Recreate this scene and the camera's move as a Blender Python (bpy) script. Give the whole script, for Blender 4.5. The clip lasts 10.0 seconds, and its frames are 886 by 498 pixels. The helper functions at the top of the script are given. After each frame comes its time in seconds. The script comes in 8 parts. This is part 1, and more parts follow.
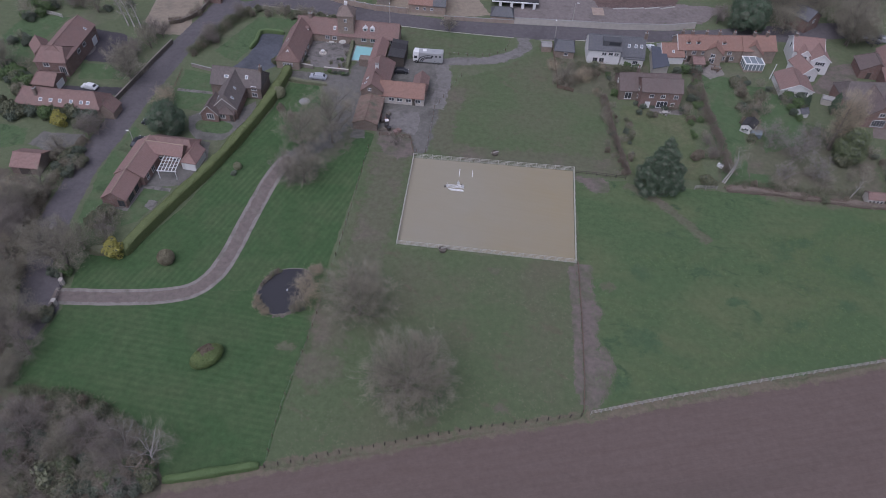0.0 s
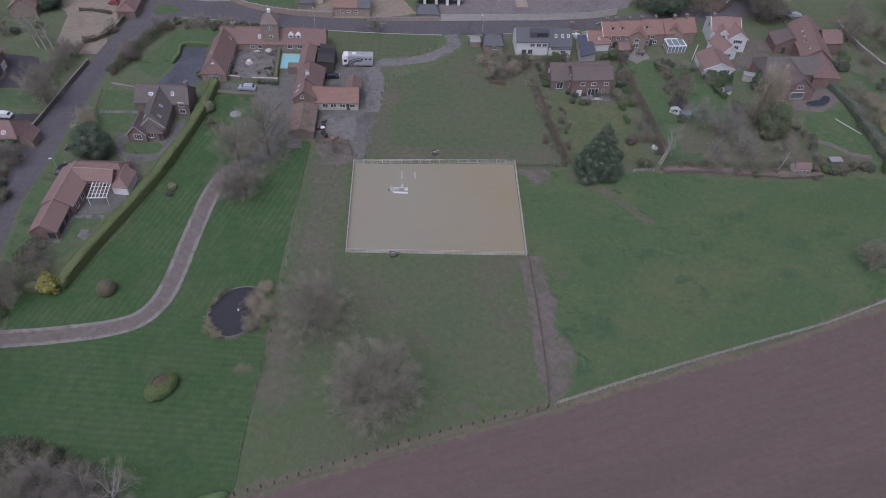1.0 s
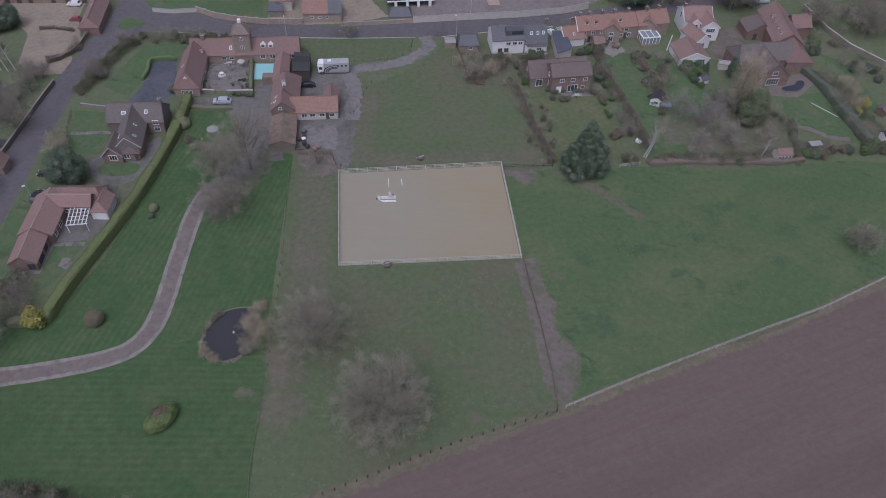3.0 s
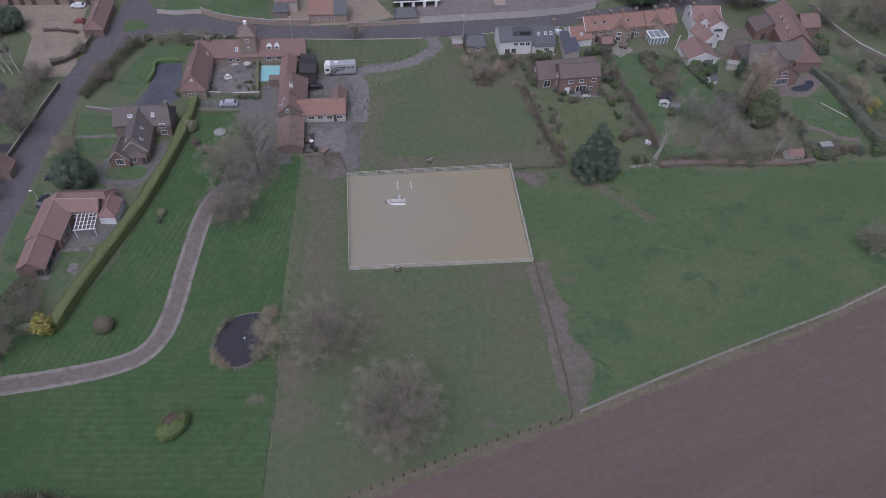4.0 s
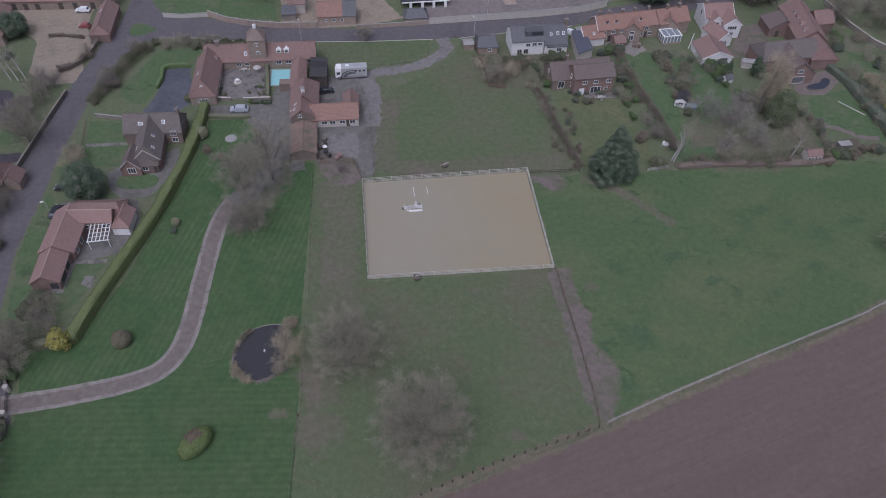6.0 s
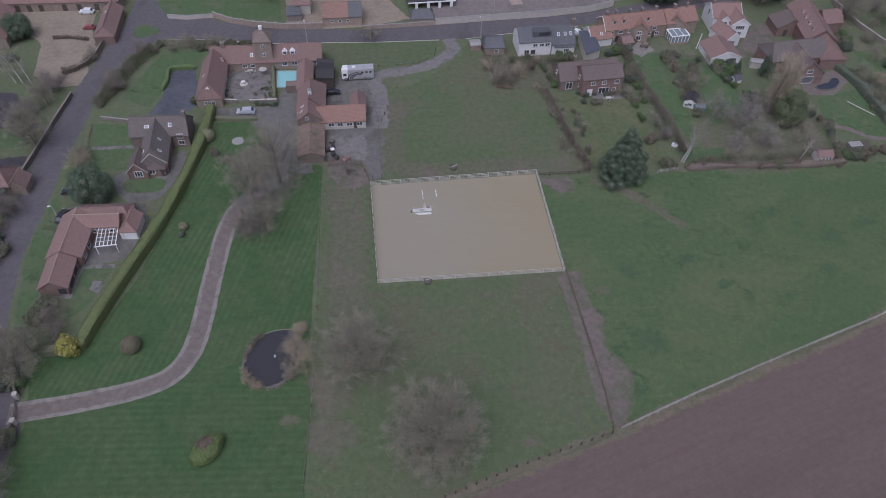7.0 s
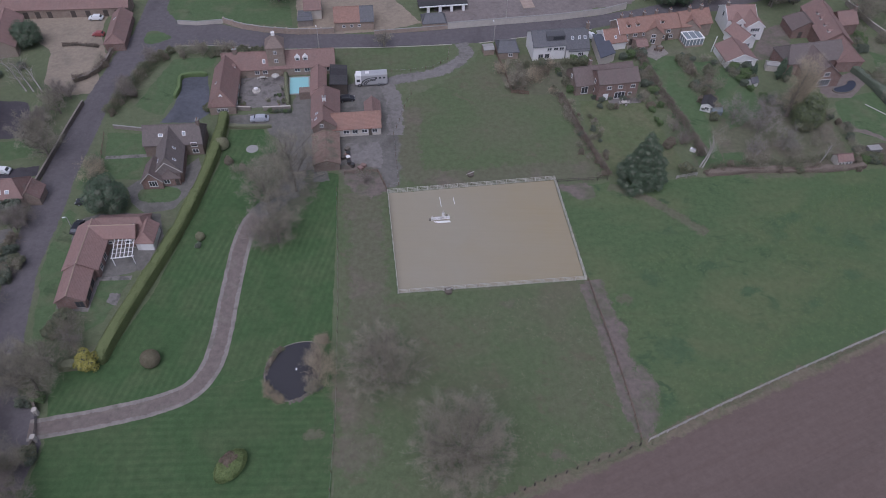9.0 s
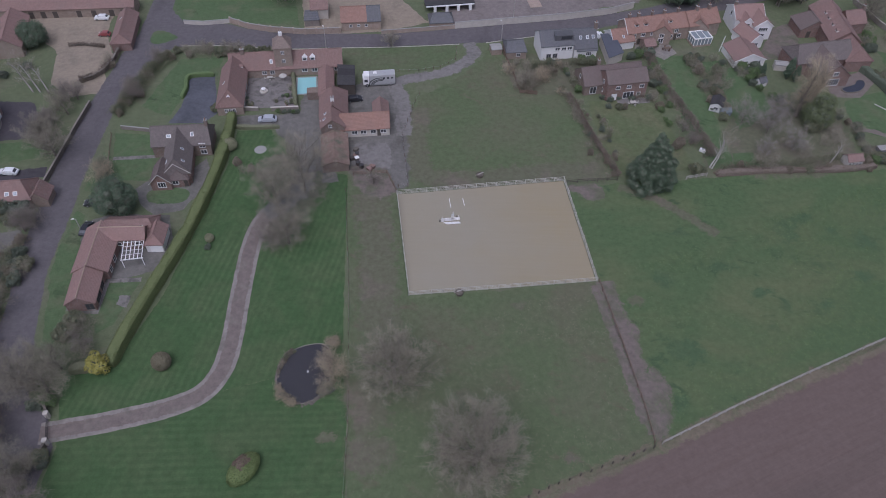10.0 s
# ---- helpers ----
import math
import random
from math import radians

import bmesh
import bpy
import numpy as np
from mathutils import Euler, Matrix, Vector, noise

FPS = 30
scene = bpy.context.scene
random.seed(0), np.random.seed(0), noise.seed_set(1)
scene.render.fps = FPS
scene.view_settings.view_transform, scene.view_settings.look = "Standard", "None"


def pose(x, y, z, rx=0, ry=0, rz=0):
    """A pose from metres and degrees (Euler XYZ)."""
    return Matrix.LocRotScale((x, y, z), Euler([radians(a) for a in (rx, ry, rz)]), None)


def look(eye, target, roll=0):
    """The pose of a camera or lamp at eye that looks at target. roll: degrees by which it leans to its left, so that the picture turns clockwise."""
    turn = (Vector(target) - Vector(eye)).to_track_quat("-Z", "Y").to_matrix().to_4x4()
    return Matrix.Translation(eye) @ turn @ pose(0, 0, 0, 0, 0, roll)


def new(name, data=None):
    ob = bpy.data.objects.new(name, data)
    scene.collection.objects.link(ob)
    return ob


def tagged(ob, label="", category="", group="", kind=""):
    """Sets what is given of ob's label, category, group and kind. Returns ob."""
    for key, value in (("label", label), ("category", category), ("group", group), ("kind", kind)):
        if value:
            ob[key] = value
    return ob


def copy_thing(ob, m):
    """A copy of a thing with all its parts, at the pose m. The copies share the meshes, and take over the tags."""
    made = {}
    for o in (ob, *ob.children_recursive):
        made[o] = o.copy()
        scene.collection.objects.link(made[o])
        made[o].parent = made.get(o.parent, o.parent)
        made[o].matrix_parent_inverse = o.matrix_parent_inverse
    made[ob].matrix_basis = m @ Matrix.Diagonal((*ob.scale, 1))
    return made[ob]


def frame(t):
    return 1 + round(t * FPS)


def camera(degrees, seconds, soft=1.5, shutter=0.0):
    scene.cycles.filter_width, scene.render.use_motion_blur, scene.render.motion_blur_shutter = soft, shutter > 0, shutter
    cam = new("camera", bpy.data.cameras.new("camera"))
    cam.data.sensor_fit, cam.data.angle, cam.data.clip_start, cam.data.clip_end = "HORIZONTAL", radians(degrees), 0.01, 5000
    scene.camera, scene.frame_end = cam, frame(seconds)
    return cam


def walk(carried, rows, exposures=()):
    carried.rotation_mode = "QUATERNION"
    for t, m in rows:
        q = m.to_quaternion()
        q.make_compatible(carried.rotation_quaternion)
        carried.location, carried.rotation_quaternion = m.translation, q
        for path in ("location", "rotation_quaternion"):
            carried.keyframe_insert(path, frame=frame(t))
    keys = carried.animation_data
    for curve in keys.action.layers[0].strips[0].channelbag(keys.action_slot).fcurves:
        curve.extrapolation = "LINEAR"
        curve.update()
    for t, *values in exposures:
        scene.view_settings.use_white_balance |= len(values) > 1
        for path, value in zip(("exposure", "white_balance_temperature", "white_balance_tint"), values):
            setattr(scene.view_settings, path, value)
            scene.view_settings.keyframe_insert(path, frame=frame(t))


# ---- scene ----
cam = camera(62.9, 10.0, soft=0.95)
PATH = [
    (0, (18.869, -109.766, 117.715), (18.765, -108.404, 116.255), 2.9),
    (0.5, (17.245, -109.093, 117.766), (17.168, -107.73, 116.304), 3.3),
    (0.6, (16.931, -108.949, 117.776), (16.895, -107.584, 116.314), 3.0),
    (0.7, (16.619, -108.802, 117.786), (16.619, -107.438, 116.324), 2.9),
    (0.8, (16.311, -108.653, 117.796), (16.337, -107.288, 116.335), 3.0),
    (0.9, (16.007, -108.501, 117.806), (16.058, -107.137, 116.345), 3.0),
    (1, (15.705, -108.346, 117.817), (15.776, -106.982, 116.356), 3.2),
    (1.5, (14.241, -107.535, 117.867), (14.339, -106.174, 116.405), 3.1),
    (2, (12.848, -106.669, 117.918), (12.964, -105.311, 116.454), 3.0),
    (2.5, (11.52, -105.756, 117.969), (11.672, -104.403, 116.504), 2.8),
    (4, (7.853, -102.826, 118.121), (8.013, -101.482, 116.649), 2.4),
    (4.5, (6.716, -101.815, 118.172), (6.878, -100.474, 116.697), 2.3),
    (5, (5.61, -100.801, 118.223), (5.773, -99.463, 116.745), 2.1),
    (5.5, (4.53, -99.794, 118.273), (4.695, -98.459, 116.793), 2.0),
    (7, (1.378, -96.9, 118.426), (1.545, -95.574, 116.938), 1.8),
    (7.5, (0.334, -96.007, 118.476), (0.502, -94.682, 116.987), 1.7),
    (8, (-0.716, -95.164, 118.527), (-0.548, -93.842, 117.036), 1.6),
    (8.5, (-1.78, -94.381, 118.578), (-1.612, -93.059, 117.087), 1.6),
    (9, (-2.863, -93.667, 118.629), (-2.693, -92.344, 117.138), 1.5),
    (9.5, (-3.973, -93.029, 118.679), (-3.802, -91.706, 117.189), 1.5),
    (10, (-5.116, -92.478, 118.73), (-4.945, -91.16, 117.235), 1.5),
]
walk(cam, [(t, look(eye, target, roll)) for t, eye, target, roll in PATH], exposures=[(0.0, -0.25, 5500, 19.6), (10.0, -0.25, 5500, 19.6)])

# ---- light: a grey winter afternoon under thin, even cloud ----
world = bpy.data.worlds.new("overcast_sky")
scene.world = world
world.use_nodes = True
wn, wl = world.node_tree.nodes, world.node_tree.links
wn.clear()
sky = wn.new("ShaderNodeTexSky")
sky.sky_type, sky.sun_disc = "NISHITA", False
sky.sun_elevation, sky.sun_rotation = radians(62), radians(205)
sky.air_density, sky.dust_density, sky.ozone_density = 1.0, 6.0, 1.0
grey = wn.new("ShaderNodeRGBToBW")
cloud = wn.new("ShaderNodeMix")
cloud.data_type = "RGBA"
cloud.inputs["Factor"].default_value = 0.6
back, wout = wn.new("ShaderNodeBackground"), wn.new("ShaderNodeOutputWorld")
back.inputs["Strength"].default_value = 0.15
wl.new(sky.outputs[0], grey.inputs[0])
wl.new(sky.outputs[0], cloud.inputs["A"])
wl.new(grey.outputs[0], cloud.inputs["B"])
wl.new(cloud.outputs["Result"], back.inputs[0])
wl.new(back.outputs[0], wout.inputs[0])

sun = new("sun", bpy.data.lights.new("sun", "SUN"))
sun.data.energy, sun.data.angle, sun.data.color = 0.4, radians(60), (1.0, 0.985, 0.97)
sun.matrix_world = look((-50, -110, 230), (0, 0, 0))


# ---- materials ----
def shader(name, rough=0.8, metal=0.0, spec=0.3):
    m = bpy.data.materials.new(name)
    m.use_nodes = True
    b = m.node_tree.nodes["Principled BSDF"]
    b.inputs["Roughness"].default_value, b.inputs["Metallic"].default_value = rough, metal
    b.inputs["Specular IOR Level"].default_value = spec
    return m, m.node_tree.nodes, m.node_tree.links, b


def place(n, l, turn=0.0, stretch=(1, 1, 1)):
    """World position, turned about z and stretched."""
    g, mp, st = n.new("ShaderNodeNewGeometry"), n.new("ShaderNodeMapping"), n.new("ShaderNodeMapping")
    mp.inputs["Rotation"].default_value[2] = radians(turn)
    st.inputs["Scale"].default_value = stretch
    l.new(g.outputs["Position"], mp.inputs["Vector"])
    l.new(mp.outputs[0], st.inputs["Vector"])
    return st.outputs[0]


def ragged_edge(n, l, b, p):
    """A cover thins out towards its rim, in blades and crumbs."""
    at, cut = n.new("ShaderNodeAttribute"), n.new("ShaderNodeMath")
    at.attribute_name = "cover"
    x = times(n, l, at.outputs["Fac"], times(n, l, grain(n, l, p, 5.0, 3.0, 0.6, 0.25, 0.75), 0.75), "ADD")
    x = times(n, l, x, times(n, l, grain(n, l, p, 0.5, 3.0, 0.6, 0.25, 0.75), 0.7), "ADD")
    cut.operation = "GREATER_THAN"
    cut.inputs[1].default_value = 1.22
    l.new(x, cut.inputs[0])
    # inside the rim the cover is whole
    whole = n.new("ShaderNodeMath")
    whole.operation = "GREATER_THAN"
    whole.inputs[1].default_value = 0.985
    l.new(at.outputs["Fac"], whole.inputs[0])
    l.new(times(n, l, cut.outputs[0], whole.outputs[0], "MAXIMUM"), b.inputs["Alpha"])


def grain(n, l, where, scale, detail=4.0, rough=0.6, low=0.3, high=0.7, distort=0.0):
    """Noise stretched to 0..1 between two of its levels."""
    t, r = n.new("ShaderNodeTexNoise"), n.new("ShaderNodeMapRange")
    t.inputs["Scale"].default_value, t.inputs["Detail"].default_value = scale, detail
    t.inputs["Roughness"].default_value, t.inputs["Distortion"].default_value = rough, distort
    r.inputs["From Min"].default_value, r.inputs["From Max"].default_value = low, high
    l.new(where, t.inputs["Vector"])
    l.new(t.outputs["Fac"], r.inputs["Value"])
    return r.outputs[0]


def blend(n, l, fac, a, b, mode="MIX"):
    x = n.new("ShaderNodeMix")
    x.data_type, x.blend_type = "RGBA", mode
    for key, value in (("Factor", fac), ("A", a), ("B", b)):
        socket = [s for s in x.inputs if s.name == key and s.enabled][0]
        if isinstance(value, (int, float)):
            socket.default_value = value
        elif isinstance(value, tuple):
            socket.default_value = (*value, 1.0)
        else:
            l.new(value, socket)
    return [s for s in x.outputs if s.enabled][0]


def times(n, l, a, k, op="MULTIPLY"):
    x = n.new("ShaderNodeMath")
    x.operation = op
    for s, v in zip(x.inputs, (a, k)):
        if isinstance(v, (int, float)):
            s.default_value = v
        else:
            l.new(v, s)
    return x.outputs[0]


def relief(n, l, b, height, depth, strength=1.0):
    x = n.new("ShaderNodeBump")
    x.inputs["Strength"].default_value, x.inputs["Distance"].default_value = strength, depth
    l.new(height, x.inputs["Height"])
    l.new(x.outputs[0], b.inputs["Normal"])


def earthy(name, base, other, patch_colour, fine=3.0, broad=0.08, spots=0.35, patch_low=0.5, patch_high=0.7, rough=0.95, depth=0.02, turn=0.0, stretch=(1, 1, 1), blot=0.0, blot_colour=(0.03, 0.055, 0.025), rim=True, mottle=0.17):
    """Ground cover: two colours in fine grain, a third in broad patches, tussocks or stains, with relief."""
    m, n, l, b = shader(name, rough, spec=0.1)
    p = place(n, l, turn, stretch)
    f1 = grain(n, l, p, fine, 6.0, 0.7)
    f2 = grain(n, l, p, broad, 5.0, 0.6, patch_low, patch_high, 0.4)
    f3 = grain(n, l, p, spots, 4.0, 0.6, 0.35, 0.75)
    c = blend(n, l, f1, base, other)
    c = blend(n, l, times(n, l, f3, 0.55), c, other)
    c = blend(n, l, f2, c, patch_colour)
    if blot:
        q = place(n, l, 25, (1, 1.7, 1))
        f4 = times(n, l, grain(n, l, q, 0.16, 5.0, 0.65, 0.56, 0.66, 0.8), grain(n, l, q, 0.03, 2.0, 0.5, 0.42, 0.58))
        c = blend(n, l, times(n, l, f4, blot), c, blot_colour)
    f5 = grain(n, l, place(n, l), 0.75, 8.0, 0.75, 0.3, 0.7)
    shade = blend(n, l, f5, (1 - mottle,) * 3, (1 + mottle,) * 3)
    c = blend(n, l, 1.0, c, shade, "MULTIPLY")
    l.new(c, b.inputs["Base Color"])
    relief(n, l, b, f1, depth)
    if rim:
        ragged_edge(n, l, b, place(n, l))
    return m


def striped(name, dark, light, turn, period, fine=4.0):
    """A mown lawn: bands from the mower, over grain and thin patches."""
    m, n, l, b = shader(name, 0.95, spec=0.1)
    p = place(n, l, turn)
    wv, r = n.new("ShaderNodeTexWave"), n.new("ShaderNodeMapRange")
    wv.bands_direction = "X"
    wv.inputs["Scale"].default_value = math.tau / (20 * period)
    wv.inputs["Distortion"].default_value, wv.inputs["Detail"].default_value, wv.inputs["Detail Scale"].default_value = 1.2, 2.0, 0.6
    l.new(p, wv.inputs["Vector"])
    r.inputs["From Min"].default_value, r.inputs["From Max"].default_value = 0.25, 0.75
    l.new(wv.outputs["Fac"], r.inputs["Value"])
    f1, f2 = grain(n, l, p, fine, 6.0, 0.7), grain(n, l, p, 0.12, 5.0, 0.6, 0.42, 0.72, 0.5)
    fade = grain(n, l, p, 0.06, 4.0, 0.6, 0.36, 0.64)
    c = blend(n, l, times(n, l, times(n, l, r.outputs[0], fade), 0.78), dark, light)
    c = blend(n, l, times(n, l, f1, 0.5), c, tuple(0.72 * v for v in dark))
    c = blend(n, l, times(n, l, f2, 0.4), c, (0.112, 0.126, 0.068))
    f5 = grain(n, l, p, 0.6, 8.0, 0.75, 0.3, 0.7)
    c = blend(n, l, 1.0, c, blend(n, l, f5, (0.80,) * 3, (1.20,) * 3), "MULTIPLY")
    l.new(c, b.inputs["Base Color"])
    relief(n, l, b, f1, 0.03)
    ragged_edge(n, l, b, p)
    return m


def plain(name, colour, rough=0.6, metal=0.0, vary=0.25, scale=1.5, spec=0.4, depth=0.0, fine=14.0):
    """Painted, plastic or stone surface with slight dirt at two scales."""
    m, n, l, b = shader(name, rough, metal, spec)
    p = place(n, l)
    f1, f2 = grain(n, l, p, scale, 5.0), grain(n, l, p, fine, 4.0)
    c = blend(n, l, times(n, l, f1, vary), colour, tuple(0.55 * v for v in colour))
    c = blend(n, l, times(n, l, f2, vary * 0.6), c, tuple(0.7 * v + 0.02 for v in colour))
    l.new(c, b.inputs["Base Color"])
    if depth:
        relief(n, l, b, f2, depth)
    return m


def roofing(name, base, other, moss, course=0.16, rough=0.85):
    """Tiles or slates: courses by height, tile-to-tile colour, lichen in patches."""
    m, n, l, b = shader(name, rough, spec=0.25)
    p = place(n, l)
    cell = n.new("ShaderNodeTexVoronoi")
    cell.inputs["Scale"].default_value = 3.2
    l.new(p, cell.inputs["Vector"])
    sep, frac = n.new("ShaderNodeSeparateXYZ"), n.new("ShaderNodeMath")
    l.new(p, sep.inputs[0])
    frac.operation = "FRACT"
    l.new(times(n, l, sep.outputs[2], 1.0 / course), frac.inputs[0])
    hue = n.new("ShaderNodeRGBToBW")
    l.new(cell.outputs["Color"], hue.inputs[0])
    f2 = grain(n, l, p, 0.35, 5.0, 0.6, 0.45, 0.75)
    f3 = grain(n, l, p, 1.8, 5.0, 0.7)
    c = blend(n, l, hue.outputs[0], base, other)
    c = blend(n, l, times(n, l, f3, 0.45), c, tuple(0.6 * v for v in base))
    c = blend(n, l, times(n, l, f2, 0.55), c, moss)
    edge = n.new("ShaderNodeMath")
    edge.operation = "LESS_THAN"
    edge.inputs[1].default_value = 0.18
    l.new(frac.outputs[0], edge.inputs[0])
    c = blend(n, l, times(n, l, edge.outputs[0], 0.4), c, tuple(0.4 * v for v in base))
    l.new(c, b.inputs["Base Color"])
    relief(n, l, b, times(n, l, times(n, l, frac.outputs[0], 0.6), times(n, l, hue.outputs[0], 0.4), "ADD"), 0.04)
    return m


def bricks(name, a, c2, mortar, scale=1.0, rough=0.9):
    m, n, l, b = shader(name, rough, spec=0.2)
    p = place(n, l)
    sep, com = n.new("ShaderNodeSeparateXYZ"), n.new("ShaderNodeCombineXYZ")
    l.new(p, sep.inputs[0])
    l.new(times(n, l, sep.outputs[0], sep.outputs[1], "ADD"), com.inputs[0])
    l.new(sep.outputs[2], com.inputs[1])
    t = n.new("ShaderNodeTexBrick")
    t.inputs["Scale"].default_value = scale
    t.inputs["Brick Width"].default_value, t.inputs["Row Height"].default_value, t.inputs["Mortar Size"].default_value = 0.23, 0.075, 0.008
    for key, v in (("Color1", a), ("Color2", c2), ("Mortar", mortar)):
        t.inputs[key].default_value = (*v, 1)
    l.new(com.outputs[0], t.inputs["Vector"])
    f = grain(n, l, p, 0.9, 5.0)
    c = blend(n, l, times(n, l, f, 0.45), t.outputs["Color"], tuple(0.55 * v for v in a))
    l.new(c, b.inputs["Base Color"])
    relief(n, l, b, t.outputs["Fac"], -0.01)
    return m


def leafy(name, a, c2, rough=0.7):
    """Leaves or twigs: each little island has its own shade."""
    m, n, l, b = shader(name, rough, spec=0.2)
    g, o = n.new("ShaderNodeNewGeometry"), n.new("ShaderNodeObjectInfo")
    f = grain(n, l, place(n, l), 0.7, 3.0)
    c = blend(n, l, g.outputs["Random Per Island"], a, c2)
    c = blend(n, l, times(n, l, f, 0.25), c, tuple(0.6 * v for v in a))
    c = blend(n, l, times(n, l, o.outputs["Random"], 0.35), c, tuple(0.8 * v + 0.01 for v in c2))
    l.new(c, b.inputs["Base Color"])
    return m


def raked_sand():
    """Riding sand: raked smooth, damper and more orange at its east end and along the south, greyer in the north-west."""
    m, n, l, b = shader("arena_sand", 0.95, spec=0.1)
    p = place(n, l)
    sep, r = n.new("ShaderNodeSeparateXYZ"), n.new("ShaderNodeMapRange")
    l.new(p, sep.inputs[0])
    r.inputs["From Min"].default_value, r.inputs["From Max"].default_value = 14.0, 36.0
    l.new(sep.outputs[0], r.inputs["Value"])
    f1, f2 = grain(n, l, p, 6.0, 5.0, 0.7), grain(n, l, p, 0.07, 4.0, 0.55, 0.32, 0.68, 0.6)
    f3 = grain(n, l, p, 0.35, 5.0, 0.65, 0.3, 0.7)
    tracks = grain(n, l, place(n, l, 8, (0.06, 1.3, 1)), 1.0, 4.0, 0.6, 0.35, 0.7)
    c = blend(n, l, f1, (0.288, 0.258, 0.200), (0.312, 0.280, 0.219))
    damp = times(n, l, times(n, l, r.outputs[0], 0.75), times(n, l, f2, 0.45), "ADD")
    c = blend(n, l, times(n, l, damp, 0.85), c, (0.298, 0.244, 0.152))
    c = blend(n, l, times(n, l, f3, 0.25), c, (0.276, 0.242, 0.186))
    c = blend(n, l, times(n, l, tracks, 0.22), c, (0.332, 0.294, 0.228))
    l.new(c, b.inputs["Base Color"])
    relief(n, l, b, f1, 0.015)
    ragged_edge(n, l, b, p)
    return m


# colours are greyed and the darkest lifted: distance haze put into base colours
M = {}
M["rough_grass"] = earthy("rough_grass", (0.105, 0.128, 0.070), (0.135, 0.150, 0.088), (0.160, 0.146, 0.108), patch_low=0.52, patch_high=0.8, rim=False)
M["paddock"] = earthy("paddock_grass", (0.094, 0.123, 0.062), (0.112, 0.136, 0.074), (0.138, 0.128, 0.088), broad=0.045, patch_low=0.43, patch_high=0.78, blot=0.6, blot_colour=(0.142, 0.112, 0.084), mottle=0.18)
M["pasture"] = earthy("pasture_grass", (0.076, 0.118, 0.055), (0.096, 0.134, 0.065), (0.120, 0.140, 0.072), broad=0.055, spots=0.16, patch_low=0.44, patch_high=0.68, blot=0.75, blot_colour=(0.054, 0.088, 0.046), mottle=0.18, stretch=(0.7, 1.2, 1))
M["worn"] = earthy("worn_grass", (0.134, 0.126, 0.090), (0.122, 0.128, 0.080), (0.158, 0.132, 0.106), broad=0.1, mottle=0.2)
M["lawn_long"] = striped("lawn_long_stripes", (0.068, 0.116, 0.049), (0.096, 0.146, 0.066), 17, 1.35)
M["lawn_cross"] = striped("lawn_cross_stripes", (0.068, 0.115, 0.049), (0.090, 0.138, 0.063), 94, 1.35)
M["garden_lawn"] = earthy("garden_lawn", (0.080, 0.124, 0.060), (0.102, 0.140, 0.070), (0.126, 0.140, 0.082), broad=0.15, blot=0.5)
M["soil"] = earthy("ploughed_soil", (0.134, 0.099, 0.086), (0.153, 0.116, 0.102), (0.120, 0.093, 0.081), fine=1.0, broad=0.05, spots=0.5, depth=0.04, turn=-18, stretch=(0.1, 1.0, 1), blot=0.35, blot_colour=(0.104, 0.081, 0.070), mottle=0.12)
M["mud"] = earthy("mud_track", (0.156, 0.128, 0.114), (0.182, 0.150, 0.134), (0.124, 0.124, 0.086), fine=1.6, broad=0.25, patch_low=0.44, patch_high=0.64, mottle=0.2)
M["litter"] = earthy("leaf_strewn_grass", (0.112, 0.124, 0.078), (0.138, 0.134, 0.096), (0.146, 0.128, 0.104), fine=2.5, broad=0.2, mottle=0.22)
M["margin"] = earthy("brown_margin_grass", (0.150, 0.132, 0.092), (0.176, 0.146, 0.110), (0.122, 0.128, 0.076), fine=2.5, broad=0.3, mottle=0.25)
M["red_earth"] = earthy("dark_red_earth", (0.128, 0.088, 0.078), (0.152, 0.108, 0.096), (0.106, 0.078, 0.070), fine=1.5, broad=0.2, mottle=0.2)
M["bare_ground"] = earthy("bare_purplish_ground", (0.190, 0.160, 0.152), (0.225, 0.194, 0.182), (0.160, 0.138, 0.128), fine=1.6, broad=0.15, mottle=0.22)
M["mossy_lawn"] = earthy("mossy_garden_grass", (0.098, 0.126, 0.062), (0.122, 0.140, 0.074), (0.140, 0.142, 0.082), fine=2.5, broad=0.14, patch_low=0.42, patch_high=0.66, blot=0.5, blot_colour=(0.118, 0.100, 0.072), mottle=0.22)
M["sand"] = raked_sand()
M["asphalt"] = earthy("road_asphalt", (0.117, 0.105, 0.110), (0.138, 0.124, 0.129), (0.100, 0.090, 0.093), fine=6.0, broad=0.1, spots=0.4, rough=0.85, depth=0.01, turn=10, stretch=(1, 0.35, 1))
M["tarmac_dark"] = earthy("dark_tarmac", (0.068, 0.060, 0.067), (0.084, 0.075, 0.082), (0.062, 0.057, 0.062), fine=6.0, broad=0.1, rough=0.8, depth=0.01)
M["tarmac_blue"] = earthy("blue_grey_tarmac", (0.092, 0.095, 0.112), (0.120, 0.122, 0.140), (0.080, 0.082, 0.092), fine=6.0, broad=0.12, rough=0.8, depth=0.01)
M["gravel"] = earthy("drive_gravel", (0.164, 0.133, 0.120), (0.200, 0.165, 0.150), (0.192, 0.166, 0.146), fine=7.0, broad=0.3, depth=0.03, mottle=0.22)
M["gravel_pale"] = earthy("pale_gravel", (0.222, 0.198, 0.180), (0.278, 0.250, 0.228), (0.178, 0.160, 0.140), fine=7.0, broad=0.3, depth=0.03, mottle=0.22)
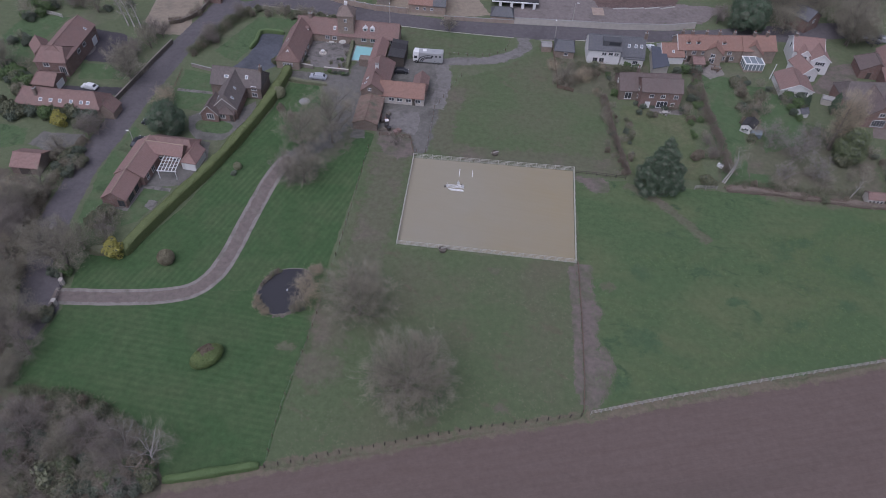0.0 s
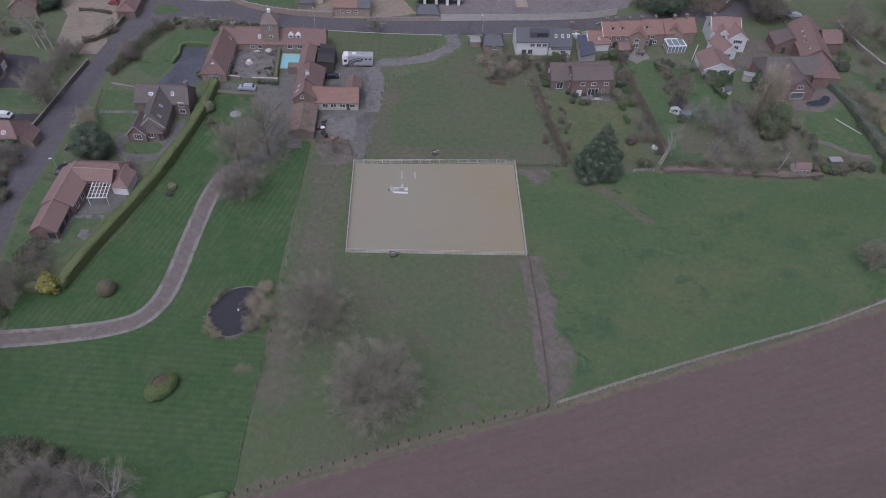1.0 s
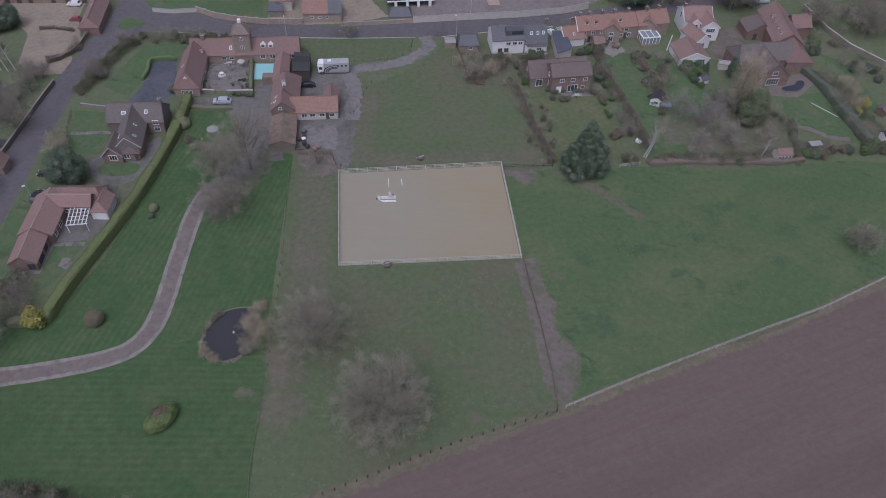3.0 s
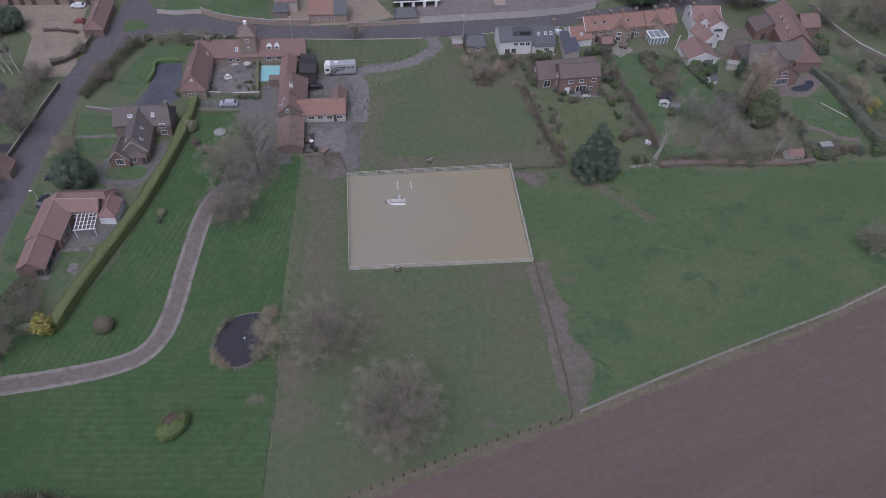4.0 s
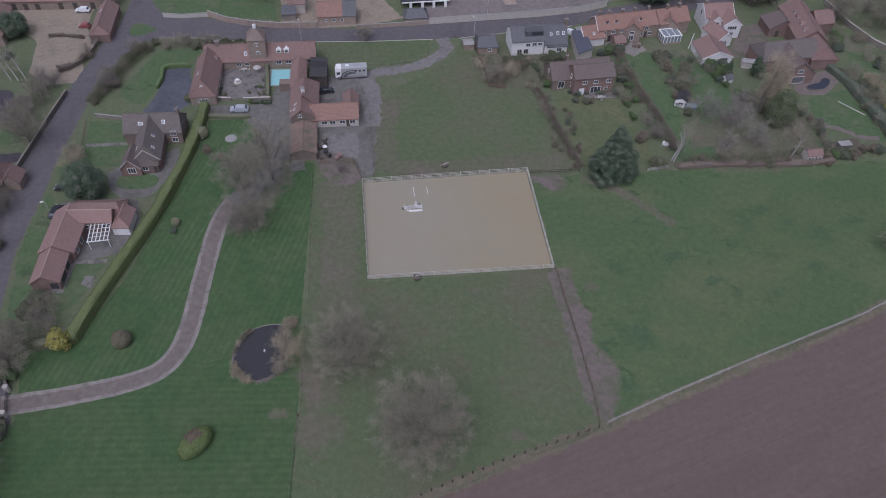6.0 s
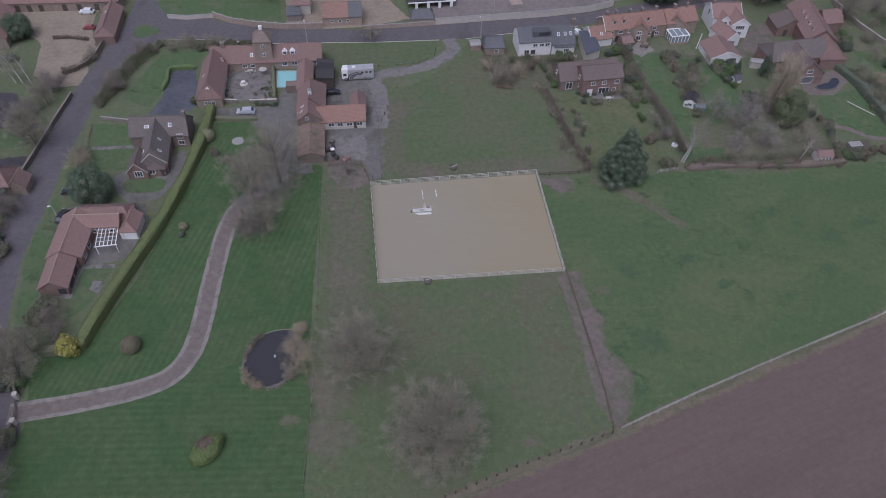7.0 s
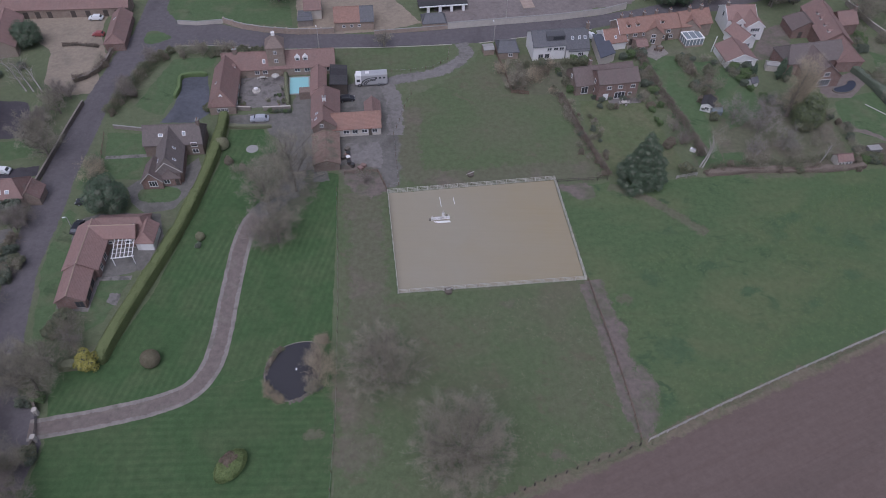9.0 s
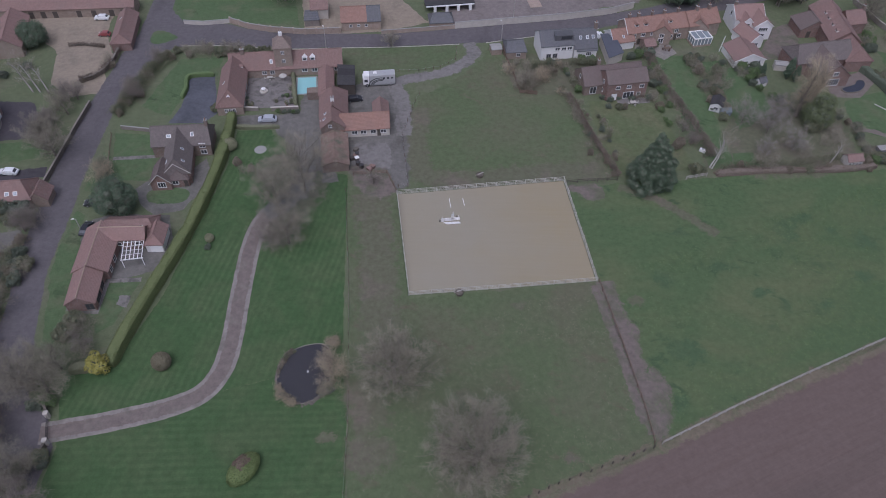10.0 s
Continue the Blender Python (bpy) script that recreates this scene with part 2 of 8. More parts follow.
M["gravel_beige"] = earthy("beige_gravel", (0.262, 0.214, 0.164), (0.298, 0.246, 0.192), (0.228, 0.192, 0.152), fine=7.0, broad=0.12, depth=0.03)
M["yard"] = earthy("yard_hardcore", (0.138, 0.129, 0.118), (0.178, 0.167, 0.153), (0.112, 0.106, 0.092), fine=4.0, broad=0.16, depth=0.03, mottle=0.22)
M["paving"] = earthy("stone_paving", (0.165, 0.150, 0.142), (0.225, 0.205, 0.192), (0.090, 0.086, 0.078), fine=2.2, broad=0.45, depth=0.02)
M["earth"] = earthy("garden_earth", (0.104, 0.090, 0.070), (0.128, 0.110, 0.086), (0.086, 0.096, 0.054), fine=2.5, broad=0.2)
M["tile_orange"] = roofing("orange_pantiles", (0.300, 0.178, 0.140), (0.350, 0.214, 0.172), (0.250, 0.172, 0.144), 0.2)
M["tile_red"] = roofing("weathered_red_tiles", (0.255, 0.166, 0.146), (0.305, 0.200, 0.176), (0.220, 0.165, 0.147), 0.15)
M["tile_pink"] = roofing("pinkish_clay_tiles", (0.292, 0.186, 0.162), (0.340, 0.220, 0.194), (0.254, 0.182, 0.162), 0.15)
M["tile_brown"] = roofing("brown_clay_tiles", (0.170, 0.132, 0.122), (0.210, 0.164, 0.152), (0.160, 0.140, 0.125), 0.15)
M["tile_grey"] = roofing("grey_brown_tiles", (0.165, 0.138, 0.130), (0.206, 0.175, 0.164), (0.172, 0.154, 0.140), 0.15)
M["slate"] = roofing("grey_slates", (0.132, 0.131, 0.142), (0.168, 0.165, 0.174), (0.140, 0.137, 0.130), 0.14, 0.6)
M["felt"] = roofing("black_felt", (0.056, 0.053, 0.055), (0.078, 0.073, 0.074), (0.068, 0.064, 0.062), 0.9)
M["brick_red"] = bricks("red_brick", (0.238, 0.150, 0.126), (0.288, 0.186, 0.160), (0.320, 0.275, 0.250))
M["brick_brown"] = bricks("brown_brick", (0.225, 0.168, 0.138), (0.270, 0.206, 0.172), (0.290, 0.256, 0.228))
M["brick_buff"] = bricks("buff_brick", (0.310, 0.236, 0.190), (0.360, 0.280, 0.230), (0.360, 0.315, 0.275))
M["white_wall"] = plain("white_render", (0.760, 0.735, 0.720), 0.8, vary=0.22, scale=0.8)
M["cream_wall"] = plain("cream_boarding", (0.560, 0.510, 0.460), 0.8, vary=0.3, scale=1.0)
M["white"] = plain("white_paint", (0.800, 0.785, 0.775), 0.45, vary=0.12)
M["grey_wood"] = plain("weathered_rail", (0.480, 0.450, 0.415), 0.85, vary=0.35, scale=2.5)
M["stone_dark"] = plain("mossy_edge_stone", (0.165, 0.142, 0.118), 0.95, vary=0.6, scale=1.0)
M["dark_wood"] = plain("dark_stained_wood", (0.098, 0.082, 0.070), 0.8, vary=0.4, scale=2.0)
M["brown_wood"] = plain("brown_boards", (0.185, 0.130, 0.098), 0.8, vary=0.4, scale=2.0)
M["stone_wall"] = plain("old_wall_stone", (0.275, 0.240, 0.212), 0.9, vary=0.5, scale=1.2, depth=0.02)
M["pale_wall"] = plain("pale_wall_stone", (0.540, 0.495, 0.445), 0.9, vary=0.4, scale=0.8, depth=0.02)
M["concrete"] = plain("grey_concrete", (0.330, 0.315, 0.300), 0.85, vary=0.3)
M["glass"] = plain("window_glass", (0.070, 0.072, 0.080), 0.12, vary=0.1, spec=0.6)
M["roof_glass"] = plain("conservatory_glass", (0.240, 0.275, 0.300), 0.15, vary=0.15, spec=0.6)
M["tarmac_roof"] = plain("blue_grey_roofing", (0.098, 0.102, 0.125), 0.6, vary=0.35, scale=0.8)
M["pond_blue"] = plain("still_dark_water", (0.042, 0.046, 0.062), 0.1, vary=0.1, spec=0.5)
M["black"] = plain("black_rubber", (0.030, 0.030, 0.032), 0.7, vary=0.2)
M["metal"] = plain("galvanised_metal", (0.420, 0.420, 0.430), 0.4, 0.7, vary=0.2)
M["bark"] = plain("grey_bark", (0.195, 0.170, 0.142), 0.95, vary=0.5, scale=3.0, depth=0.02)
M["birch"] = plain("pale_birch_bark", (0.500, 0.460, 0.440), 0.8, vary=0.4, scale=2.0)
M["twig"] = leafy("grey_brown_twigs", (0.245, 0.222, 0.165), (0.370, 0.335, 0.255))
M["twig_mauve"] = leafy("grey_mauve_twigs", (0.250, 0.222, 0.202), (0.350, 0.314, 0.286))
M["twig_tan"] = leafy("tan_twigs", (0.350, 0.290, 0.205), (0.510, 0.430, 0.305))
M["twig_red"] = leafy("reddish_twigs", (0.225, 0.192, 0.168), (0.320, 0.276, 0.238))
M["leaf_dark"] = leafy("dark_evergreen_leaves", (0.118, 0.138, 0.102), (0.152, 0.174, 0.128))
M["leaf_pine"] = leafy("dark_green_needles", (0.088, 0.128, 0.082), (0.140, 0.182, 0.118))
M["leaf_ivy"] = leafy("dull_green_leaves", (0.125, 0.152, 0.075), (0.190, 0.218, 0.112))
M["leaf_green"] = leafy("green_leaves", (0.092, 0.146, 0.058), (0.160, 0.216, 0.090))
M["leaf_olive"] = leafy("olive_leaves", (0.140, 0.150, 0.092), (0.205, 0.205, 0.130))
M["leaf_yellow"] = leafy("yellow_leaves", (0.310, 0.285, 0.070), (0.430, 0.395, 0.115))
M["leaf_brown"] = leafy("brown_leaves", (0.178, 0.152, 0.112), (0.255, 0.215, 0.162))
M["leaf_hedge"] = leafy("clipped_hedge_leaves", (0.112, 0.142, 0.056), (0.186, 0.210, 0.092))
M["leaf_pale"] = leafy("pale_sage_leaves", (0.205, 0.205, 0.125), (0.290, 0.285, 0.180))
M["leaf_thorn"] = leafy("brown_thorn_twigs", (0.165, 0.132, 0.108), (0.250, 0.205, 0.168))
# solid crown lobes: the dimness inside foliage is put into this dull colour
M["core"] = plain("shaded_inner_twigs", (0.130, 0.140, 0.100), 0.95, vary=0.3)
M["brick_pale"] = bricks("pale_pink_brick", (0.370, 0.285, 0.232), (0.425, 0.330, 0.270), (0.420, 0.370, 0.325))
M["leaf_rust"] = leafy("rust_brown_leaves", (0.158, 0.122, 0.092), (0.225, 0.176, 0.134))
M["leaf_russet"] = leafy("russet_olive_leaves", (0.165, 0.150, 0.098), (0.240, 0.212, 0.145))
M["leaf_lime"] = leafy("yellow_green_leaves", (0.128, 0.176, 0.066), (0.226, 0.276, 0.110))
M["tile_tower"] = roofing("buff_brown_tiles", (0.255, 0.198, 0.170), (0.300, 0.236, 0.204), (0.245, 0.200, 0.172), 0.15)
M["track"] = earthy("pale_track_gravel", (0.176, 0.162, 0.152), (0.220, 0.204, 0.192), (0.132, 0.124, 0.112), fine=5.0, broad=0.25, depth=0.03, mottle=0.24)
M["tile_mossy"] = earthy("mossy_old_pantiles", (0.190, 0.132, 0.108), (0.245, 0.178, 0.146), (0.140, 0.138, 0.100), fine=2.6, broad=0.35, spots=0.8, depth=0.05, rim=False, mottle=0.25)
M["tussock_dark"] = earthy("dark_tussock_grass", (0.066, 0.106, 0.054), (0.082, 0.120, 0.062), (0.092, 0.126, 0.064), fine=2.0, broad=0.15)
M["ridge_tan"] = plain("tan_ridge_tiles", (0.400, 0.300, 0.235), 0.85, vary=0.35, scale=1.5)
M["arena_rail"] = plain("pale_arena_rail", (0.570, 0.540, 0.480), 0.8, vary=0.3, scale=2.5)


# ---- helpers for things ----
def mesh_of(name, verts, faces, mat, smooth=False):
    me = bpy.data.meshes.new(name)
    me.from_pydata([tuple(map(float, v)) for v in verts], [], faces)
    me.materials.append(mat)
    if smooth:
        me.polygons.foreach_set("use_smooth", [True] * len(me.polygons))
    me.update()
    return me


def thing(name, label, category, at=(0, 0, 0), group="", turn=0.0):
    e = new(name)
    e.empty_display_size = 0.3
    e.matrix_world = pose(at[0], at[1], at[2] if len(at) > 2 else 0, 0, 0, turn)
    return tagged(e, label, category, group)


def part(name, bm, mat, parent, label=""):
    """Links a bmesh, or a ready mesh, as one object under a thing or a part."""
    if isinstance(bm, bmesh.types.BMesh):
        me = bpy.data.meshes.new(name)
        bm.normal_update()
        bm.to_mesh(me)
        bm.free()
        me.materials.append(mat)
    else:
        me = bm
    ob = new(name, me)
    ob.parent = parent
    if label:
        tagged(ob, label)
    return ob


def box_bm(x0, y0, z0, x1, y1, z1, bevel=0.0, m=None, bm=None):
    bm = bm or bmesh.new()
    mm = Matrix.Translation(((x0 + x1) / 2, (y0 + y1) / 2, (z0 + z1) / 2)) @ Matrix.Diagonal((abs(x1 - x0), abs(y1 - y0), abs(z1 - z0), 1))
    made = bmesh.ops.create_cube(bm, size=1.0, matrix=(m or Matrix()) @ mm)
    if bevel:
        edges = list({e for v in made["verts"] for e in v.link_edges})
        bmesh.ops.bevel(bm, geom=edges, offset=bevel, segments=1, affect="EDGES")
    return bm


def tube_bm(a, b, r0, r1, sides=8, bm=None):
    bm = bm or bmesh.new()
    a, b = Vector(a), Vector(b)
    q = (b - a).to_track_quat("Z", "Y").to_matrix().to_4x4()
    bmesh.ops.create_cone(bm, cap_ends=True, segments=sides, radius1=r0, radius2=r1, depth=(b - a).length, matrix=Matrix.Translation((a + b) / 2) @ q)
    return bm


def rounded(points, closed, step=1.0, soft=True):
    """A line through the points, curved if soft, with a point about every step."""
    p = [Vector((x, y)) for x, y in points]
    out, k = [], len(p)
    for i in range(k if closed else k - 1):
        a, b, c, d = (p[(i + j) % k] if closed else p[min(max(i + j, 0), k - 1)] for j in (-1, 0, 1, 2))
        m = max(1, int((c - b).length / step))
        for j in range(m):
            s = j / m
            if soft:
                out.append(0.5 * (2 * b + (c - a) * s + (2 * a - 5 * b + 4 * c - d) * s * s + (3 * b - a - 3 * c + d) * s**3))
            else:
                out.append(b.lerp(c, s))
    if not closed:
        out.append(p[-1])
    return out


def covered(me, cover):
    at = me.attributes.new("cover", "FLOAT", "POINT")
    at.data.foreach_set("value", cover)
    return me


def patch(name, points, mat, z, label="", ragged=0.15, soft=False, step=1.0, kind="structure", rim=0.5):
    """A ground cover with an uneven edge that thins out over rim metres, as a sheet z above the ground."""
    line = rounded(points, True, step, soft)
    area = sum(a.x * b.y - b.x * a.y for a, b in zip(line, line[1:] + line[:1]))
    if area < 0:
        line = line[::-1]
    k = len(line)
    outer, inner = [], []
    for i, v in enumerate(line):
        d = (line[(i + 1) % k] - line[i - 1]).normalized()
        inward = Vector((-d.y, d.x))
        w = noise.noise_vector(Vector((v.x * 0.35, v.y * 0.35, z * 50))) * ragged * 1.6 + noise.noise_vector(Vector((v.x * 1.7, v.y * 1.7, z * 80))) * ragged
        q = v + Vector((w.x, w.y))
        outer.append(q - inward * rim * 0.5)
        inner.append(q + inward * rim * 0.5)
    bm = bmesh.new()
    vi = [bm.verts.new((v.x, v.y, z)) for v in inner]
    f = bm.faces.new(vi)
    f.normal_update()
    if f.normal.z < 0:
        f.normal_flip()
    bmesh.ops.triangulate(bm, faces=[f])
    vo = [bm.verts.new((v.x, v.y, z - 0.002)) for v in outer]
    for i in range(k):
        j = (i + 1) % k
        bm.faces.new((vo[i], vo[j], vi[j], vi[i]))
    me = bpy.data.meshes.new(name)
    bm.to_mesh(me)
    bm.free()
    me.materials.append(mat)
    covered(me, [1.0] * k + [0.0] * k)
    return tagged(new(name, me), label, kind=kind)


def strip(name, points, width, mat, z, label="", ragged=0.1, side=0.0, kind="structure", rim=0.35):
    """A road, track or path along a line."""
    line = rounded(points, False, 1.0)
    vs, fs, cover = [], [], []
    for i, v in enumerate(line):
        d = (line[min(i + 1, len(line) - 1)] - line[max(i - 1, 0)]).normalized()
        nrm = Vector((-d.y, d.x))
        for s, o, c in ((-1, rim / 2, 0.0), (-1, -rim / 2, 1.0), (1, -rim / 2, 1.0), (1, rim / 2, 0.0)):
            k = width / 2 + o + ragged * (noise.noise(Vector((v.x * 0.8, v.y * 0.8, s * 7 + z * 900))) + 0.6 * noise.noise(Vector((v.x * 2.3, v.y * 2.3, s * 7 + z * 600))))
            q = v + nrm * (side + s * max(k, 0.05 if c else 0.12))
            vs.append((q.x, q.y, z - (0.002 if c == 0 else 0)))
            cover.append(c)
        if i:
            fs += [(4 * i - 4 + m, 4 * i - 3 + m, 4 * i + 1 + m, 4 * i + m) for m in range(3)]
    me = mesh_of(name, vs, fs, mat)
    covered(me, cover)
    return tagged(new(name, me), label, kind=kind)


# ---- the ground and its covers ----
def sheet(name, half, cx, cy, mat, z=0.0):
    return new(name, mesh_of(name, [(cx - half, cy - half, z), (cx + half, cy - half, z), (cx + half, cy + half, z), (cx - half, cy + half, z)], [(0, 1, 2, 3)], mat))


tagged(sheet("ground", 1500, 0, 300, M["rough_grass"]), "rough winter grass over flat village ground", kind="structure")

# the ploughed field south of the fences
patch("ploughed_field", [(-37.12, -64.33), (-30.04, -61.54), (-14.67, -56.26), (7.63, -48.93), (22.30, -44.19), (41.17, -38.53), (58.78, -32.66), (73.24, -27.82), (101.20, -18.35),
      (190.0, 18.0), (400.0, 90.0), (420.0, -420.0), (-420.0, -420.0), (-420.0, -90.0), (-70.0, -74.0)], M["soil"], 0.01, "bare brown ploughed field with faint drill lines", 0.4, step=1.5, rim=1.2)
# rough strip along its edge
strip("field_margin", [(-30.19, -61.16), (-14.76, -55.96), (7.58, -48.61), (22.27, -43.85), (41.17, -38.30), (58.82, -32.29), (73.29, -27.56), (101.29, -18.07), (190.0, 17.0)], 2.4, M["margin"], 0.02, "rough brown grass margin", 0.6, rim=1.4)

# fields
patch("pasture", [(40.83, 0.84), (40.02, 29.24), (52.03, 29.13), (70.19, 28.86), (89.05, 29.57), (110.19, 28.06), (120.39, 28.38), (125.0, 29.0), (170.0, 24.0), (196.0, 20.0),
      (101.37, -17.79), (73.38, -27.04), (42.23, -37.44)], M["pasture"], 0.012, "green grazing pasture with tussocks", 0.4, rim=0.9)
patch("south_paddock", [(-14.09, -55.56), (-14.01, -44.10), (-13.21, -28.01), (-12.81, -21.54), (-12.05, -1.35), (-11.97, 32.78), (-0.74, 30.48), (0.31, -0.75), (40.19, -0.20), (40.66, -37.77), (22.25, -43.63), (7.55, -48.40)],
      M["paddock"], 0.014, "short brownish paddock grass", 0.2, rim=0.9)
patch("north_paddock", [(8.07, 67.12), (17.68, 73.23), (26.90, 82.51), (31.03, 90.24), (32.09, 84.34), (35.28, 67.31), (48.24, 64.15), (51.88, 31.13), (40.14, 31.61), (4.00, 31.57), (4.48, 49.09)],
      M["paddock"], 0.016, "green paddock grass worn brown along its edges", 0.4, rim=0.9)
strip("paddock_worn_edge", [(7.68, 62.71), (5.66, 51.21), (5.95, 38.35), (11.69, 34.20), (26.83, 34.42), (40.80, 34.57), (50.29, 33.10)], 6.0, M["worn"], 0.02, "worn brown grass along the paddock fence", 0.7, rim=4.0)
strip("paddock_worn_strip", [(-6.92, 31.30), (-5.90, 18.54), (-5.93, 4.95), (-6.30, -4.82), (-4.94, -15.14)], 8.0, M["worn"], 0.022, "worn brown grass beside the arena", 0.8, rim=5.0)

# lawns of the large house
patch("lawn_upper", [(-56.77, -10.53), (-50.18, 5.32), (-40.83, 42.59), (-39.25, 56.99), (-31.04, 57.17), (-23.95, 41.06), (-11.79, 37.94), (-12.55, 21.12), (-13.53, -4.02), (-13.95, -14.76), (-35.53, -18.83), (-45.38, -21.62), (-64.60, -23.18), (-65.60, -18.00), (-65.00, -12.60), (-60.50, -12.20)],
      M["lawn_long"], 0.018, "mown green lawn with mower stripes", 0.15)
patch("lawn_lower", [(-64.87, -25.06), (-45.38, -21.62), (-35.53, -18.83), (-13.95, -14.76), (-13.50, -29.15), (-14.21, -44.13), (-14.34, -55.38), (-30.64, -60.01), (-35.05, -52.09), (-49.44, -45.93), (-64.72, -45.59), (-65.01, -36.63), (-63.89, -27.34)],
      M["lawn_cross"], 0.020, "mown green lawn with mower stripes", 0.15)
DRIVE = [(-67.38, -24.59), (-64.56, -24.32), (-55.04, -23.28), (-45.40, -21.50), (-39.81, -19.12), (-36.65, -14.42), (-35.32, -7.41), (-34.74, 0.90), (-34.01, 9.87), (-33.10, 17.90), (-31.36, 24.11), (-28.86, 27.29), (-26.91, 29.49)]
strip("drive_upper", [(-30.55, 25.46), (-27.52, 28.81), (-23.13, 34.06), (-20.86, 42.83), (-20.40, 51.31)], 5.2, M["yard"], 0.036, "grey-brown gravel where the drive meets the yard", 0.5, rim=2.6)
strip("drive", DRIVE, 4.3, M["gravel_pale"], 0.030, "curving gravel drive with pale edges", 0.10, rim=0.2)
strip("drive_crown", DRIVE[:-1], 2.7, M["gravel"], 0.034, "pinkish gravel between the wheel tracks", 0.06, rim=0.6)

patch("tree_litter", [(-31.5, 45.0), (-24.0, 47.5), (-17.5, 42.0), (-16.8, 33.0), (-20.5, 27.0), (-24.5, 17.5), (-29.0, 16.0), (-31.0, 22.5), (-29.0, 32.0), (-32.5, 39.0)], M["litter"], 0.0265, "leaf-strewn brownish grass under the tall trees", 0.6, soft=True, rim=5.0)
# hard ground round the large house
patch("courtyard_drive", [(-40.87, 63.12), (-31.03, 63.21), (-23.74, 63.04), (-23.16, 71.58), (-18.63, 71.19), (-17.16, 51.02), (-13.85, 36.14), (-21.81, 33.94), (-26.52, 37.30), (-24.85, 49.53), (-30.75, 57.15), (-41.57, 59.47)],
      M["yard"], 0.026, "grey gravelled yard before the house", 0.4, rim=0.7)
patch("west_drive", [(-54.08, 81.46), (-47.25, 81.67), (-44.77, 64.89), (-48.11, 60.97), (-56.98, 61.75), (-54.67, 68.14), (-53.96, 74.24)], M["tarmac_blue"], 0.028, "blue-grey tarmac drive", 0.1)
patch("patio", [(-40.44, 82.70), (-26.00, 82.01), (-24.97, 65.55), (-39.38, 66.33)], M["paving"], 0.024, "weathered stone patio", 0.05)
patch("east_yard", [(-13.34, 70.73), (-7.09, 75.35), (2.17, 74.55), (4.78, 67.91), (2.75, 32.66), (-0.64, 32.00), (-2.97, 38.14), (-13.11, 40.08), (-13.60, 52.92)], M["yard"], 0.025, "grey hardcore yard by the stables", 0.4, rim=1.6)
strip("loop_track", [(2.80, 51.46), (3.39, 65.53), (2.12, 73.77), (7.75, 75.93), (15.00, 77.45), (21.02, 81.05), (25.47, 86.33), (24.58, 91.96)], 4.0, M["track"], 0.032, "grey gravel track curving to the road", 0.5, rim=1.4)
patch("verge_grass", [(-11.72, 92.03), (3.29, 91.37), (20.79, 91.09), (19.96, 84.22), (15.23, 79.61), (2.47, 79.06), (-11.60, 81.88)], M["paddock"], 0.022, "rough green grass by the road", 0.3)
patch("west_garden", [(-64.91, 69.03), (-60.85, 81.25), (-57.48, 90.44), (-45.78, 90.86), (-46.46, 81.34), (-54.38, 81.49), (-55.14, 71.85), (-57.11, 64.78)], M["garden_lawn"], 0.019, "green garden lawn", 0.3)

# roads
patch("road", [(-69.70, -35.93), (-77.28, -17.71), (-80.71, -6.26), (-81.31, 6.93), (-82.19, 22.09), (-81.41, 51.80), (-78.28, 72.58), (-76.20, 84.00), (-74.20, 95.00), (-71.20, 104.70), (-69.19, 134.24), (-62.93, 133.75), (-63.40, 117.50), (-58.60, 109.60), (-46.08, 108.00), (-39.60, 104.90), (-32.80, 102.40),
      (-22.80, 100.40), (-12.50, 100.10), (0.40, 98.70), (13.30, 99.30), (21.60, 99.90), (31.15, 100.60), (48.73, 101.80), (66.84, 103.60), (82.34, 106.60), (105.08, 113.45), (137.57, 121.95), (132.81, 111.27), (107.04, 103.61), (88.33, 102.45), (65.22, 96.58), (44.70, 93.92), (29.92, 91.82),
      (3.33, 91.95), (-13.01, 92.72), (-29.21, 93.48), (-45.48, 96.58), (-56.78, 97.52), (-62.01, 95.06), (-66.83, 85.74), (-71.47, 69.61), (-74.03, 42.27), (-74.02, 33.97), (-74.73, 21.70), (-75.32, 14.02), (-73.82, -1.57), (-71.26, -16.83), (-66.64, -21.71), (-64.44, -27.42), (-65.67, -35.37)],
      M["asphalt"], 0.023, "worn grey village road", 0.12)
patch("road_island", [(-67.30, 99.86), (-67.15, 105.23), (-64.28, 105.61), (-59.73, 101.91), (-61.89, 100.00), (-64.91, 98.78)], M["garden_lawn"], 0.06, "grassed traffic island", 0.1, soft=True)
patch("road_verge", [(-72.98, 2.33), (-74.44, 13.32), (-74.10, 21.58), (-73.27, 31.43), (-70.85, 29.91), (-70.02, 19.14), (-69.56, 6.74), (-68.52, -4.44), (-71.39, -6.66)], M["garden_lawn"], 0.035, "narrow grass verge", 0.3)
patch("cottage_verge", [(-73.12, 38.65), (-72.12, 44.43), (-70.86, 51.52), (-68.69, 49.22), (-68.50, 39.19), (-70.52, 36.51)], M["garden_lawn"], 0.036, "narrow grass verge", 0.3)

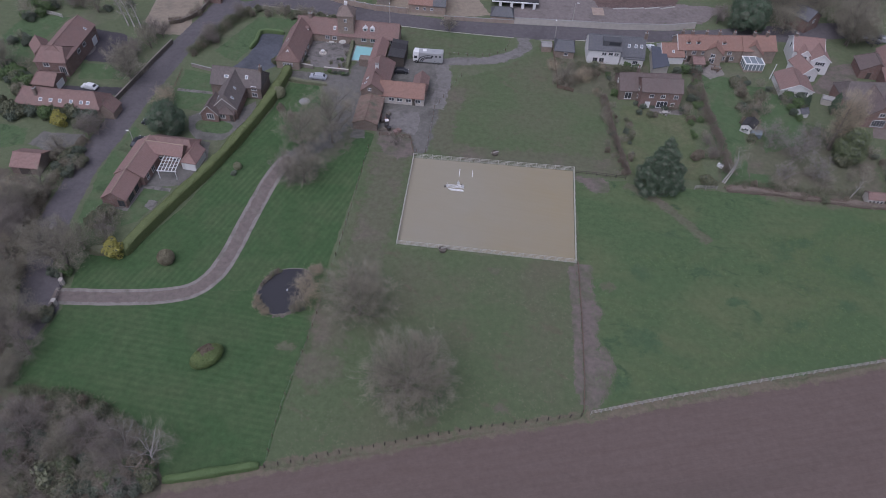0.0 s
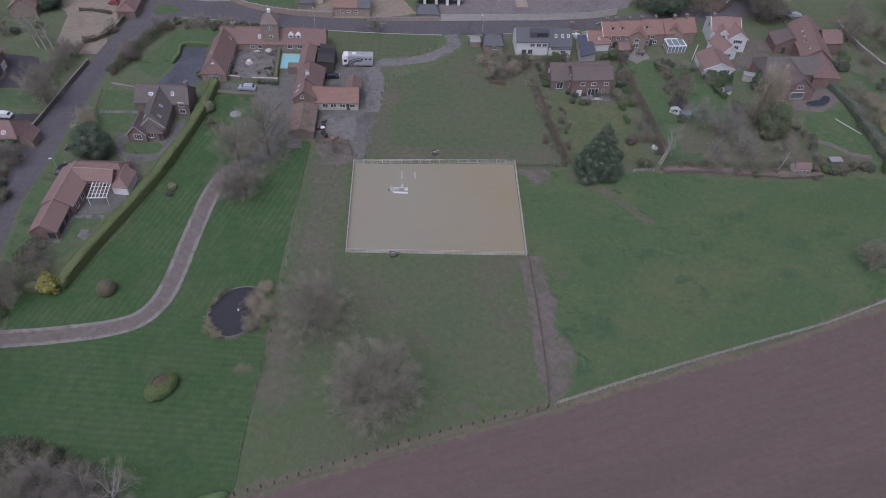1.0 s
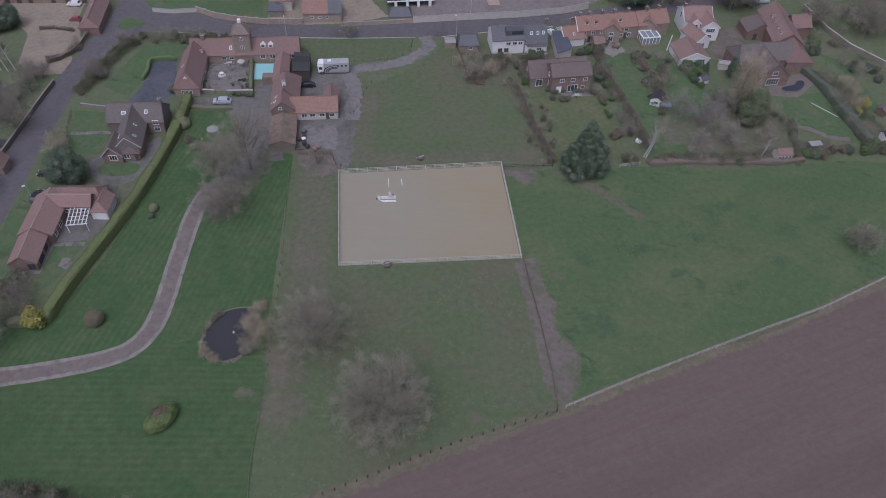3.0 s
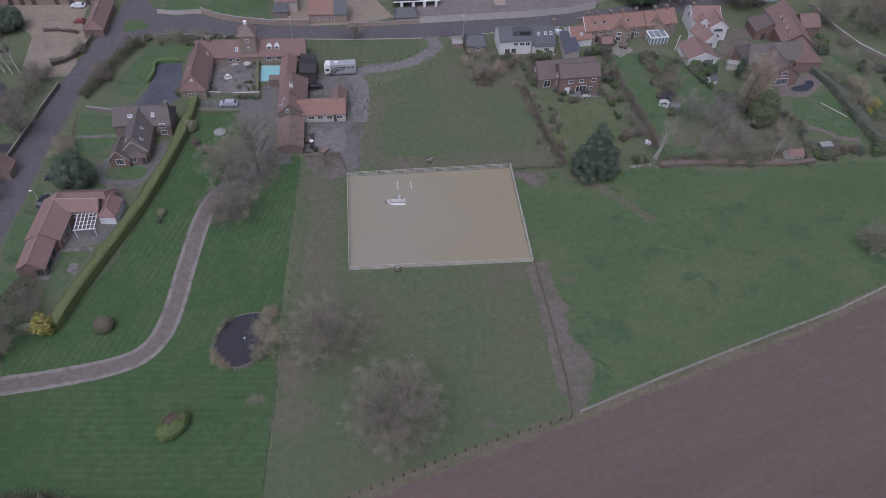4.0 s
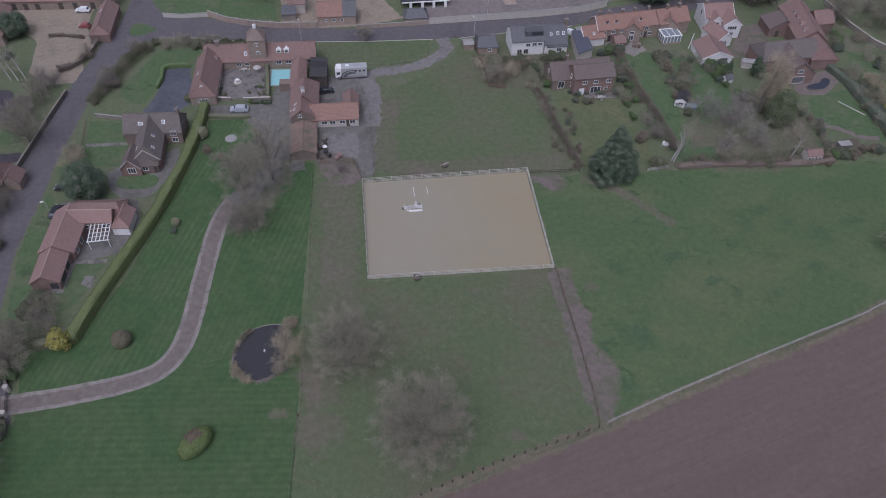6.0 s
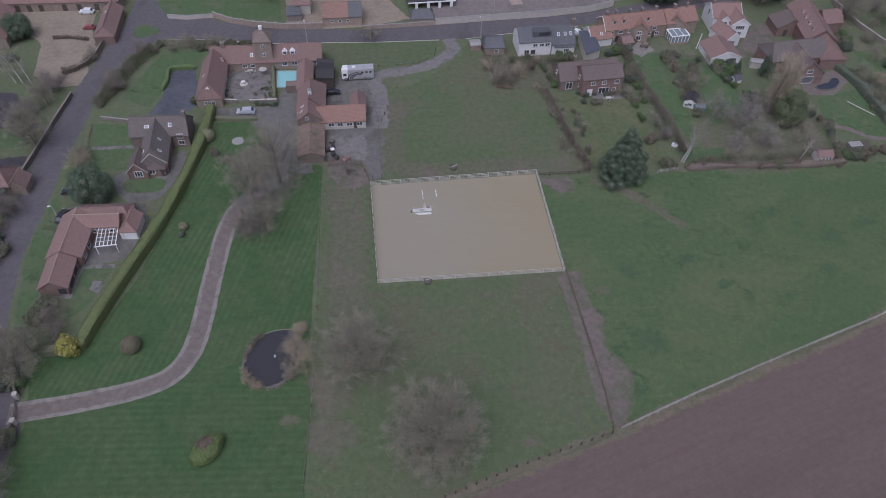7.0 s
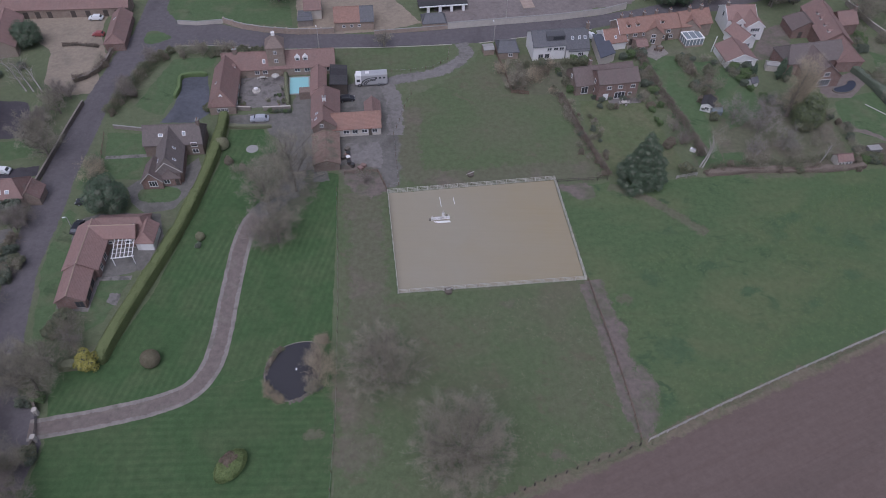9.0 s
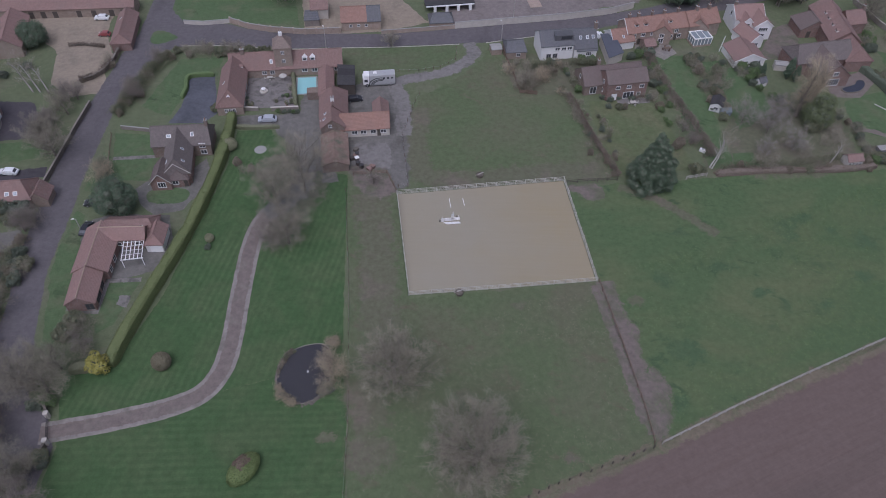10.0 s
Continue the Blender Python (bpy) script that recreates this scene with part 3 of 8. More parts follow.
# gardens west of the lawn
patch("cottage_lawn", [(-69.50, 58.78), (-61.00, 57.58), (-58.80, 52.14), (-57.62, 44.12), (-58.80, 40.64), (-67.49, 40.65), (-68.42, 49.20)], M["garden_lawn"], 0.021, "cottage front lawn", 0.2)
strip("cottage_path", [(-68.38, 48.99), (-63.03, 48.92), (-58.19, 48.90)], 1.2, M["paving"], 0.03, "stone garden path")
patch("cottage_yard", [(-61.41, 37.57), (-58.40, 40.60), (-53.45, 37.81), (-48.90, 43.33), (-45.97, 47.17), (-44.59, 42.94), (-46.56, 34.30), (-49.82, 29.60), (-55.96, 28.72), (-58.93, 31.72)], M["yard"], 0.021, "worn gravel round the cottage", 0.3)
patch("oval_lawn", [(-58.44, 35.02), (-57.27, 37.39), (-53.40, 37.42), (-49.68, 36.69), (-48.38, 34.47), (-49.89, 32.18), (-53.93, 31.99), (-57.09, 32.84)], M["garden_lawn"], 0.05, "oval clipped lawn", 0.1, soft=True)
patch("bungalow_yard", [(-70.52, 27.42), (-66.05, 29.66), (-52.17, 28.37), (-50.59, 21.23), (-52.81, 11.67), (-62.23, 9.49), (-62.21, 0.71), (-69.86, 3.15)], M["yard"], 0.02, "paved ground round the bungalow", 0.2)
patch("bungalow_lawn", [(-62.17, 9.18), (-55.54, 9.15), (-59.03, -1.69), (-61.93, -3.46), (-63.89, 0.88)], M["garden_lawn"], 0.026, "small back lawn", 0.15)
patch("bungalow_slabs", [(-59.39, 3.29), (-59.05, 5.74), (-56.76, 5.51), (-57.11, 2.35)], M["paving"], 0.04, "square of pale paving slabs", 0.05)

# west of the road
patch("stable_court", [(-105.25, 116.74), (-80.64, 115.40), (-80.40, 105.41), (-76.59, 93.44), (-77.35, 85.30), (-74.84, 76.04), (-83.47, 75.54), (-90.59, 81.20), (-92.95, 97.64), (-102.34, 107.21)], M["gravel_beige"], 0.021, "beige gravel courtyard", 0.25)
patch("dark_court", [(-104.25, 75.16), (-93.65, 73.75), (-88.15, 59.25), (-99.29, 58.82), (-102.80, 62.73)], M["tarmac_dark"], 0.021, "dark tarmac forecourt", 0.15)
patch("west_lawn", [(-99.17, 56.78), (-88.15, 58.07), (-83.68, 51.42), (-96.45, 49.27)], M["garden_lawn"], 0.018, "garden lawn", 0.2)
patch("garage_court", [(-95.16, 26.01), (-84.17, 26.36), (-82.29, 23.89), (-89.29, 18.73), (-96.05, 20.57)], M["yard"], 0.021, "grey gravel forecourt", 0.3)
patch("house_drive", [(-101.18, 45.73), (-83.54, 47.32), (-82.88, 43.95), (-99.71, 42.75)], M["tarmac_dark"], 0.022, "dark tarmac drive", 0.2)
patch("far_west_lawn", [(-122.90, 68.62), (-123.60, 80.17), (-113.73, 80.22), (-115.88, 65.09), (-119.11, 61.44)], M["garden_lawn"], 0.018, "garden lawn", 0.2)

# north of the road
patch("corner_green", [(-60.27, 109.94), (-64.72, 118.35), (-62.48, 130.14), (-26.87, 127.36), (-24.62, 105.47), (-46.59, 109.46)], M["garden_lawn"], 0.018, "grass behind the corner wall", 0.3)
patch("north_yard", [(-24.12, 123.62), (5.27, 121.31), (14.40, 103.88), (0.51, 100.31), (-12.91, 99.88), (-22.87, 100.69)], M["gravel_beige"], 0.018, "beige gravel yard", 0.3)
patch("north_ground", [(21.06, 101.76), (16.36, 123.98), (90.75, 121.82), (81.54, 110.07), (49.38, 104.27)], M["bare_ground"], 0.017, "bare purplish ground behind the wall", 0.5)
# gardens to the east
patch("garden_scrub_ground", [(76.29, 31.97), (90.09, 50.68), (109.94, 60.10), (117.99, 53.09), (110.59, 28.85)], M["worn"], 0.015, "leaf-strewn rough grass under scrub", 0.6, soft=True, rim=3.0)
patch("garden_bed_ground", [(33.48, 82.80), (62.41, 82.38), (51.13, 66.45), (35.31, 65.77)], M["worn"], 0.0155, "rough ground of planted beds", 0.6, soft=True, rim=2.5)
patch("copse_floor", [(-57.20, -68.39), (-30.44, -62.97), (-35.86, -54.40), (-49.30, -48.53), (-67.86, -49.63)], M["earth"], 0.016, "brown leaf litter under the copse", 0.8, soft=True, rim=3.0)
patch("garden_a", [(53.01, 61.23), (72.11, 62.09), (71.36, 52.32), (72.81, 32.28), (52.83, 32.05), (52.48, 47.05)], M["mossy_lawn"], 0.017, "rough garden lawn", 0.4)
patch("garden_b", [(77.03, 80.58), (86.28, 80.38), (86.04, 60.88), (83.35, 33.40), (76.98, 31.90), (76.67, 56.69)], M["garden_lawn"], 0.018, "long garden lawn", 0.4)
patch("garden_c", [(90.06, 76.63), (98.78, 77.32), (102.11, 60.77), (101.61, 52.07), (89.80, 46.02), (90.70, 60.48)], M["garden_lawn"], 0.019, "long garden lawn", 0.4)
patch("garden_d", [(122.82, 55.25), (136.09, 58.93), (136.22, 34.82), (123.43, 41.22), (120.77, 46.25)], M["garden_lawn"], 0.018, "garden lawn by the patio", 0.3)
patch("garden_e", [(144.49, 77.74), (150.19, 74.51), (149.81, 49.16), (140.06, 39.45), (139.65, 52.09)], M["garden_lawn"], 0.018, "garden lawn", 0.3)
patch("red_patio", [(121.93, 63.51), (135.31, 68.90), (136.25, 63.11), (128.29, 56.43), (120.40, 57.47)], M["gravel"], 0.024, "reddish paved patio", 0.1)
patch("house_court", [(117.12, 91.23), (130.65, 97.80), (119.75, 78.32), (106.52, 75.58)], M["mud"], 0.02, "brown gravel drive between the houses", 0.3)
patch("terrace_patio", [(73.50, 88.50), (83.50, 89.50), (84.60, 81.50), (80.00, 78.60), (77.20, 81.50), (73.00, 84.00)], M["gravel_pale"], 0.026, "pale stone patio", 0.2)

# mud tracks beside the long fence
strip("mud_track_east", [(41.31, -0.14), (41.84, -7.24), (42.48, -15.03), (42.39, -21.61), (42.58, -29.02), (42.15, -35.87)], 3.6, M["mud"], 0.028, "trodden purplish mud along the fence", 0.6, rim=2.0)
patch("mud_bulge", [(41.68, -10.81), (45.29, -12.56), (44.08, -15.87), (41.32, -16.27)], M["mud"], 0.031, "trodden purplish mud", 0.3, soft=True, rim=2.0)
patch("mud_bulge_south", [(43.32, -22.97), (46.92, -23.96), (46.41, -30.59), (43.37, -36.00), (41.38, -36.35)], M["mud"], 0.033, "trodden purplish mud", 0.3, soft=True, rim=2.4)
strip("mud_track_west", [(39.13, -1.00), (39.58, -9.89), (40.02, -16.81), (40.32, -26.39), (40.38, -33.45)], 1.8, M["mud"], 0.029, "trodden purplish mud along the fence", 0.4, rim=1.0)
patch("mud_gateway", [(40.29, 29.22), (47.81, 28.92), (48.07, 24.64), (44.51, 24.02), (41.64, 26.19)], M["mud"], 0.03, "trodden mud in the gateway", 0.4, soft=True, rim=1.8)

# tussocky patches of the pasture
def grass_blob(cx, cy, rx, ry, mat, z):
    """An island of longer grass that thins out all round."""
    ring = [(cx + 1.5 * rx * math.cos(k * math.tau / 24) * (1 + 0.25 * noise.noise(Vector((k * 0.9, cx, cy)))), cy + 1.5 * ry * math.sin(k * math.tau / 24) * (1 + 0.25 * noise.noise(Vector((k * 0.9, cx, cy)))), z) for k in range(24)]
    me = mesh_of("grass_patch", [(cx, cy, z)] + ring, [(0, 1 + k, 1 + (k + 1) % 24) for k in range(24)], mat)
    covered(me, [0.97] + [0.0] * 24)
    return tagged(new("grass_patch", me), "dark tussocky grass in the pasture", kind="structure")


for k_, (cx_, cy_, rx_, ry_) in enumerate(((86.6, 10.5, 3.4, 4.6), (91.5, 13.6, 4.6, 1.9), (54.3, -0.6, 3.0, 2.8), (67.6, 1.6, 3.8, 2.0), (53.0, -19.0, 4.8, 4.0), (86.6, -10.6, 2.0, 1.7), (103.0, 5.6, 2.6, 3.2), (97.0, 9.4, 2.0, 1.6), (48.5, -30.0, 1.9, 2.6), (74.0, -6.0, 3.0, 1.7), (112.0, 9.0, 3.8, 2.0), (62.0, 12.0, 2.4, 1.8), (98.0, -4.0, 3.0, 1.8))):
    grass_blob(cx_, cy_, rx_, ry_, M["tussock_dark"], 0.0140 + 0.0002 * k_)
# riding arena
patch("arena_surface", [(0.1, 0.1), (39.8, 0.1), (39.6, 31.2), (-0.3, 30.2)], M["sand"], 0.05, "raked pale sand of the riding arena", 0.05, rim=0.2)
patch("roadside_wood_floor", [(-99.35, 8.20), (-83.41, 5.61), (-81.32, -6.36), (-77.64, -19.37), (-70.45, -36.04), (-72.43, -41.61)], M["earth"], 0.0165, "brown leaf litter beside the lane", 0.6, soft=True, rim=2.5)
patch("sunk_lawn", [(84.22, 37.15), (89.96, 37.07), (89.52, 32.43), (82.95, 32.40)], M["garden_lawn"], 0.0215, "small dark lawn among scrub", 0.2, rim=0.8)
patch("house_terrace", [(61.00, 59.04), (69.66, 59.28), (70.72, 61.70), (60.90, 61.54)], M["paving"], 0.0235, "paved terrace behind the brick house", 0.1)
patch("villa_beds", [(-101.75, 62.30), (-101.56, 66.64), (-99.92, 67.55), (-98.67, 64.05), (-99.28, 60.61)], M["paving"], 0.04, "raised stone planting bed", 0.1, soft=True)
strip("garden_track", [(120.54, 43.77), (125.30, 41.89), (129.27, 38.38), (134.25, 37.25)], 1.6, M["gravel"], 0.027, "curved earth path round the beds", 0.3, rim=0.8)
patch("vegetable_beds", [(119.12, 36.60), (128.07, 37.47), (127.72, 33.27), (118.24, 32.70)], M["earth"], 0.0245, "dug vegetable beds", 0.3, rim=0.8)
strip("pasture_path", [(52.44, 28.10), (59.95, 23.16), (65.91, 16.48), (70.52, 10.71)], 2.4, M["worn"], 0.0235, "faint worn path over the pasture", 0.3, rim=2.2)
for q_, (cx_, cy_) in enumerate(((47.35, -5.57), (-17.25, -29.95), (12.89, -42.81), (25.54, -38.74), (22.50, -4.64), (8.24, -24.40))):
    ang = [radians(a) for a in range(0, 360, 45)]
    patch("bare_patch", [(cx_ + 1.6 * math.cos(a), cy_ + 1.1 * math.sin(a)) for a in ang], M["worn"], 0.0275 + 0.0005 * q_, "small bare patch in the grass", 0.6, soft=True, rim=2.4)
for q_, (cx_, cy_) in enumerate(((-9.56, -24.04), (-9.76, -33.88))):
    patch("paddock_wear", [(cx_ + 4.2 * math.cos(radians(a)), cy_ + (6.5 - 2 * q_) * math.sin(radians(a))) for a in range(0, 360, 30)], M["worn"], 0.0225 + 0.0004 * q_, "brown worn grass under the trees", 0.5, soft=True, rim=6.0)
patch("stable_forecourt", [(-9.70, 49.48), (-0.93, 49.13), (-1.25, 39.41), (-9.44, 39.75)], M["track"], 0.034, "pale hard standing before the stables", 0.15, rim=1.0)
patch("stable_mud", [(-12.02, 40.33), (-6.84, 41.65), (-1.98, 39.06), (-0.53, 30.96), (-4.12, 29.06), (-7.98, 30.69)], M["mud"], 0.037, "reddish trodden earth behind the stables", 0.5, rim=2.0)
patch("villa_side_lawn", [(-128.47, 67.65), (-127.22, 78.49), (-122.04, 73.68), (-113.96, 54.84), (-117.94, 48.44)], M["garden_lawn"], 0.0185, "garden lawn beside the villa", 0.3, rim=1.0)
patch("garage_lawn", [(-108.53, 27.17), (-99.28, 26.76), (-97.29, 20.15), (-103.33, 17.84)], M["garden_lawn"], 0.0185, "garden lawn beside the garage", 0.3, rim=0.8)
patch("roadside_grass", [(-69.09, 8.81), (-69.16, 17.11), (-69.28, 23.24), (-67.67, 22.15), (-66.98, 14.27), (-67.23, 6.11)], M["garden_lawn"], 0.0355, "narrow roadside grass before the bungalow", 0.2, rim=0.6)
patch("villa_court", [(-103.21, 74.03), (-92.75, 73.26), (-87.30, 58.80), (-97.98, 58.16)], M["tarmac_dark"], 0.0224, "dark tarmac before the villa", 0.1)
strip("bungalow_path", [(-62.46, 9.51), (-62.79, 5.36), (-63.11, 1.36)], 1.3, M["paving"], 0.041, "pale paved path along the bungalow", 0.05)
strip("bungalow_terrace_edge", [(-62.32, 9.95), (-58.86, 9.77), (-55.38, 9.59)], 1.1, M["paving"], 0.043, "pale paved edge of the back lawn", 0.05)
patch("yard_gap", [(-17.87, 61.34), (-9.36, 51.43), (-9.19, 47.69), (-13.67, 48.09), (-17.86, 51.08)], M["yard"], 0.0262, "grey gravel between house and stables", 0.2, rim=1.0)


# ---- buildings ----
class Block:
    """A roofed range: its ridge runs from a to b at height top, its eaves lie half to each side."""

    def __init__(self, owner, a, b, top, eaves, half, wall, roof, hip=(0.0, 0.0), over=0.3, ridge=None):
        a, b = Vector(a), Vector(b)
        d = (b - a).normalized()
        self.owner, self.half, self.top, self.eaves, self.over = owner, half, top, eaves, over
        a, b = a - d * hip[0], b + d * hip[1]
        self.long, self.hip = (b - a).length, hip
        self.m = Matrix(((d.x, -d.y, 0, a.x), (d.y, d.x, 0, a.y), (0, 0, 1, 0), (0, 0, 0, 1)))
        L, h = self.long, half
        i0, i1 = max(hip[0], 0), L - max(hip[1], 0)
        vs = [(0, -h, 0), (L, -h, 0), (L, h, 0), (0, h, 0), (0, -h, eaves), (L, -h, eaves), (L, h, eaves), (0, h, eaves), (i0 + 0.05, 0, top - 0.12), (i1 - 0.05, 0, top - 0.12)]
        fs = [(0, 1, 5, 4), (2, 3, 7, 6), (1, 2, 6, 9, 5) if hip[1] == 0 else (1, 2, 6, 5), (3, 0, 4, 8, 7) if hip[0] == 0 else (3, 0, 4, 7), (3, 2, 1, 0)]
        fs += [(5, 9, 8, 4), (7, 8, 9, 6)] + ([(5, 6, 9)] if hip[1] else []) + ([(7, 4, 8)] if hip[0] else [])
        self.wall = part("wall", self.turned(vs, fs, wall, "wall"), None, owner)
        s = (top - eaves) / half
        self.slope = s
        o, drop, x0, x1 = over, over * s, -over * 0.7, L + over * 0.7
        e0, e1 = (x0, x1)
        r0, r1 = (i0 if hip[0] else x0), (i1 if hip[1] else x1)
        up = [(e0, -h - o, eaves - drop), (e1, -h - o, eaves - drop), (e1, h + o, eaves - drop), (e0, h + o, eaves - drop), (r0, 0, top), (r1, 0, top)]
        vs = [(x, y, z + 0.10) for x, y, z in up] + [(x, y, z - 0.06) for x, y, z in up]
        top_f = [(0, 1, 5, 4), (2, 3, 4, 5), (1, 2, 5), (3, 0, 4)]
        if not hip[1]:
            top_f.remove((1, 2, 5))
        if not hip[0]:
            top_f.remove((3, 0, 4))
        fs = list(top_f) + [tuple(6 + i for i in f[::-1]) for f in top_f]
        rim = [(0, 1), (2, 3)]
        rim += [(1, 2)] if hip[1] else [(1, 5), (5, 2)]
        rim += [(3, 0)] if hip[0] else [(3, 4), (4, 0)]
        fs += [(j, i, i + 6, j + 6) for i, j in rim]
        self.roof = part("roof", self.turned(vs, fs, roof, "roof"), None, owner)
        cap = bmesh.new()
        lines = [((r0, 0, top + 0.1), (r1, 0, top + 0.1))]
        if hip[0]:
            lines += [((r0, 0, top + 0.1), (e0, y, eaves - drop + 0.1)) for y in (-h - o, h + o)]
        if hip[1]:
            lines += [((r1, 0, top + 0.1), (e1, y, eaves - drop + 0.1)) for y in (-h - o, h + o)]
        for p, q in lines:
            tube_bm(self.m @ Vector(p), self.m @ Vector(q), 0.13, 0.13, 6, cap)
        part("ridge_tiles", cap, ridge or roof, self.roof)

    def turned(self, vs, fs, mat, name):
        return mesh_of(name, [self.m @ Vector(v) for v in vs], fs, mat)

    def side(self, which, f):
        """A frame on a wall: x along it, y out of it. Sides: l and r of the ridge's way, a and b its ends."""
        L, h = self.long, self.half
        if which == "r":
            return self.m @ pose(f * L, -h, 0, 0, 0, 0) @ pose(0, 0, 0, 0, 0, 180) @ pose(0, 0, 0)
        if which == "l":
            return self.m @ pose(f * L, h, 0)
        if which == "b":
            return self.m @ pose(L, (f - 0.5) * 2 * h, 0, 0, 0, -90)
        return self.m @ pose(0, (f - 0.5) * 2 * h, 0, 0, 0, 90)

    def window(self, which, f, z, w=1.1, h=1.1, bars=1, frame_mat=None, kind="window"):
        m = self.side(which, f)
        frame_mat = frame_mat or M["white"]
        t, vs, fs = 0.1, [], []
        for y in (-0.05, 0.07):
            for a, b in ((w / 2, 0), (w / 2 - t, t)):
                vs += [(-a, y, z + b), (a, y, z + b), (a, y, z + h - b), (-a, y, z + h - b)]
        for i in range(4):
            j = (i + 1) % 4
            fs += [(i, j, 4 + j, 4 + i), (8 + j, 8 + i, 12 + i, 12 + j), (j, i, 8 + i, 8 + j), (4 + i, 4 + j, 12 + j, 12 + i)]
        win = part(kind, mesh_of(kind, [m @ Vector(v) for v in vs], fs, frame_mat), None, self.owner)
        for k in range(bars):
            x = -w / 2 + w * (k + 1) / (bars + 1)
            part("glazing_bar", box_bm(x - 0.04, -0.04, z + t, x + 0.04, 0.06, z + h - t, 0, m), frame_mat, win)
        part("pane", box_bm(-w / 2 + t, -0.04, z + t, w / 2 - t, 0.025, z + h - t, 0, m), M["glass"], win)
        part("sill", box_bm(-w / 2 - 0.08, -0.02, z - 0.08, w / 2 + 0.08, 0.14, z, 0, m), M["concrete"], win)
        return win

    def door(self, which, f, w=0.95, h=2.05, mat=None, name="door"):
        m = self.side(which, f)
        d = part(name, box_bm(-w / 2, -0.03, 0.02, w / 2, 0.06, h, 0.015, m), mat or M["white"], self.owner)
        part("handle", tube_bm(m @ Vector((w * 0.38, 0.09, 1.0)), m @ Vector((w * 0.38, 0.09, 1.12)), 0.02, 0.02, 6), M["metal"], d)
        return d

    def on_roof(self, which, f, g):
        """A frame on a roof slope: x along, y up the slope, z out of it."""
        sgn = -1 if which == "r" else 1
        run = self.half + self.over
        y = sgn * run * (1 - g)
        z = self.top - self.slope * abs(y) + 0.11
        ang = math.degrees(math.atan(self.slope))
        return self.m @ pose(f * self.long, y, z) @ pose(0, 0, 0, 0, 0, 0 if sgn < 0 else 180) @ pose(0, 0, 0, ang, 0, 0)

    def skylight(self, which, f, g, w=0.8, h=1.1):
        m, w, h = self.on_roof(which, f, g), w * 0.85, h * 0.85
        fr = part("skylight", box_bm(-w / 2, -h / 2, 0, w / 2, h / 2, 0.06, 0.01, m), M["white"], self.owner)
        part("pane", box_bm(-w / 2 + 0.1, -h / 2 + 0.1, 0.05, w / 2 - 0.1, h / 2 - 0.1, 0.075, 0, m), M["roof_glass"], fr)
        return fr

    def dormer(self, which, f, g, w=1.3, h=1.3, roof=None):
        m0 = self.on_roof(which, f, g)
        o, sgn = m0.translation, (-1 if which == "r" else 1)
        m = self.m.to_3x3().to_4x4()
        m.translation = o
        m = m @ pose(0, 0, 0, 0, 0, 0 if sgn < 0 else 180)
        depth = h / self.slope + 0.6
        bm = box_bm(-w / 2, 0, -0.2, w / 2, depth, h * 0.65, 0, m)
        d = part("dormer", bm, M["white"], self.owner)
        part("pane", box_bm(-w * 0.32, -0.03, 0.12, w * 0.32, 0.02, h * 0.55, 0, m), M["glass"], d)
        k = w / 2 + 0.12
        vs = [(-k, -0.15, h * 0.6), (k, -0.15, h * 0.6), (0, -0.15, h + 0.05), (-k, depth, h * 0.6), (k, depth, h * 0.6), (0, depth, h + 0.05)]
        part("dormer_roof", mesh_of("dormer_roof", [m @ Vector(v) for v in vs], [(0, 1, 2), (4, 3, 5), (0, 2, 5, 3), (1, 4, 5, 2), (0, 3, 4, 1)], roof or self.roof.data.materials[0]), None, d)
        return d

    def chimney(self, f, off=0.0, up=1.3, w=0.7, d=0.9, pots=2, mat=None):
        x, y = f * self.long, off * self.half
        base = self.top - abs(y) * self.slope - 1.0
        c = part("chimney", box_bm(x - w / 2, y - d / 2, base, x + w / 2, y + d / 2, self.top + up, 0.02, self.m), mat or M["brick_brown"], self.owner)
        part("cap", box_bm(x - w / 2 - 0.06, y - d / 2 - 0.06, self.top + up, x + w / 2 + 0.06, y + d / 2 + 0.06, self.top + up + 0.12, 0.02, self.m), M["concrete"], c)
        for k in range(pots):
            yy = y + (k - (pots - 1) / 2) * 0.4
            part("pot", tube_bm(self.m @ Vector((x, yy, self.top + up + 0.12)), self.m @ Vector((x, yy, self.top + up + 0.6)), 0.13, 0.1, 8), M["tile_orange"], c)
        return c


def bargeboards(blk, ends, mat=None):
    """Painted boards under the verges of a gable."""
    for end in ends:
        x = blk.long + blk.over * 0.7 + 0.03 if end == "b" else -blk.over * 0.7 - 0.03
        for sgn in (-1, 1):
            a, b = Vector((x, 0, blk.top + 0.03)), Vector((x, sgn * (blk.half + blk.over), blk.eaves - blk.over * blk.slope + 0.03))
            part("bargeboard", tube_bm(blk.m @ a, blk.m @ b, 0.11, 0.11, 4), mat or M["white"], blk.roof)


def centre(*pts):
    return (sum(p[0] for p in pts) / len(pts), sum(p[1] for p in pts) / len(pts))


def own(o):
    """Empties sit at the origin, so that their parts can be given in metres of the place."""
    e = new(o[0])
    e.empty_display_size = 0.3
    return tagged(e, o[1], o[2], o[3] if len(o) > 3 else "")


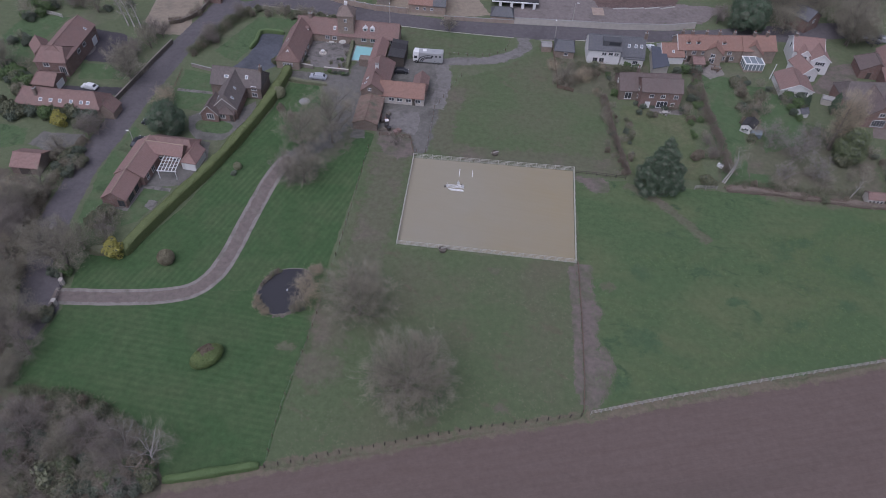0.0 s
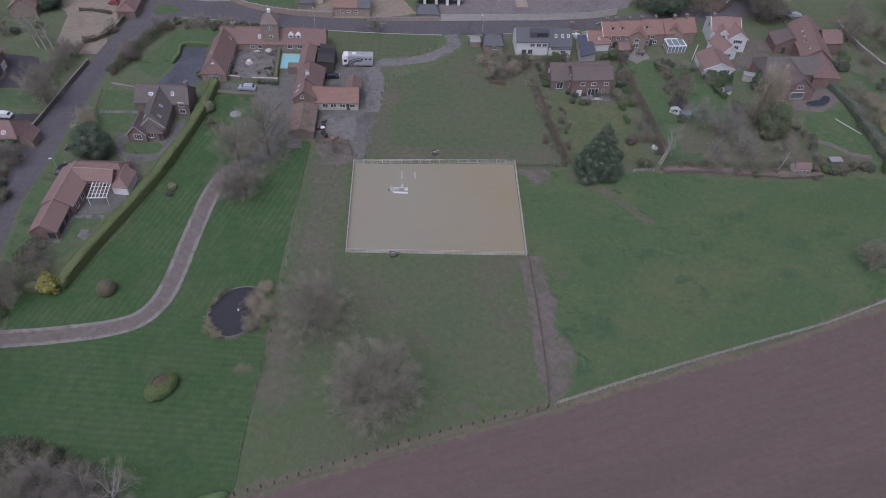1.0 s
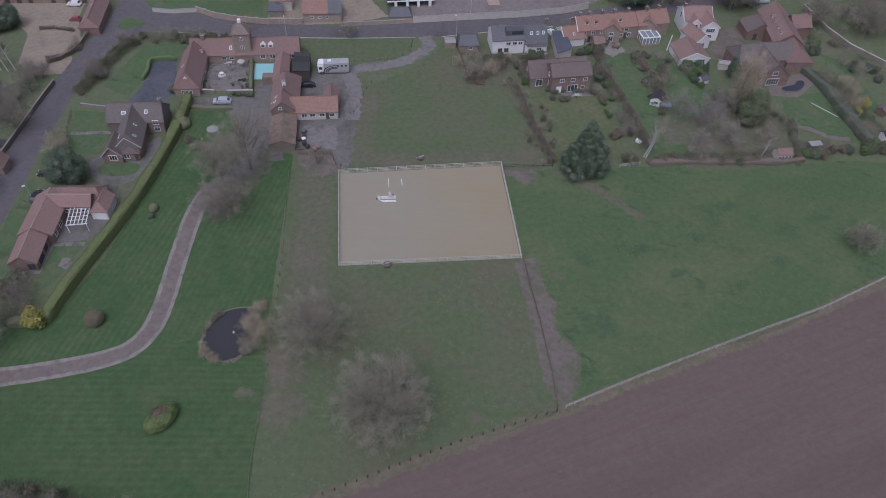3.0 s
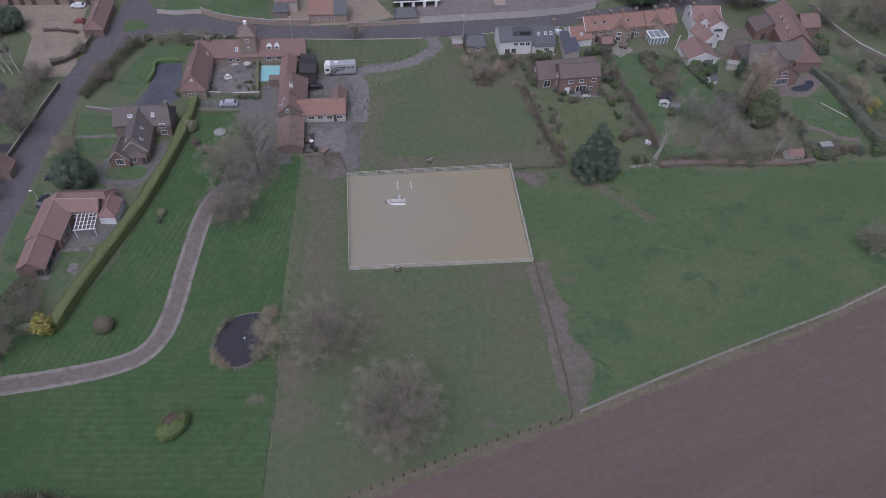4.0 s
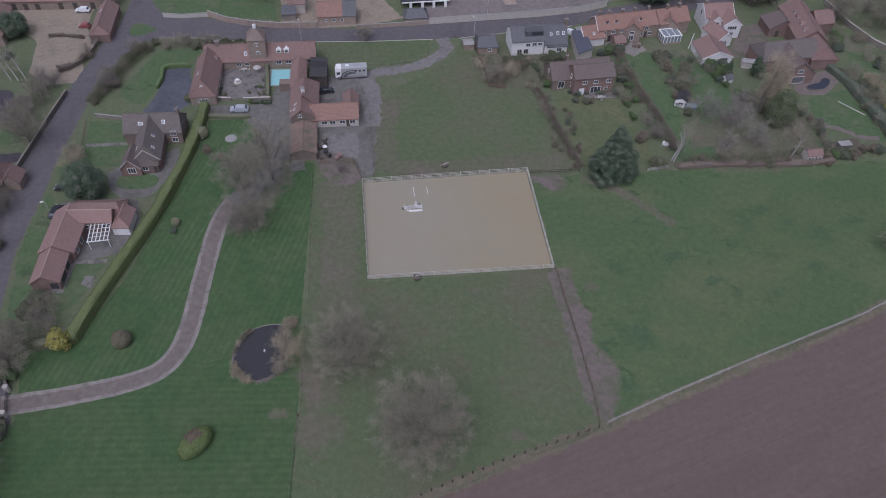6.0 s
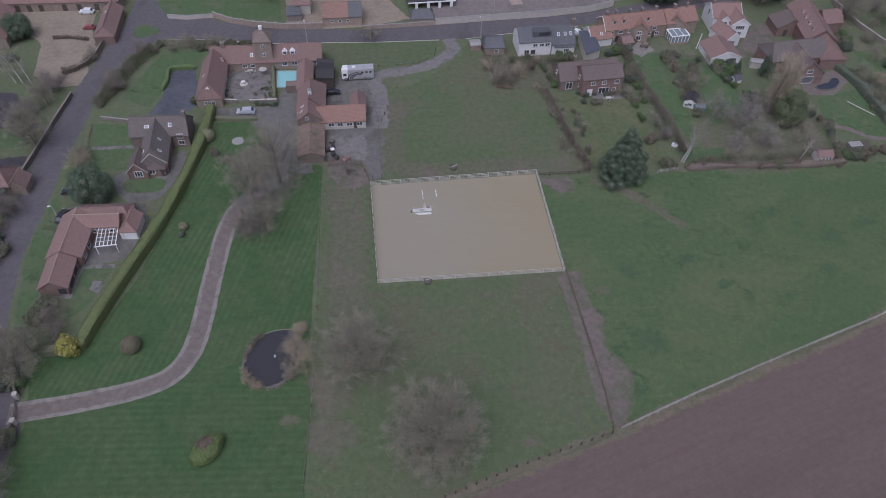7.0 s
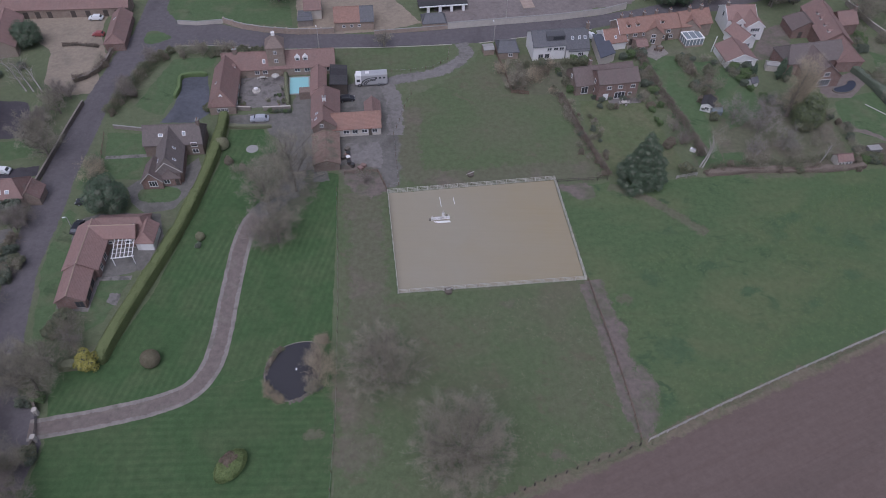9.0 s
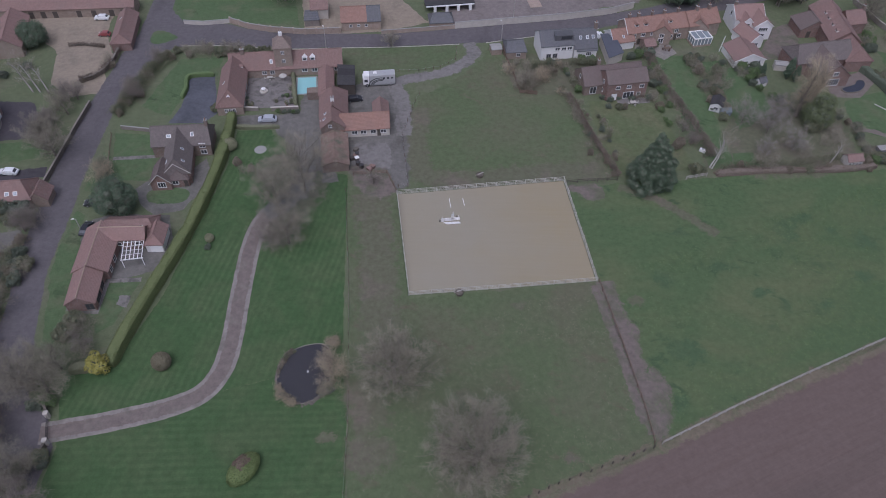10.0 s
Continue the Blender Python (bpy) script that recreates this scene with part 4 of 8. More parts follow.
# the large courtyard house
manor = own(("manor_house", "long red-tiled courtyard house with a square central tower", "house"))
nr = Block(manor, (-42.48, 82.84), (-12.15, 83.05), 6.0, 2.7, 3.2, M["brick_buff"], M["tile_red"], hip=(0.0, 0.0))
for f in (0.12, 0.3, 0.37):
    nr.window("r", f, 1.0, 1.3, 1.1)
for f in (0.66, 0.75, 0.83, 0.95):
    nr.window("r", f, 1.2, 1.5, 1.2)
for f in (0.67, 0.74):
    nr.dormer("r", f, 0.42, 1.3, 1.3, M["white_wall"])
nr.skylight("r", 0.37, 0.45, 0.9, 1.3)
nr.chimney(0.12, 0.0, 1.2, 1.1, 0.9)
ww = Block(manor, (-41.23, 81.20), (-41.26, 65.72), 6.3, 2.8, 3.3, M["brick_buff"], M["tile_red"], hip=(0.0, 2.0))
for k in (0.35, 0.5, 0.65):
    ww.window("b", k, 0.9, 0.9, 1.1)
ww.dormer("l", 0.1, 0.3, 1.2, 1.1)
ww.window("l", 0.6, 0.9, 1.6, 1.2)
ww.window("l", 0.8, 0.9, 1.6, 1.2)
ww.window("l", 0.4, 0.9, 1.6, 1.2)
ww.skylight("r", 0.55, 0.5)
# gable window over the hipped end
gm = ww.m @ pose(ww.long - 1.1, 0, 0, 0, 0, -90)
gable = part("gablet", mesh_of("gablet", [gm @ Vector(v) for v in ((-1.0, 0.0, 4.3), (1.0, 0.0, 4.3), (0, 0.0, 5.5), (-1.0, -1.6, 4.3), (1.0, -1.6, 4.3), (0, -1.6, 5.5))], [(1, 0, 2), (3, 4, 5), (0, 3, 5, 2), (4, 1, 2, 5), (0, 1, 4, 3)], M["white"]), None, manor)
part("pane", mesh_of("pane", [gm @ Vector(v) for v in ((-0.55, 0.03, 4.45), (0.55, 0.03, 4.45), (0, 0.03, 5.1), (-0.55, -0.1, 4.45), (0.55, -0.1, 4.45), (0, -0.1, 5.1))], [(1, 0, 2), (3, 4, 5), (0, 3, 5, 2), (4, 1, 2, 5), (0, 1, 4, 3)], M["glass"]), None, gable)


def tower(owner, x, y, half, wall_top, roof_top, turn):
    m = pose(x, y, 0, 0, 0, turn)
    part("tower_wall", box_bm(-half, -half, 0, half, half, wall_top, 0.03, m), M["brick_buff"], owner)
    bm = bmesh.new()
    e = half + 0.3
    base = [bm.verts.new(m @ Vector(v)) for v in ((-e, -e, wall_top - 0.05), (e, -e, wall_top - 0.05), (e, e, wall_top - 0.05), (-e, e, wall_top - 0.05))]
    tip = bm.verts.new(m @ Vector((0, 0, roof_top)))
    for i in range(4):
        bm.faces.new((base[i], base[(i + 1) % 4], tip))
    bm.faces.new(base[::-1])
    part("tower_roof", bm, M["tile_tower"], owner)
    v = part("vane_base", box_bm(-0.45, -0.45, roof_top - 0.7, 0.45, 0.45, roof_top + 0.4, 0.04, m), M["white"], owner)
    part("spike", tube_bm(m @ Vector((0, 0, roof_top + 0.4)), m @ Vector((0, 0, roof_top + 1.4)), 0.06, 0.02, 6), M["metal"], v)
    for z, w in ((1.4, 1.2), (4.2, 1.0), (6.8, 0.9)):
        win = part("window", box_bm(-w / 2, -half - 0.06, z, w / 2, -half + 0.05, z + 1.1, 0.02, m), M["white"], owner)
        for s in (-1, 1):
            part("pane", box_bm(s * w * 0.24 - w * 0.17, -half - 0.075, z + 0.12, s * w * 0.24 + w * 0.17, -half, z + 0.98, 0, m), M["glass"], win)


tx, ty = (-27.80, 80.02)
tower(manor, tx, ty + 2.3, 2.3, 8.8, 11.8, 2)
ew = Block(manor, (-16.50, 77.97), (-16.52, 66.21), 4.4, 2.9, 1.9, M["brick_brown"], M["tile_pink"])
eb = Block(manor, (-14.60, 65.51), (-14.67, 57.42), 6.2, 3.0, 3.5, M["brick_brown"], M["tile_red"], hip=(2.0, 0.0))
eb.chimney(0.8, 0.0, 1.0, 0.9, 0.9, 1, M["white_wall"])
ec = Block(manor, (-15.11, 57.72), (-14.88, 51.80), 6.0, 3.6, 2.9, M["brick_brown"], M["tile_red"])
ec.window("b", 0.4, 3.6, 0.9, 0.9)
ec.window("b", 0.4, 1.2, 0.9, 0.9)
ec.window("r", 0.5, 3.0, 0.7, 0.7, 0)
ec.skylight("r", 0.3, 0.5)
ec.skylight("r", 0.6, 0.4)
part("lean_to", box_bm(-0.5, -1.2, 0, 3.2, 1.2, 2.3, 0.03, pose(*(-21.18, 69.65), 0)), M["brick_brown"], manor)

stables = own(("stable_barn", "long low barn with bright orange pantiles and pale boarded front", "barn"))
ba = Block(stables, (-12.98, 55.30), (-0.80, 55.37), 4.9, 2.5, 3.3, M["cream_wall"], M["tile_orange"])
for f in (0.28, 0.46, 0.66, 0.87):
    ba.window("r", f, 0.9, 1.5, 1.1, 1)
ba.door("r", 0.78, 0.9, 2.0, M["dark_wood"])
bn = Block(stables, (-2.59, 62.87), (-2.51, 56.00), 4.0, 2.4, 1.9, M["brick_brown"], M["tile_red"])
bw = own(("stable_wing", "low brick range under mossy brown-red tiles", "outbuilding"))
Block(bw, (-14.60, 50.90), (-14.45, 39.40), 3.4, 2.2, 3.1, M["brick_brown"], M["tile_mossy"])


def flat_shed(name, label, corners, h0, h1, wall, roof, cat="shed"):
    """A shed with a slightly sloping roof over four ground corners."""
    t = own((name, label, cat))
    c = [Vector((*p, 0)) for p in corners]
    hs = [h0, h0, h1, h1]
    vs = [tuple(p) for p in c] + [(p.x, p.y, h) for p, h in zip(c, hs)]
    part("wall", mesh_of("wall", vs, [(3, 2, 1, 0), (4, 5, 6, 7), (0, 1, 5, 4), (1, 2, 6, 5), (2, 3, 7, 6), (3, 0, 4, 7)], wall), None, t)
    mid = sum(c, Vector()) / 4
    r = [p + (p - mid).normalized() * 0.3 for p in c]
    vs = [(p.x, p.y, h + 0.02) for p, h in zip(r, hs)] + [(p.x, p.y, h + 0.16) for p, h in zip(r, hs)]
    part("roof", mesh_of("roof", vs, [(3, 2, 1, 0), (4, 5, 6, 7), (0, 1, 5, 4), (1, 2, 6, 5), (2, 3, 7, 6), (3, 0, 4, 7)], roof), None, t)
    return t


flat_shed("dark_shed", "large black-felted shed behind the wing", [(-13.40, 70.20), (-8.90, 69.80), (-8.80, 77.60), (-13.20, 78.40)], 3.2, 3.7, M["dark_wood"], M["felt"])

# the cottage west of the lawn
cott = own(("cottage", "brown-tiled cottage with a long cross wing and dormers", "house"))
ca = Block(cott, (-58.17, 52.11), (-44.82, 51.80), 6.7, 3.6, 3.6, M["brick_brown"], M["tile_grey"], hip=(0.0, 0.5))
ca.window("r", 0.86, 2.6, 1.5, 1.3)
ca.window("r", 0.86, 0.6, 1.5, 1.3)
ca.skylight("r", 0.3, 0.5, 1.3, 0.9)
ca.skylight("r", 0.7, 0.55, 0.9, 1.2)
ca.chimney(0.95, 0.0, 1.3)
cb = Block(cott, (-51.93, 51.51), (-51.32, 39.93), 6.4, 3.4, 3.1, M["brick_red"], M["tile_grey"], hip=(0.0, 1.5))
cb.skylight("r", 0.75, 0.3, 1.5, 1.0)
cb.skylight("l", 0.5, 0.6)
cb.skylight("l", 0.8, 0.5)
cc = Block(cott, (-51.10, 40.60), (-51.00, 38.60), 4.0, 2.4, 2.3, M["brick_red"], M["tile_brown"], hip=(0.0, 1.2))
cc.window("b", 0.35, 0.9, 1.4, 1.3, 1)
cc.door("b", 0.85, 0.9, 2.0, M["dark_wood"])
cd = Block(cott, (-50.51, 39.70), (-48.69, 39.53), 3.4, 2.3, 2.0, M["brick_red"], M["tile_brown"])
cd.window("r", 0.5, 0.8, 1.6, 1.1, 2)

bargeboards(cb, "b", M["grey_wood"])
ce = Block(cott, (-54.60, 42.60), (-54.80, 36.60), 5.0, 2.5, 2.3, M["brick_red"], M["tile_brown"])
ce.window("b", 0.55, 0.9, 1.9, 1.7, 2)
bargeboards(ce, "b", M["grey_wood"])

# the bungalow with the white pergola
bun = own(("bungalow", "angled bungalow with pinkish clay tiles and brick walls", "house"))
b1 = Block(bun, (-65.49, 11.01), (-65.51, 2.35), 4.4, 2.5, 2.8, M["brick_red"], M["tile_pink"], ridge=M["ridge_tan"])
b1.window("l", 0.35, 0.3, 1.8, 1.9, 2, M["dark_wood"])
b1.window("l", 0.7, 0.3, 2.6, 1.9, 3, M["dark_wood"])
b1.window("b", 0.8, 0.4, 1.6, 1.8, 1, M["dark_wood"])
b2 = Block(bun, (-64.65, 23.02), (-65.22, 10.55), 4.7, 2.6, 3.5, M["brick_red"], M["tile_pink"], ridge=M["ridge_tan"])
b2.window("l", 0.85, 0.5, 1.2, 1.7, 1)
b2.window("l", 0.62, 0.4, 1.4, 1.8, 1)
b3 = Block(bun, (-64.81, 20.85), (-55.23, 20.29), 4.9, 3.2, 1.9, M["brick_brown"], M["tile_pink"], ridge=M["ridge_tan"])
b6 = Block(bun, (-64.00, 23.54), (-54.91, 23.20), 4.3, 2.6, 2.6, M["brick_brown"], M["tile_red"], hip=(0.0, 1.5))
b3.window("r", 0.42, 1.2, 1.0, 0.9, 0)
b3.window("r", 0.82, 1.3, 1.6, 0.9, 0)
b3.skylight("l", 0.9, 0.6)
b4 = Block(bun, (-53.05, 22.80), (-53.35, 18.60), 4.1, 2.5, 1.8, M["white_wall"], M["tile_pink"], hip=(0.0, 1.4))
b4.door("b", 0.6, 2.5, 2.3, M["white"], "garage_door")
b5 = Block(bun, (-67.23, 11.09), (-65.86, 10.96), 3.6, 2.2, 1.6, M["brick_red"], M["tile_pink"])


def pergola(x0, y0, turn, w, d, h):
    t = own(("pergola", "white timber pergola over the bungalow patio", "pergola"))
    m = pose(x0, y0, 0, 0, 0, turn)
    for x in (0.1, w - 0.1):
        for y in (0.1, d - 0.1):
            part("post", box_bm(x - 0.07, y - 0.07, 0, x + 0.07, y + 0.07, h, 0.01, m), M["white"], t)
    for y in (0.1, d - 0.1):
        part("beam", box_bm(-0.2, y - 0.08, h, w + 0.2, y + 0.08, h + 0.22, 0.01, m), M["white"], t)
    for k in range(6):
        x = 0.1 + (w - 0.2) * k / 5
        part("rafter", box_bm(x - 0.07, -0.2, h + 0.22, x + 0.07, d + 0.2, h + 0.38, 0.01, m), M["white"], t)
    for k in range(4):
        y = d * (k + 1) / 5
        part("batten", box_bm(0, y - 0.04, h + 0.38, w, y + 0.04, h + 0.44, 0, m), M["white"], t)


px, py = (-59.44, 13.16)
pergola(px, py, 4, 4.3, 6.0, 2.3)

# houses west of the road
hw = own(("villa", "large red-tiled villa with a white garage door", "house"))
h1 = Block(hw, (-103.96, 69.50), (-103.49, 53.32), 7.4, 4.8, 4.2, M["brick_red"], M["tile_red"], hip=(0.0, 2.0))
h1.skylight("l", 0.2, 0.3)
h1.window("l", 0.45, 2.8, 1.6, 1.2)
h1.window("l", 0.65, 2.8, 1.6, 1.2)
h1.door("l", 0.14, 2.6, 2.4, M["white"], "garage_door")
h1.window("b", 0.75, 3.2, 1.6, 1.2)
h2 = Block(hw, (-106.89, 53.40), (-101.01, 53.84), 7.0, 4.6, 4.0, M["brick_red"], M["tile_red"], hip=(1.0, 1.5))
h2.window("r", 0.35, 3.0, 1.6, 1.2)
h2.window("r", 0.85, 0.6, 1.8, 2.6, 2)
Block(hw, (-112.53, 60.16), (-108.76, 56.01), 5.6, 3.6, 2.2, M["brick_red"], M["tile_red"])
hg = own(("double_garage", "square garage with a brown hipped roof", "garage"))
g1 = Block(hg, (-104.77, 45.29), (-99.33, 45.12), 4.2, 2.4, 3.0, M["brick_red"], M["tile_red"], hip=(0.8, 0.0))
g1.door("b", 0.5, 3.4, 2.1, M["white"], "garage_door")
hl = own(("long_house", "long low house with weathered tiles and six roof lights", "house"))
l1 = Block(hl, (-103.64, 36.45), (-84.73, 36.80), 5.6, 2.9, 3.4, M["brick_buff"], M["tile_red"], hip=(1.5, 2.0))
for f in (0.3, 0.42, 0.53, 0.66, 0.78, 0.86):
    l1.skylight("r", f, 0.35, 1.1, 1.1)
for f in (0.3, 0.42, 0.54, 0.68, 0.8):
    l1.window("r", f, 0.8, 1.2, 1.2)
l1.chimney(0.24, -0.4, 0.8)
Block(hl, (-81.06, 37.88), (-81.27, 33.59), 4.4, 2.4, 2.0, M["brick_buff"], M["tile_red"])
ho = own(("cart_garage", "small garage with a bright clay roof", "garage"))
o1 = Block(ho, (-94.14, 13.02), (-87.54, 13.21), 4.0, 2.3, 3.2, M["brick_brown"], M["tile_pink"])
o1.door("r", 0.5, 2.6, 2.0, M["dark_wood"], "garage_door")
hs = own(("stable_courtyard", "old red-tiled ranges round a gravel court", "house"))
s1 = Block(hs, (-106.93, 111.62), (-104.75, 94.89), 6.0, 3.2, 3.8, M["brick_buff"], M["tile_pink"])
s2 = Block(hs, (-116.82, 118.87), (-73.70, 118.09), 5.4, 3.0, 3.0, M["brick_buff"], M["tile_red"])
for f in (0.3, 0.38, 0.46, 0.62, 0.72, 0.84, 0.92):
    s2.door("r", f, 1.4, 2.1, M["dark_wood"])
s3 = Block(hs, (-74.72, 112.12), (-74.35, 97.49), 4.6, 2.6, 2.7, M["brick_red"], M["tile_red"], hip=(0.0, 1.5))
s3.skylight("r", 0.3, 0.6)

# north of the road
hb = own(("roadside_barn", "brick barn with a roof part orange tile, part slate", "barn"))
n1 = Block(hb, (-11.99, 105.37), (-4.33, 105.40), 5.6, 3.0, 4.0, M["brick_pale"], M["tile_orange"])
n2 = Block(hb, (-4.23, 105.39), (-0.48, 105.42), 5.6, 3.0, 4.0, M["brick_pale"], M["slate"])
for f in (0.35, 0.65, 0.95):
    n1.window("r", f, 1.2, 0.9, 0.8, 0)
hc = own(("slate_outhouse", "small slate-roofed outhouse by the road", "outbuilding"))
Block(hc, (15.30, 102.60), (20.10, 102.68), 3.9, 2.2, 2.4, M["brick_pale"], M["slate"], hip=(1.1, 1.1))
hd = own(("stone_cottage", "pale stone cottage with a lean-to", "house"))
Block(hd, (-20.96, 111.86), (-15.91, 111.80), 6.0, 3.4, 3.2, M["pale_wall"], M["tile_red"])
flat_shed("slate_lean_to", "low slate-roofed lean-to shed", [(-22.93, 104.71), (-18.57, 104.67), (-19.26, 109.16), (-22.66, 109.12)], 2.0, 2.6, M["stone_wall"], M["slate"])

# the white house and its neighbours
wh = own(("white_house", "white rendered house with slate roof and long dormer", "house"))
w1 = Block(wh, (43.84, 85.34), (53.23, 85.75), 7.2, 4.6, 4.0, M["white_wall"], M["slate"])
for f in (0.5, 0.7, 0.88):
    w1.window("r", f, 2.9, 1.4, 1.0, 1)
for f in (0.25, 0.45):
    w1.window("r", f, 0.5, 1.4, 1.5, 1, M["grey_wood"])
dm = w1.m @ pose(0, 0, 0)
dor = part("box_dormer", box_bm(w1.long * 0.42, -3.0, 5.4, w1.long * 0.98, -0.3, 7.0, 0.03, dm), M["slate"], wh)
for k in range(4):
    x = w1.long * (0.66 + 0.08 * k)
    part("pane", box_bm(x - 0.45, -3.06, 5.75, x + 0.45, -2.95, 6.75, 0, dm), M["glass"], dor)
w2 = Block(wh, (53.59, 85.75), (60.26, 86.10), 7.0, 3.2, 4.0, M["white_wall"], M["slate"])
for f in (0.3, 0.6, 0.85):
    w2.skylight("r", f, 0.55, 0.9, 1.2)
w2.chimney(1.0, 0.0, 1.6, 0.9, 0.7, 2)
w3 = Block(wh, (54.55, 83.50), (60.36, 83.60), 3.8, 2.6, 2.0, M["white_wall"], M["slate"])
w3.window("r", 0.6, 0.8, 1.6, 1.2, 2)
ga = own(("slate_garage", "small brick garage with slate hipped roof", "garage"))
q1 = Block(ga, (34.99, 85.96), (39.56, 85.88), 4.0, 2.4, 3.2, M["brick_buff"], M["slate"], hip=(0.6, 0.6))
q1.window("r", 0.6, 0.9, 1.2, 1.0)
flat_shed("garden_room", "flat-roofed garden room with a blue-grey roof", [(62.60, 76.90), (67.40, 79.30), (67.00, 88.10), (63.10, 88.40)], 2.8, 3.1, M["cream_wall"], M["tarmac_roof"])

bh = own(("brick_house", "two-storey red brick house with brown tiled roof", "house"))
r1 = Block(bh, (57.60, 64.30), (68.65, 65.10), 7.6, 5.4, 3.2, M["brick_red"], M["tile_brown"])
for f in (0.26, 0.54, 0.86):
    r1.window("r", f, 3.4, 1.3, 1.1, 1)
r1.window("r", 0.56, 0.3, 3.0, 2.1, 2)
r1.window("r", 0.82, 1.0, 1.1, 1.0, 0)
r1.door("r", 0.2, 1.5, 2.1, M["white"])
r1.window("a", 0.5, 3.6, 0.9, 1.2, 0)
r1.window("a", 0.5, 1.0, 0.9, 1.2, 0)
r2 = Block(bh, (52.05, 67.94), (68.84, 69.70), 6.2, 3.2, 4.0, M["brick_brown"], M["tile_brown"])
r2.window("r", 0.15, 0.4, 1.9, 2.2, 1)
r2.window("a", 0.5, 3.2, 0.9, 1.1, 0)
r2.chimney(0.32, 0.4, 0.8)
r2.skylight("r", 0.75, 0.6, 1.0, 1.0)

te = own(("terrace", "row of cottages with bright orange pantile roofs", "house"))
t1 = Block(te, (70.23, 90.15), (89.45, 92.65), 6.8, 4.2, 3.6, M["brick_buff"], M["tile_orange"])
for f, up in ((0.05, 1), (0.2, 1), (0.42, 1), (0.62, 1), (0.85, 1)):
    t1.chimney(f + 0.02, 0.1, 1.1, 0.7, 0.8, 2)
for f in (0.15, 0.3, 0.7):
    t1.dormer("r", f, 0.4, 1.2, 1.2)
for f in (0.1, 0.25, 0.4, 0.8):
    t1.window("r", f, 2.6, 1.3, 1.1)
t2 = Block(te, (82.38, 91.45), (81.01, 86.65), 6.0, 4.0, 2.6, M["brick_buff"], M["tile_orange"])
for f in (0.12, 0.27, 0.38, 0.72, 0.86):
    t1.window("r", f, 0.8, 1.3, 1.2)
t1.door("r", 0.2, 0.9, 2.05, M["dark_wood"])
t1.door("r", 0.8, 0.9, 2.05, M["dark_wood"])
t2.window("b", 0.5, 2.4, 1.3, 1.1)
t2.window("b", 0.5, 0.5, 1.5, 1.5)
t3 = Block(te, (89.28, 92.31), (99.10, 94.07), 7.0, 4.4, 3.8, M["brick_buff"], M["tile_orange"])
t3.chimney(0.35, 0.0, 1.2)
t3.chimney(0.75, 0.0, 1.2)
t4 = Block(te, (94.33, 94.86), (92.59, 89.02), 6.4, 3.8, 3.0, M["brick_buff"], M["tile_orange"])
t5 = Block(te, (65.72, 87.74), (72.07, 88.73), 5.0, 2.6, 3.4, M["white_wall"], M["tile_orange"])
t5.skylight("r", 0.5, 0.4)
bargeboards(t5, "a")
bargeboards(t1, "a")
t6 = Block(te, (74.95, 84.52), (78.09, 84.85), 3.2, 2.3, 2.0, M["brick_buff"], M["tile_red"])
t6.window("r", 0.5, 0.7, 1.5, 1.1, 2)


def conservatory(x0, y0, turn, w, d, h):
    t = own(("conservatory", "white-framed glazed conservatory with a flat lantern roof", "conservatory"))
    m = pose(x0, y0, 0, 0, 0, turn)
    part("base_wall", box_bm(0, 0, 0, w, d, 0.6, 0.02, m), M["brick_buff"], t)
    part("glazing", box_bm(0.06, 0.06, 0.6, w - 0.06, d - 0.06, h, 0, m), M["roof_glass"], t)
    for k in range(6):
        x = 0.06 + (w - 0.12) * k / 5
        part("mullion", box_bm(x - 0.09, -0.02, 0.6, x + 0.09, 0.14, h, 0, m), M["white"], t)
    for x in (0, w - 0.14):
        for y in (0.3, 0.6, 0.9):
            part("mullion", box_bm(x, d * y - 0.08, 0.6, x + 0.14, d * y + 0.08, h, 0, m), M["white"], t)
    for x0_, y0_, x1_, y1_ in ((-0.1, -0.1, w + 0.1, 0.25), (-0.1, d - 0.25, w + 0.1, d + 0.1), (-0.1, 0.25, 0.25, d - 0.25), (w - 0.25, 0.25, w + 0.1, d - 0.25)):
        part("eaves_beam", box_bm(x0_, y0_, h, x1_, y1_, h + 0.25, 0.02, m), M["white"], t)
    for k in (1, 2):
        part("roof_bar", box_bm(w * k / 3 - 0.06, 0.25, h + 0.1, w * k / 3 + 0.06, d - 0.25, h + 0.24, 0, m), M["white"], t)
    part("roof_pane", box_bm(0.2, 0.2, h, w - 0.2, d - 0.2, h + 0.12, 0, m), M["roof_glass"], t)


cx0, cy0 = (90.32, 84.14)
conservatory(cx0, cy0, 6, 5.6, 4.2, 2.6)

vh = own(("white_gabled_house", "white house with red tiled double gable roof", "house"))
v2 = Block(vh, (104.90, 94.70), (113.60, 94.40), 7.2, 4.8, 4.1, M["white_wall"], M["tile_pink"])
v2.window("a", 0.5, 3.6, 1.0, 1.8, 0)
v2.window("r", 0.2, 2.9, 1.2, 1.1)
v2.chimney(0.06, 0.0, 0.9, 0.7, 0.7, 1)
bargeboards(v2, "ab")
v1 = Block(vh, (112.00, 95.80), (111.80, 86.60), 6.5, 4.5, 2.7, M["white_wall"], M["tile_pink"])
v1.window("b", 0.5, 2.9, 2.8, 1.2, 3)
v1.window("b", 0.5, 0.6, 1.8, 1.5, 2)
bargeboards(v1, "b")
v5 = Block(vh, (107.70, 92.00), (107.60, 88.60), 6.2, 4.6, 1.7, M["white_wall"], M["tile_pink"])
v5.window("b", 0.5, 3.2, 1.5, 1.2)
bargeboards(v5, "b")
